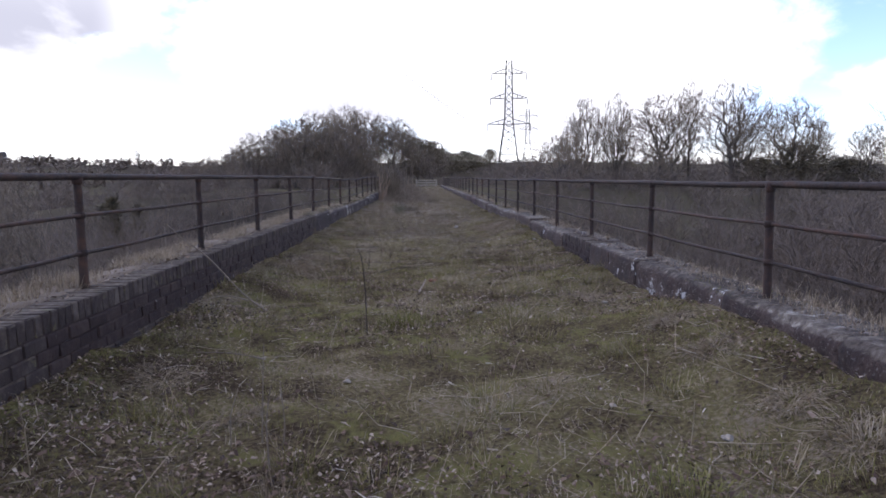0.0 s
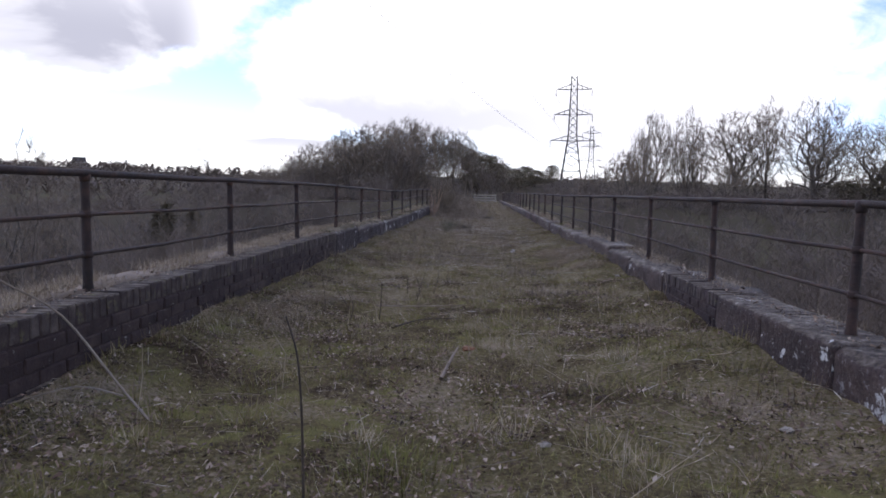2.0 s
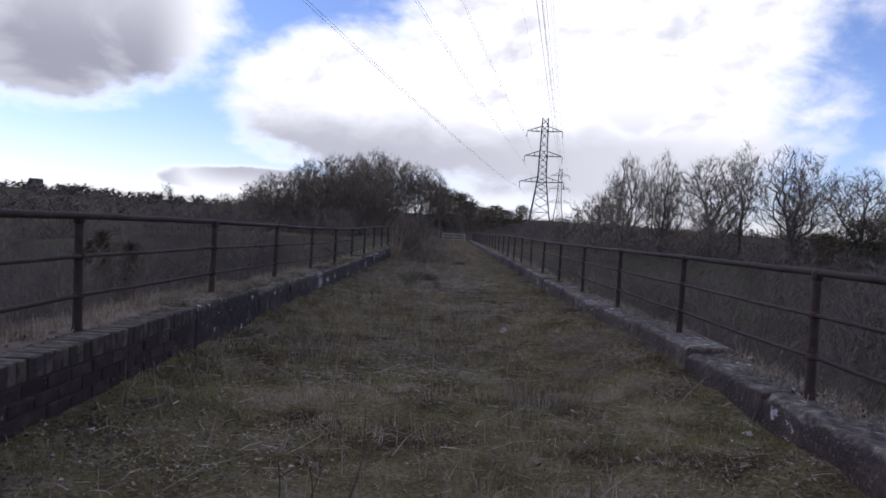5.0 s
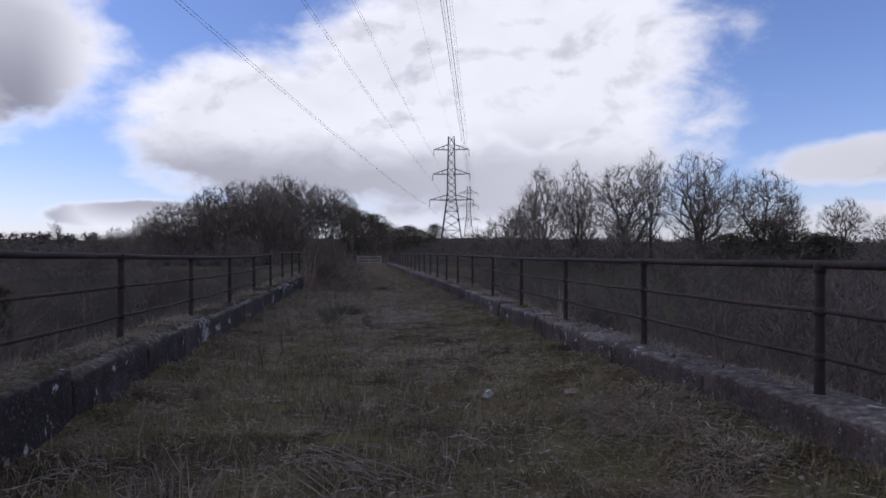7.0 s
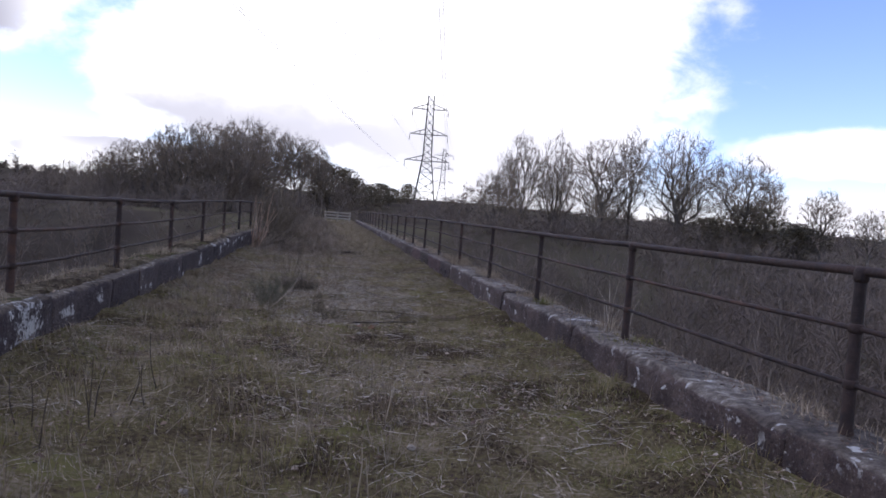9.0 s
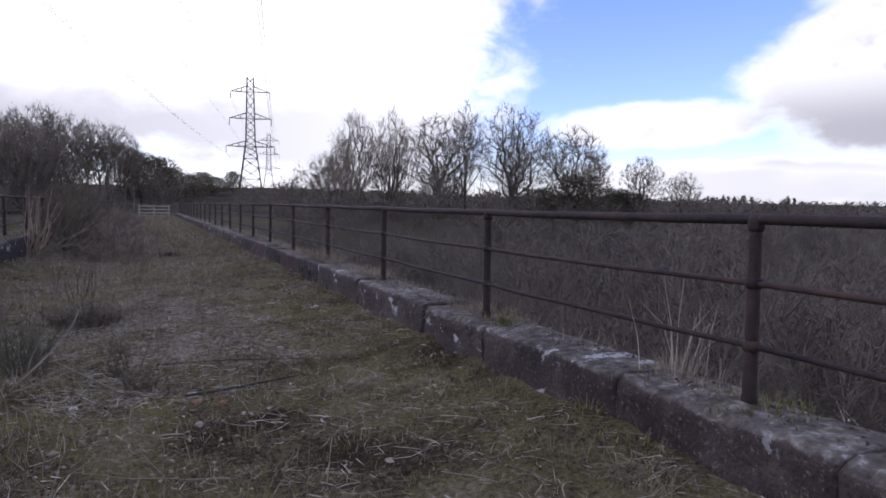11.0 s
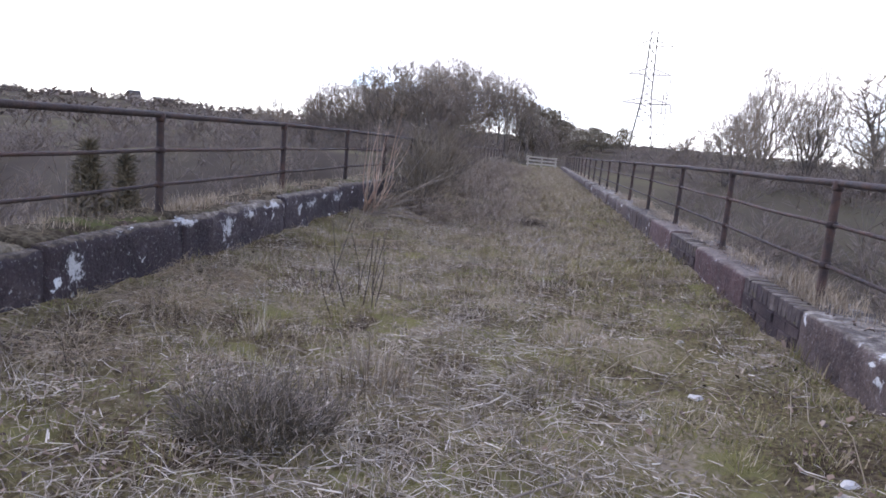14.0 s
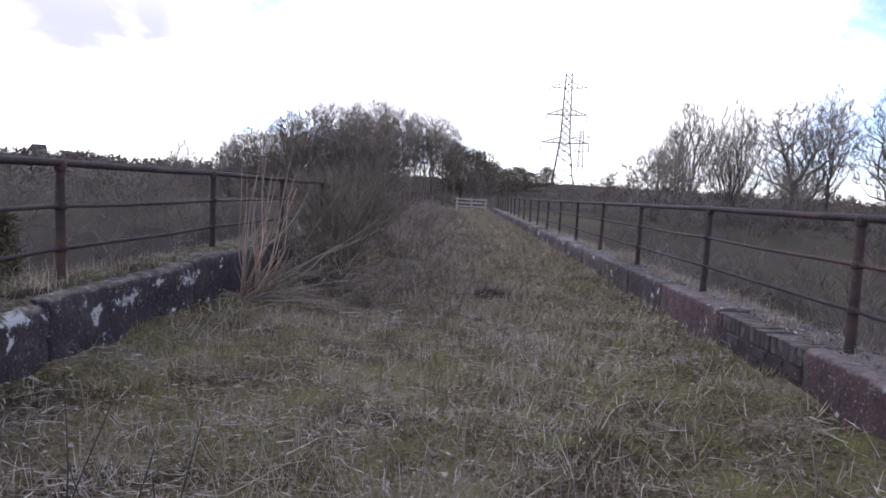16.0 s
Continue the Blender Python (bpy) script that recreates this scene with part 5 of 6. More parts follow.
def cottage(x, y, wide, deep, turn):
    z = float(land_z(x, y))
    h = thing("house", "small pale whitewashed cottage on the far hillside", "house", "far cottages", at=pose(x, y, z, 0, 0, turn))
    bm = bmesh.new()
    bm_box(bm, -wide / 2, wide / 2, -deep / 2, deep / 2, -1.5, 5.0)
    part("wall", from_bm("wall", bm, M_SHEET), h)
    w, d = wide / 2 + 0.3, deep / 2 + 0.3
    roof = mesh("roof", [(-w, -d, 4.9), (w, -d, 4.9), (w, d, 4.9), (-w, d, 4.9), (-w, 0, 8.2), (w, 0, 8.2)], [(0, 1, 5, 4), (2, 3, 4, 5), (1, 2, 5), (3, 0, 4), (3, 2, 1, 0)], M_WALLBODY)
    part("roof", roof, h, "dark slate roof")
    for i in (-1, 1):
        bm = bmesh.new()
        bm_box(bm, i * wide * 0.25 - 0.5, i * wide * 0.25 + 0.5, -deep / 2 - 0.05, -deep / 2 + 0.02, 1.0, 2.4)
        part("window", from_bm("window", bm, M_GLASS), h, "dark window")


cottage(-290, 474, 8, 6, 20)


# ================= growth on the track bed =================
def scatter(n, y0, y1, x0=IN_L + 0.02, x1=IN_R - 0.02):
    x, y = rng.uniform(x0, x1, n), rng.uniform(y0, y1, n)
    return np.stack([x, y, deck_z(x, y) - 0.006], 1)


def keep(p, chance):
    return p[rng.random(len(p)) < chance]


def mossy(p):
    return 1.0 * fractal(p[:, 0], p[:, 1], 0.42, 66, 3) + 0.55 * fractal(p[:, 0], p[:, 1], 2.4, 65, 2) + (0.34 * step(p[:, 0], 0.8, 1.7) + 0.16 * step(p[:, 0], 0.1, 0.7) * step(p[:, 1], 15.0, 20.0) + 0.3 * step(p[:, 0], -1.1, -1.7) * step(p[:, 1], 5.0, 8.0) * (1 - step(p[:, 1], 15.0, 18.0)))


def grown(p):
    """Dead grass is scarce on the trodden near stretch and full farther on."""
    return 0.22 + 0.78 * step(p[:, 1], 4.5, 9.5)


def grass_cover():
    chunks = []
    p = scatter(105000, -4, 34)
    dense = 0.5 + 1.0 * fractal(p[:, 0], p[:, 1], 0.8, 61)
    p = keep(p, np.clip(dense, 0.12, 1))
    n = len(p)
    tall = 0.75 + 0.5 * fractal(p[:, 0], p[:, 1], 1.3, 62)
    chunks.append(blades(p, rng.uniform(0, 6.28, n), rng.uniform(0.02, 0.075, n) * tall, rng.uniform(0.0025, 0.0055, n), rng.uniform(0.5, 1.5, n), simple=True))
    c = scatter(1500, -4, 34)                     # separate tufts
    c = keep(c, np.clip(0.6 + 0.9 * fractal(c[:, 0], c[:, 1], 1.0, 60), 0.1, 1))
    size = rng.uniform(0.05, 0.16, len(c))
    per = 52
    off = rng.normal(0, 1, (len(c), per, 2)) * size[:, None, None] * 0.5
    p = np.concatenate([c[:, None, :2] + off, np.repeat(c[:, None, 2:], per, 1)], 2).reshape(-1, 3)
    p[:, 0] = np.clip(p[:, 0], IN_L + 0.02, IN_R - 0.02)
    p[:, 2] = deck_z(p[:, 0], p[:, 1]) - 0.006
    n = len(p)
    out = np.arctan2(off[:, :, 1], off[:, :, 0]).ravel() + rng.normal(0, 0.7, n)
    chunks.append(blades(p, out, np.repeat(size, per) * rng.uniform(0.5, 1.2, n), rng.uniform(0.003, 0.006, n), rng.uniform(0.1, 1.25, n), simple=True))
    p = scatter(24000, 32, 84)
    n = len(p)
    chunks.append(blades(p, rng.uniform(0, 6.28, n), rng.uniform(0.08, 0.22, n), rng.uniform(0.008, 0.016, n), rng.uniform(0.6, 1.45, n), simple=True))
    v, f = merge(chunks)
    tagged(new("grass", mesh("grass", v, f, M_GRASS)), "short matted winter grass, green and straw-coloured, on the track bed", "grass", "", "stuff")

    chunks = []
    p = scatter(60000, -6, 34)
    p = keep(p, np.clip(0.25 + 1.1 * fractal(p[:, 0], p[:, 1], 1.1, 63), 0.05, 1) * grown(p))
    n = len(p)
    chunks.append(blades(p + (0, 0, 0.015), rng.uniform(0, 6.28, n), rng.uniform(0.04, 0.14, n), rng.uniform(0.0014, 0.003, n), rng.uniform(0.9, 1.55, n), 0.6))
    p = scatter(125000, -4, 34)                    # flat matted dead grass
    p = keep(p, np.clip(0.55 + 0.7 * fractal(p[:, 0], p[:, 1], 0.9, 70) + 1.3 * fractal(p[:, 0], p[:, 1], 0.34, 170, 2), 0.08, 1) * step(mossy(p), 0.22, -0.08) * grown(p))
    n = len(p)
    lie = 6.0 * fractal(p[:, 0], p[:, 1], 1.5, 72) + rng.normal(0, 0.9, n)
    chunks.append(blades(p + (0, 0, 0.012), lie, rng.uniform(0.025, 0.085, n), rng.uniform(0.0016, 0.0038, n), rng.uniform(1.05, 1.6, n), simple=True))
    p = scatter(80000, -4, 33)
    p = keep(p, np.clip(0.5 + 0.9 * fractal(p[:, 0], p[:, 1], 0.7, 67), 0.1, 1) * (0.2 + 0.8 * step(mossy(p), 0.22, -0.05)))
    n = len(p)
    chunks.append(blades(p + (0, 0, 0.02), rng.uniform(0, 6.28, n), rng.uniform(0.02, 0.09, n), rng.uniform(0.0016, 0.004, n), rng.uniform(0.8, 1.55, n), 0.1, simple=True))
    p = scatter(30000, 20, 36, -1.9, 1.4)         # pale standing grass on the farther stretch
    p = keep(p, np.clip(0.35 + 0.7 * fractal(p[:, 0], p[:, 1], 1.2, 77) + 1.3 * fractal(p[:, 0], p[:, 1], 0.4, 177, 2), 0.05, 1) * step(p[:, 1], 20, 24))
    n = len(p)
    chunks.append(blades(p, rng.uniform(0, 6.28, n), rng.uniform(0.05, 0.15, n), rng.uniform(0.002, 0.0045, n), rng.uniform(0.3, 1.3, n), simple=True))
    bank = []
    p = scatter(26000, 33, 80)                    # the same mats farther on
    n = len(p)
    chunks.append(blades(p + (0, 0, 0.03), rng.uniform(0, 6.28, n), rng.uniform(0.08, 0.22, n), rng.uniform(0.005, 0.011, n), rng.uniform(0.9, 1.5, n), simple=True))
    for side, x0, x1, count in ((-1, IN_L + 0.02, IN_L + 0.45, 14000), (1, IN_R - 0.75, IN_R - 0.02, 30000)):   # longer tufts at the wall feet
        p = scatter(count, -4, 60, x0, x1)
        p = keep(p, np.clip(0.25 + 1.3 * fractal(p[:, 0] * 0.5, p[:, 1], 0.9, 64 + side), 0.02, 1))
        n = len(p)
        (chunks if side < 0 else bank).append(blades(p, rng.uniform(0, 6.28, n), rng.uniform(0.05, 0.17, n) * (1.0 if side < 0 else 0.45 + 0.75 * step(p[:, 1], 7.0, 9.5) * (1 - step(p[:, 1], 12, 16))), rng.uniform(0.0025, 0.005, n), rng.uniform(0.7, 1.5, n), simple=side > 0))
    p = scatter(24000, 22, 80, 0.3, IN_R - 0.02)      # the trodden strip towards the barrier
    p = keep(p, step(p[:, 1], 22, 27))
    n = len(p)
    chunks.append(blades(p, rng.uniform(0, 6.28, n), rng.uniform(0.06, 0.18, n), rng.uniform(0.005, 0.010, n), rng.uniform(0.4, 1.3, n), simple=True))
    p = scatter(15000, 24, 80, 0.25, IN_R - 0.02)
    n = len(p)
    bank.append(blades(p, rng.uniform(0, 6.28, n), rng.uniform(0.06, 0.17, n), rng.uniform(0.006, 0.013, n), rng.uniform(0.8, 1.5, n), simple=True))
    v, f = merge(bank)
    tagged(new("bank_grass", mesh("bank_grass", v, f, M_BANK)), "ochre and olive grass banked against the parapet foot", "grass", "", "stuff")
    v, f = merge(chunks)
    tagged(new("straw", mesh("straw", v, f, M_STRAW)), "pale dead straw lying in mats over the track bed", "dead grass", "", "stuff")

    p = scatter(230000, -4, 34)
    p = keep(p, np.clip(step(mossy(p), -0.12, 0.2), 0.06, 1))
    q = np.stack([rng.uniform(IN_R + 0.04, IN_R + 0.46, 9000), rng.uniform(-4, 2.0, 9000), np.full(9000, TOP_R - 0.03)], 1)
    q = keep(q, np.clip(0.35 + 1.5 * fractal(q[:, 0], q[:, 1], 0.5, 73), 0, 1))
    p = np.concatenate([p, q])
    n = len(p)
    v, f = blades(p, rng.uniform(0, 6.28, n), rng.uniform(0.012, 0.038, n), rng.uniform(0.004, 0.008, n), rng.uniform(0.2, 1.4, n), simple=True)
    tagged(new("moss", mesh("moss", v, f, M_MOSS)), "yellow-green moss patches in the turf", "moss", "", "stuff")


grass_cover()


def leaf_litter():
    p = np.concatenate([scatter(100000, -4, 34), scatter(60000, -4, 7)])
    p = keep(p, np.clip(0.3 + 1.7 * fractal(p[:, 0], p[:, 1], 1.0, 71), 0.08, 1))
    n = len(p)
    m = 9000                                      # some has gathered on the wall tops
    side = rng.random(m) < 0.5
    wall_top = np.stack([np.where(side, IN_L - rng.uniform(0.1, 0.44, m), IN_R + rng.uniform(0.1, 0.44, m)), rng.uniform(-4, 30, m), np.where(side, TOP_L - 0.022, TOP_R - 0.024)], 1)
    wall_top[:, 2] += np.where(side, settle(wall_top[:, 1], -1), settle(wall_top[:, 1], 1))
    p = np.concatenate([p, wall_top])
    n = len(p)
    yaw, size = rng.uniform(0, 6.28, n), rng.uniform(0.004, 0.016, n) * np.where(rng.random(n) < 0.03, 1.9, 1.0)
    tilt = rng.normal(0, 0.35, (n, 2))
    c, s = np.cos(yaw), np.sin(yaw)
    a = np.stack([c, s, tilt[:, 0]], 1) * size[:, None]
    b = np.stack([-s, c, tilt[:, 1]], 1) * (size * rng.uniform(0.35, 0.8, n))[:, None]
    lift = np.array([0, 0, 1.0]) * (0.018 + 0.02 * rng.random((n, 1)))
    q = p + lift
    cup = np.array([0, 0, 1.0]) * size[:, None] * 0.3
    skew = rng.uniform(-0.7, 0.7, (n, 2))
    v = np.stack([q - a - b * 0.4, q - b + cup + a * skew[:, :1], q + a + b * 0.3, q + b + cup + a * skew[:, 1:]], 1).reshape(-1, 3)
    tagged(new("leaf_litter", mesh("leaf_litter", v, np.arange(len(v)).reshape(-1, 4), M_LEAF)), "scattered brown and bleached fallen leaves", "fallen leaves", "", "stuff")


leaf_litter()


def weed_mat():
    chunks = []
    p = scatter(70000, 27, 74, IN_L, 0.75)
    along, across = p[:, 1], p[:, 0]
    c = step(along, 27.2, 33) * step(across, 0.75, -0.9) * np.clip(0.6 + 1.3 * fractal(across, along, 1.1, 81), 0.05, 1)
    p = keep(p, np.clip(c, 0, 1))
    n = len(p)
    grow_up = (0.6 + 0.5 * step(p[:, 0], 0.2, -1.2)) * (1 - 0.6 * step(p[:, 1], 35, 39))
    chunks.append(blades(p, rng.uniform(0, 6.28, n), rng.uniform(0.15, 0.6, n) * grow_up, rng.uniform(0.004, 0.009, n), rng.uniform(0.2, 1.45, n)))
    p = scatter(15000, 6.5, 30, -1.7, 0.95)        # thin dead stems farther back
    p = keep(p, np.clip(0.25 + 1.1 * fractal(p[:, 0], p[:, 1], 1.3, 82), 0, 0.9) * step(p[:, 0], 0.95, 0.45))
    n = len(p)
    chunks.append(blades(p, rng.uniform(0, 6.28, n), rng.uniform(0.07, 0.30, n), rng.uniform(0.0025, 0.005, n), rng.uniform(0.05, 1.0, n), 0.8, simple=True))
    v, f = merge(chunks)
    p = scatter(30000, 16.5, 30, -2.0, 1.1)        # a thin grey haze of bleached standing grass
    p = keep(p, np.clip(0.25 + 0.8 * fractal(p[:, 0], p[:, 1], 0.9, 87) + 1.7 * fractal(p[:, 0], p[:, 1], 0.32, 187, 2), 0.02, 1) * step(p[:, 0], 1.1, 0.3))
    n = len(p)
    tagged(new("dry_grass", mesh("dry_grass", *blades(p, rng.uniform(0, 6.28, n), rng.uniform(0.06, 0.19, n), rng.uniform(0.002, 0.0038, n), rng.uniform(0.15, 1.3, n), 0.7, simple=True), M_BLEACH)), "bleached grey dead grass standing thinly over the turf", "dead grass", "", "stuff")
    tagged(new("dead_weeds", mesh("dead_weeds", v, f, M_WEED)), "tangled grey-brown dead weeds heaped over the track bed", "dead weeds", "", "stuff")


def standing_stems():
    p = scatter(4200, -3, 34, -2.0, 1.9)
    p = keep(p, np.clip(0.5 + 0.9 * fractal(p[:, 0], p[:, 1], 1.4, 83), 0.1, 1))
    rows = []
    for q in p:
        l, a, lean = 0.08 + 0.42 * rng.random() ** 2.2, rng.uniform(0, 6.28), rng.choice([0.2, 0.7, 1.2, 1.4, 1.5])
        d = np.array([math.cos(a) * math.sin(lean), math.sin(a) * math.sin(lean), math.cos(lean)])
        e = d + np.array([rng.normal(0, 0.4), rng.normal(0, 0.4), -0.15 if lean < 1 else 0.05])
        m = q + d * l * 0.55
        w = rng.uniform(0.7, 1.5)
        q = q + (0, 0, 0.02)
        rows += [(*q, *m, 0.0023 * w, 0.0020 * w), (*m, *(m + e * l * 0.45), 0.0020 * w, 0.0011)]
    v, f = tubes(rows, 3)
    tagged(new("dead_stems", mesh("dead_stems", v, f, M_HUMMOCK)), "thin pale dead stems standing and fallen in the turf", "dead stems", "", "stuff")


def hummocks():
    chunks = []
    r = np.random.default_rng(57)
    spots = [(-1.85, 22.3, 0.3), (-1.7, 20.6, 0.24), (-1.8, 17.2, 0.22), (-1.6, 15.8, 0.2), (1.65, 10.6, 0.34), (1.5, 11.3, 0.26), (1.7, 9.8, 0.24), (1.78, 8.6, 0.2), (1.8, 11.1, 0.3), (1.4, 9.5, 0.2), (-1.6, 8.7, 0.2), (-1.75, 21.5, 0.3), (-1.75, 4.2, 0.28), (-1.6, 5.0, 0.22), (1.75, -0.6, 0.16), (1.8, -2.0, 0.18)]
    spots += [(float(r.uniform(-1.9, -0.9) if r.random() < 0.6 else r.uniform(1.2, 1.95)), float(r.uniform(-2, 29)), float(r.uniform(0.09, 0.17))) for _ in range(26)]
    for x, y, h in spots:
        n = int(520 * h / 0.25)
        o = r.normal(0, 1, (n, 2)) * h * 0.45
        q = np.stack([np.clip(x + o[:, 0], IN_L + 0.03, IN_R - 0.03), y + o[:, 1], np.zeros(n)], 1)
        q[:, 2] = deck_z(q[:, 0], q[:, 1]) - 0.006
        yaw, long = np.arctan2(o[:, 1], o[:, 0]) + r.normal(0, 0.9, n), r.uniform(0.5, 1.2, n) * h
        rise, p = r.uniform(0.1, 1.0, n), q
        for k in range(4):
            up = rise - 0.62 * k
            e = p + np.stack([np.cos(yaw) * np.cos(up), np.sin(yaw) * np.cos(up), np.sin(up)], 1) * (long / 3.2)[:, None]
            e[:, 0] = np.clip(e[:, 0], IN_L + 0.03, IN_R - 0.03)
            e[:, 2] = np.maximum(e[:, 2], deck_z(e[:, 0], e[:, 1]) + 0.004)
            chunks.append(ribbons(np.concatenate([p, e, np.full((n, 1), 0.0017 - 0.0003 * k), np.full((n, 1), 0.0014 - 0.0003 * k)], 1), r))
            yaw, p = yaw + r.normal(0, 0.25, n), e
    v, f = merge(chunks)
    tagged(new("grass_hummocks", mesh("grass_hummocks", v, f, M_HUMMOCK)), "pale drooping hummocks of dead grass along the parapet feet", "dead grass", "", "stuff")


def tangle():
    """Bent dead stems lying over one another, thickest where the growth has collapsed."""
    p = np.concatenate([scatter(52000, -4, 33), scatter(8500, 17.2, 23.5, -1.6, 1.3)])
    c = 0.12 + 0.8 * fractal(p[:, 0], p[:, 1], 1.1, 85) + 1.1 * fractal(p[:, 0], p[:, 1], 0.36, 185, 2)
    for cx, cy, rx, ry, k in ((0.0, 19.4, 1.3, 3.0, 2.0), (0.1, 10.2, 1.2, 1.8, 0.7), (-0.6, 24.6, 1.2, 1.6, 0.6), (-1.5, 4.4, 0.7, 1.4, 0.7), (0.4, 14.0, 1.2, 2.4, 0.5)):
        c = c + k * np.clip(1 - ((p[:, 0] - cx) / rx) ** 2 - ((p[:, 1] - cy) / ry) ** 2, 0, 1)
    p = keep(p, np.clip(c, 0.05, 1) * grown(p))
    n = len(p)
    yaw, length = rng.uniform(0, 6.28, n), 0.05 + 0.26 * rng.random(n) ** 2.0
    lift = rng.uniform(-0.1, 0.35, n)
    rows, q = [], p + np.stack([np.zeros(n), np.zeros(n), rng.uniform(0.012, 0.035, n)], 1)
    wide = rng.uniform(0.0012, 0.0026, n) * np.where(rng.random(n) < 0.2, 1.6, 1.0)
    for k in range(3):
        yaw = yaw + rng.normal(0, 0.42, n)
        up = lift * (1 - k * 0.75)
        e = q + np.stack([np.cos(yaw) * np.cos(up), np.sin(yaw) * np.cos(up), np.sin(up)], 1) * (length / 3)[:, None]
        e[:, 0] = np.clip(e[:, 0], IN_L + 0.02, IN_R - 0.02)
        e[:, 2] = np.maximum(e[:, 2], deck_z(e[:, 0], e[:, 1]) + 0.008)
        rows.append(np.concatenate([q, e, wide[:, None] * (1 - 0.2 * k), wide[:, None] * (0.8 - 0.25 * k)], 1))
        q = e
    rows = np.concatenate(rows)
    v, f = ribbons(rows, rng)
    tagged(new("fallen_stems", mesh("fallen_stems", v, f, M_BLEACH)), "bleached dead stems lying tangled over the turf", "dead stems", "", "stuff")


def stalks():
    """Thin standing dead weeds with a few side shoots."""
    r = np.random.default_rng(86)
    rows = []
    for _ in range(680):
        x, y = float(r.uniform(-1.6, 0.9)), float(r.choice([r.uniform(9.0, 17.0), r.uniform(9.5, 14.0), r.uniform(-2, 8.5), r.uniform(17, 27)], p=(0.4, 0.35, 0.1, 0.15)))
        p, h = np.array([x, y, float(deck_z(x, y))]), float(r.uniform(0.12, 0.30) + 0.22 * r.random() ** 3)
        d = np.append(r.normal(0, 0.20, 2), 1.0)
        w = float(r.uniform(0.0011, 0.0022))
        for k in range(4):
            q = p + d / np.linalg.norm(d) * h / 4
            rows.append((*p, *q, w * (1 - 0.15 * k), w * (0.85 - 0.15 * k)))
            if k and r.random() < 0.5:
                e = d + np.append(r.normal(0, 0.7, 2), 0.2)
                rows.append((*q, *(q + e / np.linalg.norm(e) * h * 0.22), w * 0.7, w * 0.4))
            d = d + np.append(r.normal(0, 0.12, 2), 0)
            p = q
    v, f = tubes(rows, 3)
    tagged(new("dead_stalks", mesh("dead_stalks", v, f, M_WEED)), "thin dead weed stalks standing in the turf", "dead stems", "", "stuff")


weed_mat()
standing_stems()
hummocks()
tangle()
stalks()


def parapet_grass():
    chunks = []
    for side, inner, top, amount in ((-1, IN_L, TOP_L, 62000), (1, IN_R, TOP_R, 40000), (-1, IN_L - 0.07, TOP_L + 0.02, 36000)):
        y = rng.uniform(-5, 60 if amount > 38000 else 11, amount)
        u = rng.uniform(0.14, 0.50, amount)
        c = 0.15 + 1.4 * fractal(y, u * 2, 0.8, 91 + side) + 0.7 * step(u, 0.17, 0.30)
        if side > 0:
            c = c - 0.40 + 0.28 * step(y, 18, 24) + 0.7 * (1 - step(y, 0.8, 2.2))
        ok = rng.random(amount) < np.clip(c, 0, 1)
        p = np.stack([inner + side * u, y, top - 0.035 + settle(y, side)], 1)[ok]
        n = len(p)
        tall = 0.6 + 0.7 * np.clip(fractal(p[:, 1], p[:, 0], 0.5, 97) + 0.5, 0, 1.4)
        chunks.append(blades(p, rng.uniform(0, 6.28, n), rng.uniform(0.04, 0.13, n) * tall, rng.uniform(0.003, 0.006, n), rng.uniform(0.2, 1.4, n), simple=True))
    v, f = merge(chunks)
    tagged(new("parapet_grass", mesh("parapet_grass", v, f, M_HUMMOCK)), "dry grass tufts growing along the parapet tops", "grass", "", "stuff")


parapet_grass()


def stalk(points, r0, r1, mat, name="stalk", sides=5):
    pts = np.array(points, float)
    # round the path off
    t = np.linspace(0, len(pts) - 1, (len(pts) - 1) * 4 + 1)
    i = np.clip(np.floor(t).astype(int), 0, len(pts) - 2)
    u = t - i
    q = pts[i] * (1 - u)[:, None] + pts[i + 1] * u[:, None]
    for _ in range(2):
        q[1:-1] = (q[:-2] + 2 * q[1:-1] + q[2:]) / 4
    rad = r0 + (r1 - r0) * np.linspace(0, 1, len(q))
    v, f = sweep(q, rad, sides)
    return mesh(name, v, f, mat, True)


def stalk_clump():
    """The fan of long pale dead stalks at the foot of the parapet."""
    r = np.random.default_rng(95)
    x0, y0 = -1.95, 27.3
    z0 = float(deck_z(x0, y0))
    c = thing("stalk_clump", "fan of long pale reddish dead stalks at the parapet foot", "dead plant", at=pose(x0, y0, z0))
    for i in range(58):
        a, long = (r.uniform(-0.10, 0.60), r.uniform(0.5, 1.4)) if i < 22 else (r.uniform(0.4, 1.75), r.uniform(0.45, 1.5)) if i < 50 else (r.uniform(-1.6, -1.1), r.uniform(0.4, 0.8))
        tip = np.array([math.sin(a) * long, r.normal(0, 0.28) * long - (0.3 if i >= 50 else 0.0), max(0.02, math.cos(a) * long)])
        if i < 2:
            tip = np.array([0.10 + 0.28 * i, 0.0, 1.62 - 0.12 * i])
        foot = np.array([r.normal(0, 0.07), r.normal(0, 0.08), 0])
        bend = r.normal(0, 0.06, 3) * long + np.array([0, 0, 0.06 * abs(math.sin(a)) * long])
        part("stalk", stalk([foot, foot + (tip - foot) * 0.35 + bend, foot + (tip - foot) * 0.7 + r.normal(0, 0.03, 3), tip], r.uniform(0.0055, 0.0095), 0.003, M_REDSTEM if i < 22 and i % 4 else M_PALE if i % 3 else M_WEED), c)


stalk_clump()


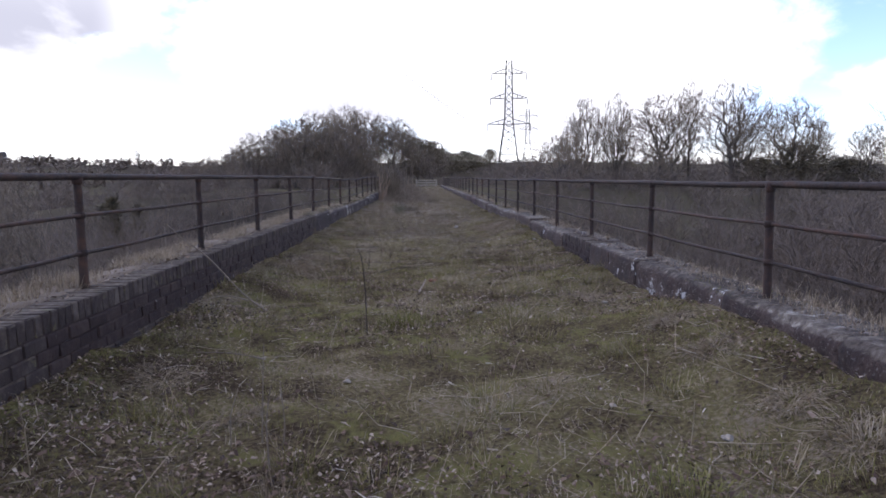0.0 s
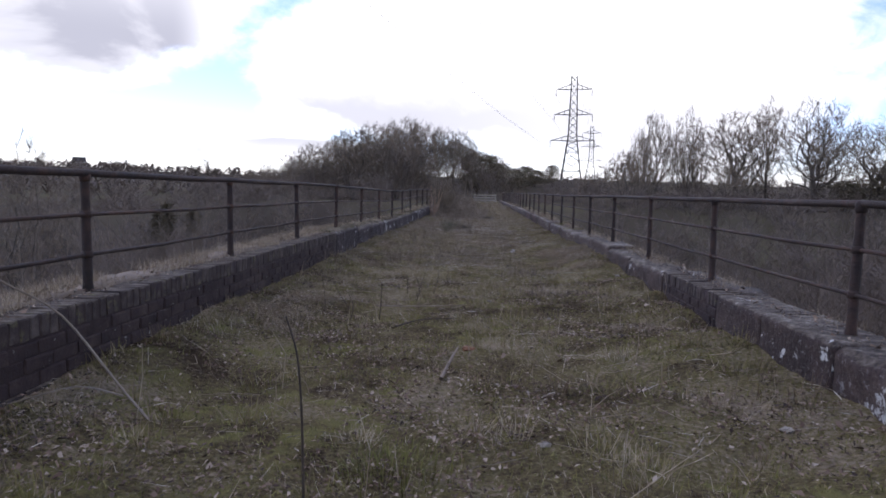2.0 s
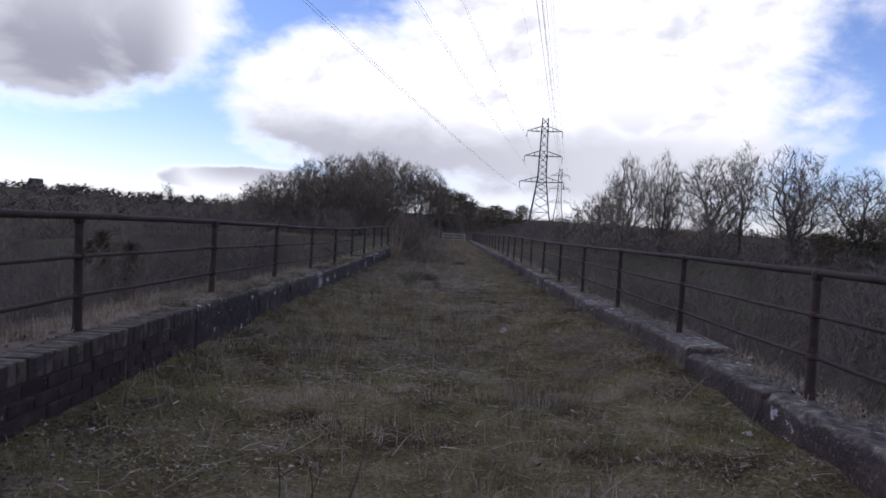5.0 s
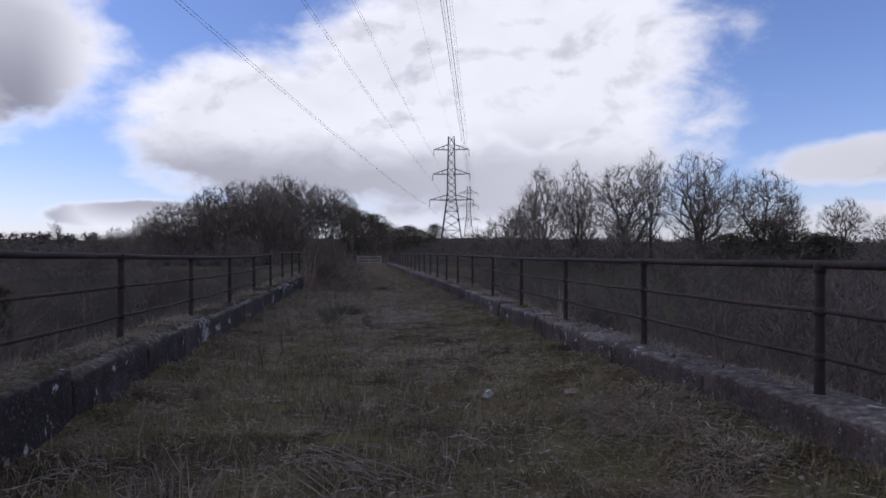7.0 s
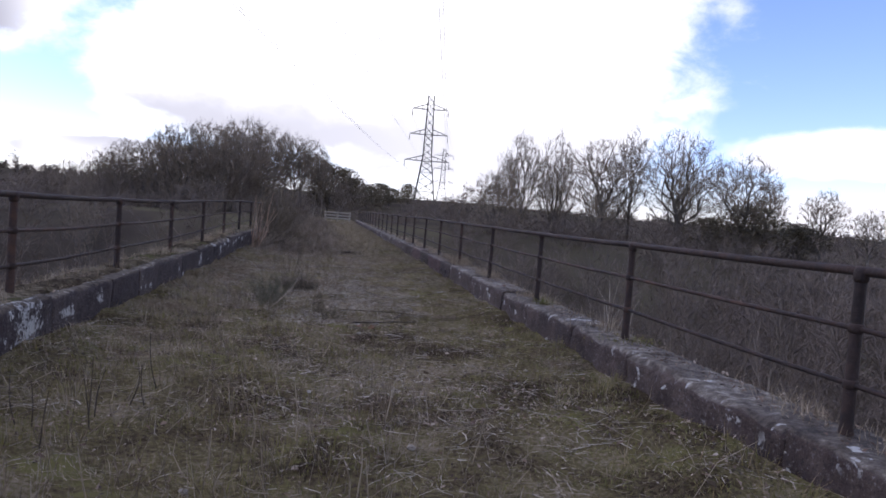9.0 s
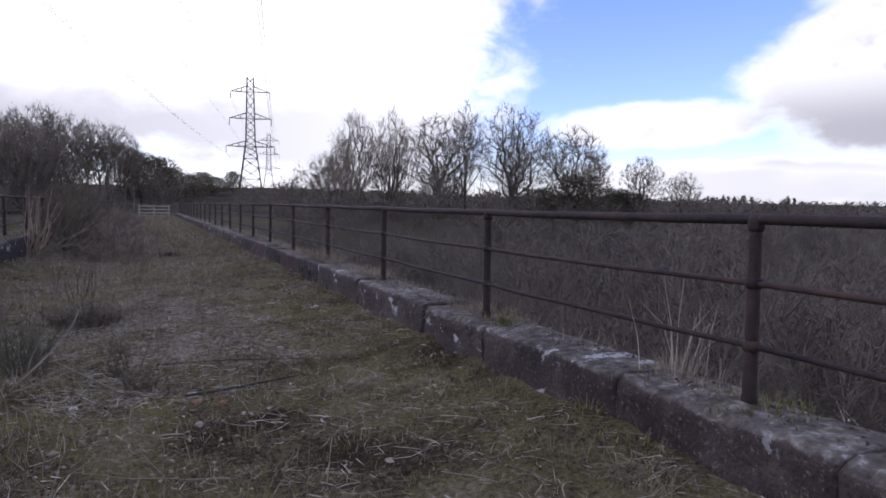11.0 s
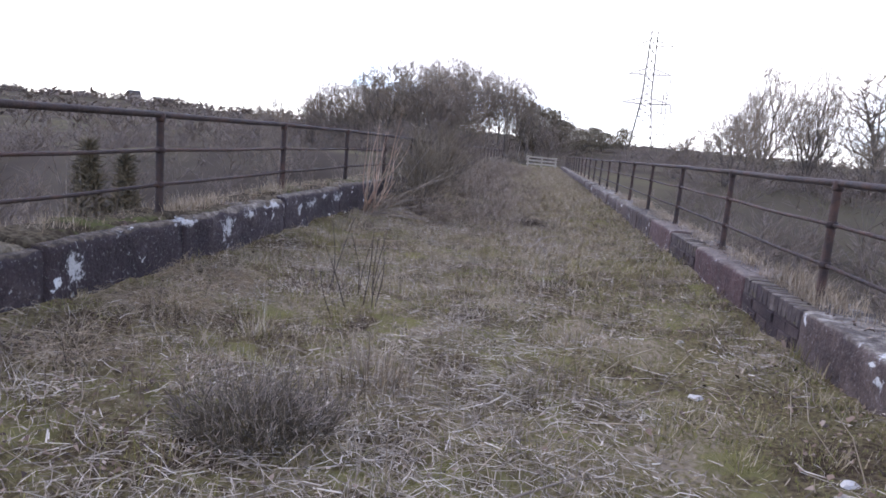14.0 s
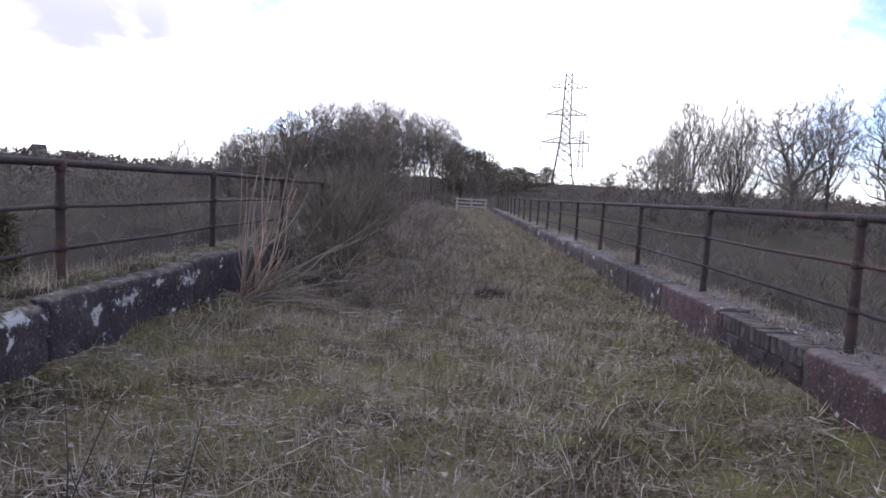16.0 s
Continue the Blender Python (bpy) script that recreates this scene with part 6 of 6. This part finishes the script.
def brambles():
    """Long arching dead stems sprawled over the weeds beyond the stalks."""
    r = np.random.default_rng(96)
    rows = []
    for _ in range(520):
        x, y = float(r.uniform(-2.0, 0.35)), float(27.6 + 12 * r.random() ** 1.6)
        p = np.array([x, y, float(deck_z(x, y))])
        a, l, up = r.uniform(0, 6.28), r.uniform(0.35, 1.1), r.uniform(0.3, 1.35)
        w = float(r.uniform(0.0022, 0.0042))
        for k in range(5):
            d = np.array([math.cos(a) * math.cos(up), math.sin(a) * math.cos(up), math.sin(up)])
            q = p + d * l / 5
            q[0] = min(max(q[0], IN_L + 0.03), IN_R - 0.03)
            q[2] = max(q[2], float(deck_z(q[0], q[1])) + 0.01)
            rows.append((*p, *q, w * (1 - 0.14 * k), w * (0.86 - 0.14 * k)))
            up, a, p = up - r.uniform(0.15, 0.5), a + r.normal(0, 0.2), q
    v, f = tubes(rows, 3)
    tagged(new("brambles", mesh("brambles", v, f, M_WEED)), "sprawling grey-brown dead stems over the weed mound", "dead plant", "", "stuff")


brambles()


def broom(label, x, y, height, count, seed, mat=None, wide=0.5):
    r = np.random.default_rng(seed)
    z0 = float(deck_z(x, y))
    b = thing("broom_bush", label, "bush", at=pose(x, y, z0))
    stems, shoots = [], []
    for _ in range(count):
        a, l = r.uniform(0, 6.28), height * r.uniform(0.55, 1.0)
        p = np.array([r.normal(0, 0.05), r.normal(0, 0.05), -0.03])
        d = np.array([math.cos(a) * wide * (0.2 + 1.2 * r.random()), math.sin(a) * wide * (0.2 + 1.2 * r.random()), 1.0])
        d /= np.linalg.norm(d)
        n = 5
        for k in range(n):
            d = d + r.normal(0, 0.09, 3)
            d /= np.linalg.norm(d)
            q = p + d * l / n
            rr = 0.006 * height * (1 - k / n) + 0.002
            stems.append((*p, *q, rr, rr * 0.8))
            for _ in range(9):
                e = d + r.normal(0, 0.55, 3)
                e /= np.linalg.norm(e)
                o = p + (q - p) * r.random()
                shoots.append((*o, *(o + e * height * r.uniform(0.08, 0.20)), 0.0024 if height > 0.6 else 0.0015, 0.0010))
            p = q
    v, f = tubes(stems, 3)
    part("stem_tangle", mesh("stem_tangle", v, f, mat or M_BROOM), b, kind="stuff")
    v, f = ribbons(shoots, r)
    part("foliage", mesh("foliage", v, f, mat or M_BROOM), b, kind="stuff")


broom("dense green broom bush standing by the parapet", -1.65, 30.4, 1.45, 90, 501, None, 0.8)
broom("dense green-brown broom bush overhanging the railing", -1.85, 32.6, 1.6, 70, 502, None, 0.8)
broom("brownish broom bush standing behind the dead stalks", -1.5, 29.0, 1.2, 60, 504, M_BROOM, 0.8)
broom("tall brown broom bush by the parapet", -1.7, 35.0, 1.7, 60, 505, M_SCRUB, 0.8)
broom("low feathery grey-green broom seedling in the turf", -0.80, 18.30, 0.52, 38, 503, M_FEATHER, 0.45)
_r = np.random.default_rng(88)
MORE = [(-0.9, 27.9, 0.42), (-0.3, 28.2, 0.4), (0.1, 28.7, 0.55), (-0.6, 28.8, 0.5), (0.25, 29.7, 0.6), (-1.3, 28.7, 0.6), (-0.1, 30.3, 0.65)] + [(float(_r.uniform(-2.0, 0.55)), 28.6 + 1.25 * i, float(_r.uniform(0.55, 1.0))) for i in range(20)]
for i, (x, y, h) in enumerate(MORE + [(-1.0, 36.5, 1.0), (-1.6, 42.0, 1.2), (-0.55, 29.6, 0.55), (-0.95, 31.2, 0.75), (-0.15, 31.4, 0.5), (-0.6, 33.2, 0.8), (-1.2, 34.8, 0.95), (0.1, 34.4, 0.55), (-0.3, 37.4, 0.7),
                              (-1.5, 38.8, 1.0), (0.15, 40.2, 0.6), (-0.7, 41.2, 0.8), (-1.1, 45.0, 0.9), (0.0, 46.0, 0.7), (-1.5, 49.0, 1.0), (-0.5, 51.0, 0.7), (-1.0, 28.4, 0.45)]):
    broom("tangled grey-brown dead bush in the weeds", x, y, h * (0.55 if x > -0.5 else 1.05), 16 if x > -0.5 else 26, 510 + i, M_WEED, 1.5)


def tussock(label, x, y, height, count, seed, mat, spread, z=None):
    r = np.random.default_rng(seed)
    z0 = float(deck_z(x, y)) if z is None else z
    p = np.stack([r.normal(0, spread * 0.4, count), r.normal(0, spread * 0.4, count), np.full(count, -0.01)], 1)
    yaw = np.arctan2(p[:, 1], p[:, 0]) + r.normal(0, 0.6, count)
    v, f = blades(p, yaw, r.uniform(0.5, 1.0, count) * height, r.uniform(0.003, 0.007, count), r.uniform(0.1, 1.1, count))
    t = thing("tussock", label, "dead plant", "weeds in the turf", at=pose(x, y, z0))
    part("foliage", mesh("foliage", v, f, mat), t, kind="stuff")




def heath(label, x, y, height, wide, count, seed):
    """A dense low dome of dark upright twigs with bleached ends."""
    r = np.random.default_rng(seed)
    h = thing("heath_tussock", label, "dead plant", "weeds in the turf", at=pose(x, y, float(deck_z(x, y))))
    dark, pale = [], []
    for _ in range(count):
        a, u = r.uniform(0, 6.28), math.sqrt(r.random())
        p = np.array([math.cos(a) * u * wide * 0.36, math.sin(a) * u * wide * 0.30, -0.02])
        d = np.array([math.cos(a) * u * 0.7, math.sin(a) * u * 0.7, 1.0]) + r.normal(0, 0.22, 3)
        l = height * (1.0 - 0.4 * u * u) * r.uniform(0.45, 1.1)
        for k in range(4):
            q = p + d / np.linalg.norm(d) * l / 4
            (dark if k < 2 or r.random() < 0.5 else pale).append((*p, *q, 0.0034 - 0.0006 * k, 0.0028 - 0.0006 * k))
            for _ in range(2):
                e = d + r.normal(0, 0.6, 3)
                (dark if r.random() < 0.95 - 0.16 * k else pale).append((*q, *(q + e / np.linalg.norm(e) * height * r.uniform(0.08, 0.2)), 0.0019, 0.0010))
            d, p = d + r.normal(0, 0.25, 3), q
    v, f = tubes(dark, 3)
    part("stem_tangle", mesh("stem_tangle", v, f, M_HEATH), h, kind="stuff")
    v, f = tubes(pale, 3)
    part("foliage", mesh("foliage", v, f, M_TIPS), h, "bleached twig ends", kind="stuff")


heath("dark dead heath tussock with bleached tips in the turf", -0.56, 20.15, 0.30, 0.74, 330, 601)
broom("small dark green-brown twiggy seedling in the turf", -0.22, 18.1, 0.38, 8, 611, M_BROOM, 0.35)
broom("small dark twiggy seedling in the turf", -0.03, 17.68, 0.28, 14, 612, M_BROOM, 0.6)
tussock("pale bent dead grass tussock in the turf", -0.30, 20.9, 0.26, 220, 602, M_STRAW, 0.4)
tussock("dark dead weed clump in the trodden turf", 0.81, 8.39, 0.20, 320, 603, M_WEED, 0.55)
tussock("dark dead weed clump in the turf", 0.9, 6.25, 0.16, 260, 604, M_WEED, 0.45)
tussock("green grass tussock in the turf", -0.25, 1.15, 0.14, 300, 605, M_MOSS, 0.35)
tussock("green grass tussock in the turf", 1.0, -2.2, 0.12, 300, 606, M_MOSS, 0.35)
tussock("dark brown earthy clod with dead grass", 0.45, 29.0, 0.16, 600, 607, M_DARKSTICK, 0.36)
tussock("grey-brown dead weed clump", -1.2, 9.5, 0.34, 200, 608, M_WEED, 0.5)
tussock("grey-brown dead weed clump", -0.35, 11.6, 0.32, 240, 609, M_WEED, 0.6)


def stem_clump(label, x, y, height, count, seed, mat, wide=0.18):
    r = np.random.default_rng(seed)
    c = thing("weed_stems", label, "dead plant", "standing dead stems", at=pose(x, y, float(deck_z(x, y))))
    for _ in range(count):
        foot = np.array([r.normal(0, wide), r.normal(0, wide), -0.01])
        tip = foot + np.array([r.normal(0, 0.22), r.normal(0, 0.22), 1.0]) * height * r.uniform(0.5, 1.0)
        mid = (foot + tip) / 2 + r.normal(0, 0.02, 3)
        part("stem", stalk([foot, mid, tip], 0.0042, 0.0018, mat, "stem", 4), c)


stem_clump("standing dead dark brown weed stems in the turf", -0.86, 22.5, 0.62, 11, 701, M_DARKSTICK, 0.24)
stem_clump("standing dead brown weed stems in the turf", -1.0, 18.5, 0.42, 7, 702, M_PALE, 0.2)
stem_clump("standing dead weed stems in the turf", -1.5, 13.6, 0.42, 9, 703, M_DARKSTICK, 0.3)
stem_clump("standing pale dead grass stems in the turf", 0.1, 12.9, 0.36, 12, 704, M_STRAW, 0.4)
stem_clump("pale thin dead stems in the turf", -0.85, -1.6, 0.5, 4, 706, M_PALE, 0.12)
stem_clump("thin dead stems in the turf", -0.55, 6.1, 0.42, 5, 707, M_DARKSTICK, 0.15)
stem_clump("thin dead stems in the turf", -1.25, 4.6, 0.40, 4, 708, M_DARKSTICK, 0.15)
stem_clump("thin dead stems in the turf", 0.2, 24.0, 0.34, 5, 709, M_WEED, 0.3)
stem_clump("thin dead stems in the turf", 1.55, 23.6, 0.36, 4, 710, M_PALE, 0.15)


def stick(label, points, r0, mat=None):
    pts = [(x, y, z + float(deck_z(x, y))) for x, y, z in points]
    o = Vector(pts[0])
    me = stalk([tuple(Vector(p) - o) for p in pts], r0, r0 * 0.5, mat or M_WEED, "stick", 6)
    tagged(new("stick", me), label, "stick", "fallen sticks").matrix_world = Matrix.Translation(o)


stick("long pale fallen branch leaning over the parapet", [(-1.50, 1.5, 0.02), (-1.75, 1.68, 0.12), (-2.10, 1.75, 0.40), (-2.25, 1.50, 0.58), (-2.3, 1.30, 0.73)], 0.008, M_PALE)
stick("thin pale fallen branch in the grass", [(-1.70, 1.62, 0.10), (-1.92, 1.6, 0.11), (-2.13, 1.35, 0.03)], 0.006, M_PALE)
stick("dark fallen stick in the grass", [(-0.1, 2.51, 0.03), (-0.07, 2.9, 0.05), (-0.02, 3.25, 0.04)], 0.014)
stick("long dark fallen stick across the turf", [(0.20, 17.28, 0.03), (0.45, 17.33, 0.04), (0.68, 17.40, 0.06), (0.95, 17.57, 0.05)], 0.010, M_DARKSTICK)
stick("thin dark fallen stick across the turf", [(0.66, 17.62, 0.03), (0.82, 17.9, 0.05), (0.92, 18.38, 0.04)], 0.007, M_DARKSTICK)
stick("thin dark fallen stick across the turf", [(0.05, 18.2, 0.03), (0.60, 18.15, 0.05), (1.15, 17.96, 0.04)], 0.006, M_DARKSTICK)
stick("bent pale stick arching out of the grass", [(0.42, 26.2, 0.02), (0.55, 26.6, 0.13), (0.75, 26.9, 0.17), (0.98, 26.9, 0.10)], 0.009, M_PALE)
stick("pale stick lying in the grass", [(0.5, 26.8, 0.03), (0.8, 27.1, 0.06), (1.1, 27.2, 0.03)], 0.007, M_PALE)
stick("bleached forked stick lying in the turf", [(-0.16, 17.61, 0.03), (-0.35, 17.85, 0.07), (-0.61, 18.17, 0.12)], 0.008, M_PALE)
stick("pale bare branch rising through the seedling", [(-0.80, 17.75, 0.03), (-0.66, 17.98, 0.16), (-0.52, 18.35, 0.30), (-0.47, 18.52, 0.42)], 0.007, M_WEED)
stick("pale forked twig rising through the seedling", [(-0.76, 18.02, 0.01), (-0.71, 18.08, 0.20), (-0.62, 18.14, 0.40)], 0.0045, M_PALE)
stick("pale forked twig rising through the seedling", [(-0.76, 18.02, 0.02), (-0.79, 18.06, 0.14), (-0.80, 18.12, 0.26)], 0.004, M_PALE)
stick("pale bare branch lying against the seedling", [(-0.78, 17.72, 0.03), (-0.58, 17.86, 0.10), (-0.40, 18.02, 0.13), (-0.30, 18.08, 0.17)], 0.006, M_WEED)
stick("thin bent pale stick lying in the turf", [(-0.60, 18.05, 0.10), (-0.42, 17.78, 0.09), (-0.30, 17.62, 0.06), (-0.10, 17.48, 0.04)], 0.0045, M_PALE)
stick("bleached stick lying in the turf", [(0.25, 19.7, 0.04), (0.5, 19.9, 0.07), (0.72, 20.2, 0.04)], 0.008, M_PALE)
stick("thin pale branch lying in the grass", [(-1.15, -0.1, 0.03), (-1.35, -0.12, 0.05), (-1.65, -0.04, 0.04)], 0.006, M_PALE)
stick("dark fallen stick in the grass", [(-0.6, 3.9, 0.02), (-0.4, 4.19, 0.05), (-0.1, 4.6, 0.03)], 0.008, M_DARKSTICK)
stick("grey stick lying in the turf", [(-0.9, 5.0, 0.03), (-0.4, 5.2, 0.05), (0.0, 5.35, 0.03)], 0.007)
stick("dark reddish sapling stem standing in the turf", [(-0.52, 0.75, -0.02), (-0.53, 0.76, 0.35), (-0.55, 0.77, 0.60), (-0.60, 0.78, 0.74)], 0.006, M_DARKSTICK)
_r = np.random.default_rng(77)
for i in range(18):
    a, l = _r.uniform(-1.2, -0.5), _r.uniform(0.3, 0.8)
    x, y = -0.62 + _r.normal(0, 0.14), 10.4 + _r.normal(0, 0.16)
    stick("bleached stick of a loose bundle in the grass", [(x, y, 0.03), (x + l * 0.5 * math.cos(a), y + l * 0.5 * math.sin(a), 0.07), (x + l * math.cos(a), y + l * math.sin(a), 0.04)], 0.005, M_PALE)


def stone(label, x, y, size, seed, mat=None, flat=0.55):
    r = np.random.default_rng(seed)
    bm = bmesh.new()
    bmesh.ops.create_icosphere(bm, subdivisions=2, radius=1.0)
    k = r.normal(0, 1, (4, 3))
    for v in bm.verts:
        c = np.array(v.co)
        v.co = Vector(c * (1 + 0.22 * sum(math.sin(3 * float(c @ q)) for q in k) / 2)) * size * 0.5
        v.co.x *= 1.25
        v.co.z *= flat
    for e in (Vector((0.7, 0.2, 0.68)), Vector((-0.6, 0.5, 0.6))):
        bmesh.ops.bisect_plane(bm, geom=list(bm.verts) + list(bm.edges) + list(bm.faces), plane_co=e.normalized() * size * 0.33, plane_no=e, clear_outer=True)
        bmesh.ops.holes_fill(bm, edges=[q for q in bm.edges if q.is_boundary])
    tagged(new("stone", from_bm("stone", bm, mat or M_STONE)), label, "stone", "loose stones").matrix_world = pose(x, y, float(deck_z(x, y)) + size * flat * 0.30, 0, 0, r.uniform(0, 360))


for i, (x, y, s) in enumerate(((0.25, 5.87, 0.085), (1.97, 7.39, 0.09), (1.92, 3.95, 0.08), (1.72, 1.75, 0.085), (0.25, 16.75, 0.07), (0.46, 17.45, 0.11), (-0.70, 12.75, 0.055),
                              (0.38, 13.25, 0.07), (0.47, 1.5, 0.07), (1.12, 19.1, 0.06), (1.64, 20.15, 0.06), (1.35, -1.7, 0.07), (0.95, -1.2, 0.05), (-0.55, -0.5, 0.06), (1.55, 15.0, 0.05), (1.5, 22.3, 0.06),
                              (0.82, 4.87, 0.06), (0.6, 9.9, 0.05), (-0.2, 14.4, 0.05))):
    stone("small pale loose stone lying in the grass", x, y, s * 0.75, 800 + i)
stone("crumpled pale litter standing in the grass", 0.80, 12.1, 0.085, 840, M_SHEET, 1.2)
stone("crumpled white paper litter in the turf", -0.41, 17.35, 0.05, 858, M_SHEET, 0.6)
stone("pale brown flat stone in the trodden turf", 1.45, 11.8, 0.12, 841, M_LEAF, 0.4)
tussock("small green fern growing in a parapet gap", 2.40, 17.2, 0.14, 160, 610, M_MOSS, 0.14, TOP_R - 0.05)


tussock("tall pale dry grass stalks on the parapet top", 2.47, 15.5, 0.62, 26, 615, M_BLEACH, 0.16, TOP_R - 0.04)
tussock("short dry grass at the foot of taller stalks", 2.44, 15.5, 0.16, 130, 616, M_HUMMOCK, 0.25, TOP_R - 0.04)
tussock("dark green moss cushion on the parapet top", 2.42, 14.95, 0.05, 500, 617, M_MOSS, 0.26, TOP_R - 0.03)


def wall_tuft(side, y, height, seed):
    r = np.random.default_rng(seed)
    n, wide = int(90 + 900 * height), 0.10 + 0.65 * height
    inner, top = (IN_L, TOP_L) if side < 0 else (IN_R, TOP_R)
    p = np.stack([r.normal(0, wide * 0.35, n).clip(-0.13, 0.13), r.normal(0, wide * 0.8, n), np.full(n, -0.03)], 1)
    v, f = blades(p, r.uniform(0, 6.28, n), r.uniform(0.4, 1.0, n) * height, r.uniform(0.003, 0.006, n), r.uniform(0.05, 1.1, n), 0.5)
    t = thing("grass_tuft", "pale dry grass tuft growing on the parapet top", "grass", "tufts on the parapets", at=pose(inner + side * 0.27, y, top - 0.01 + float(settle(y, side))))
    part("foliage", mesh("foliage", v, f, M_HUMMOCK), t, kind="stuff")


for i, (side, y, h) in enumerate(((-1, 11.9, 0.16), (-1, 13.9, 0.10), (-1, 16.2, 0.12), (-1, 17.6, 0.14), (-1, 19.75, 0.24), (-1, 21.45, 0.20), (-1, 22.85, 0.18), (-1, 23.2, 0.20), (-1, 24.85, 0.24), (-1, 24.4, 0.14), (-1, 25.6, 0.17), (-1, 26.3, 0.14), (-1, 6.2, 0.12), (-1, 7.9, 0.13),
                                  (1, 10.3, 0.16), (1, 15.1, 0.10), (1, 20.3, 0.20), (1, 20.55, 0.15), (1, 22.4, 0.26), (1, 22.75, 0.22), (1, 23.15, 0.26), (1, 30.5, 0.28), (1, 30.9, 0.22), (1, 33.0, 0.2), (1, 17.9, 0.12), (1, 24.2, 0.18), (1, 26.0, 0.12), (1, 28.3, 0.17), (1, 28.9, 0.14))):
    wall_tuft(side, y, h, 900 + i)
M_CLAY = material("broken_clay_tile", [(0.2, (0.20, 0.10, 0.06)), (0.5, (0.33, 0.18, 0.115)), (0.8, (0.46, 0.29, 0.20))], 14, 0.85, 0.4, 3.0, 0.2)
stone("scrap of white paper litter in the turf", 1.02, 18.6, 0.05, 855, M_SHEET, 0.6)
stone("crumpled pale paper litter in the moss", 1.40, 21.35, 0.075, 856, M_SHEET, 0.3)
stone("pale fallen leaf scrap in the moss", 1.71, 20.27, 0.06, 857, M_SHEET, 0.5)
stone("crumpled white paper litter in the turf", 0.25, 17.42, 0.085, 850, M_SHEET, 0.34)
stone("small orange-brown clay fragment in the turf", 0.27, 17.22, 0.07, 851, M_CLAY, 0.35)
stone("small orange-brown clay fragment in the turf", 0.41, 17.12, 0.07, 852, M_CLAY, 0.45)
stone("small orange-brown clay fragment in the turf", 0.42, 17.28, 0.05, 853, M_CLAY, 0.35)
stone("small rusty clay fragment lying by a stick", 0.05, 3.35, 0.09, 854, M_CLAY, 0.4)
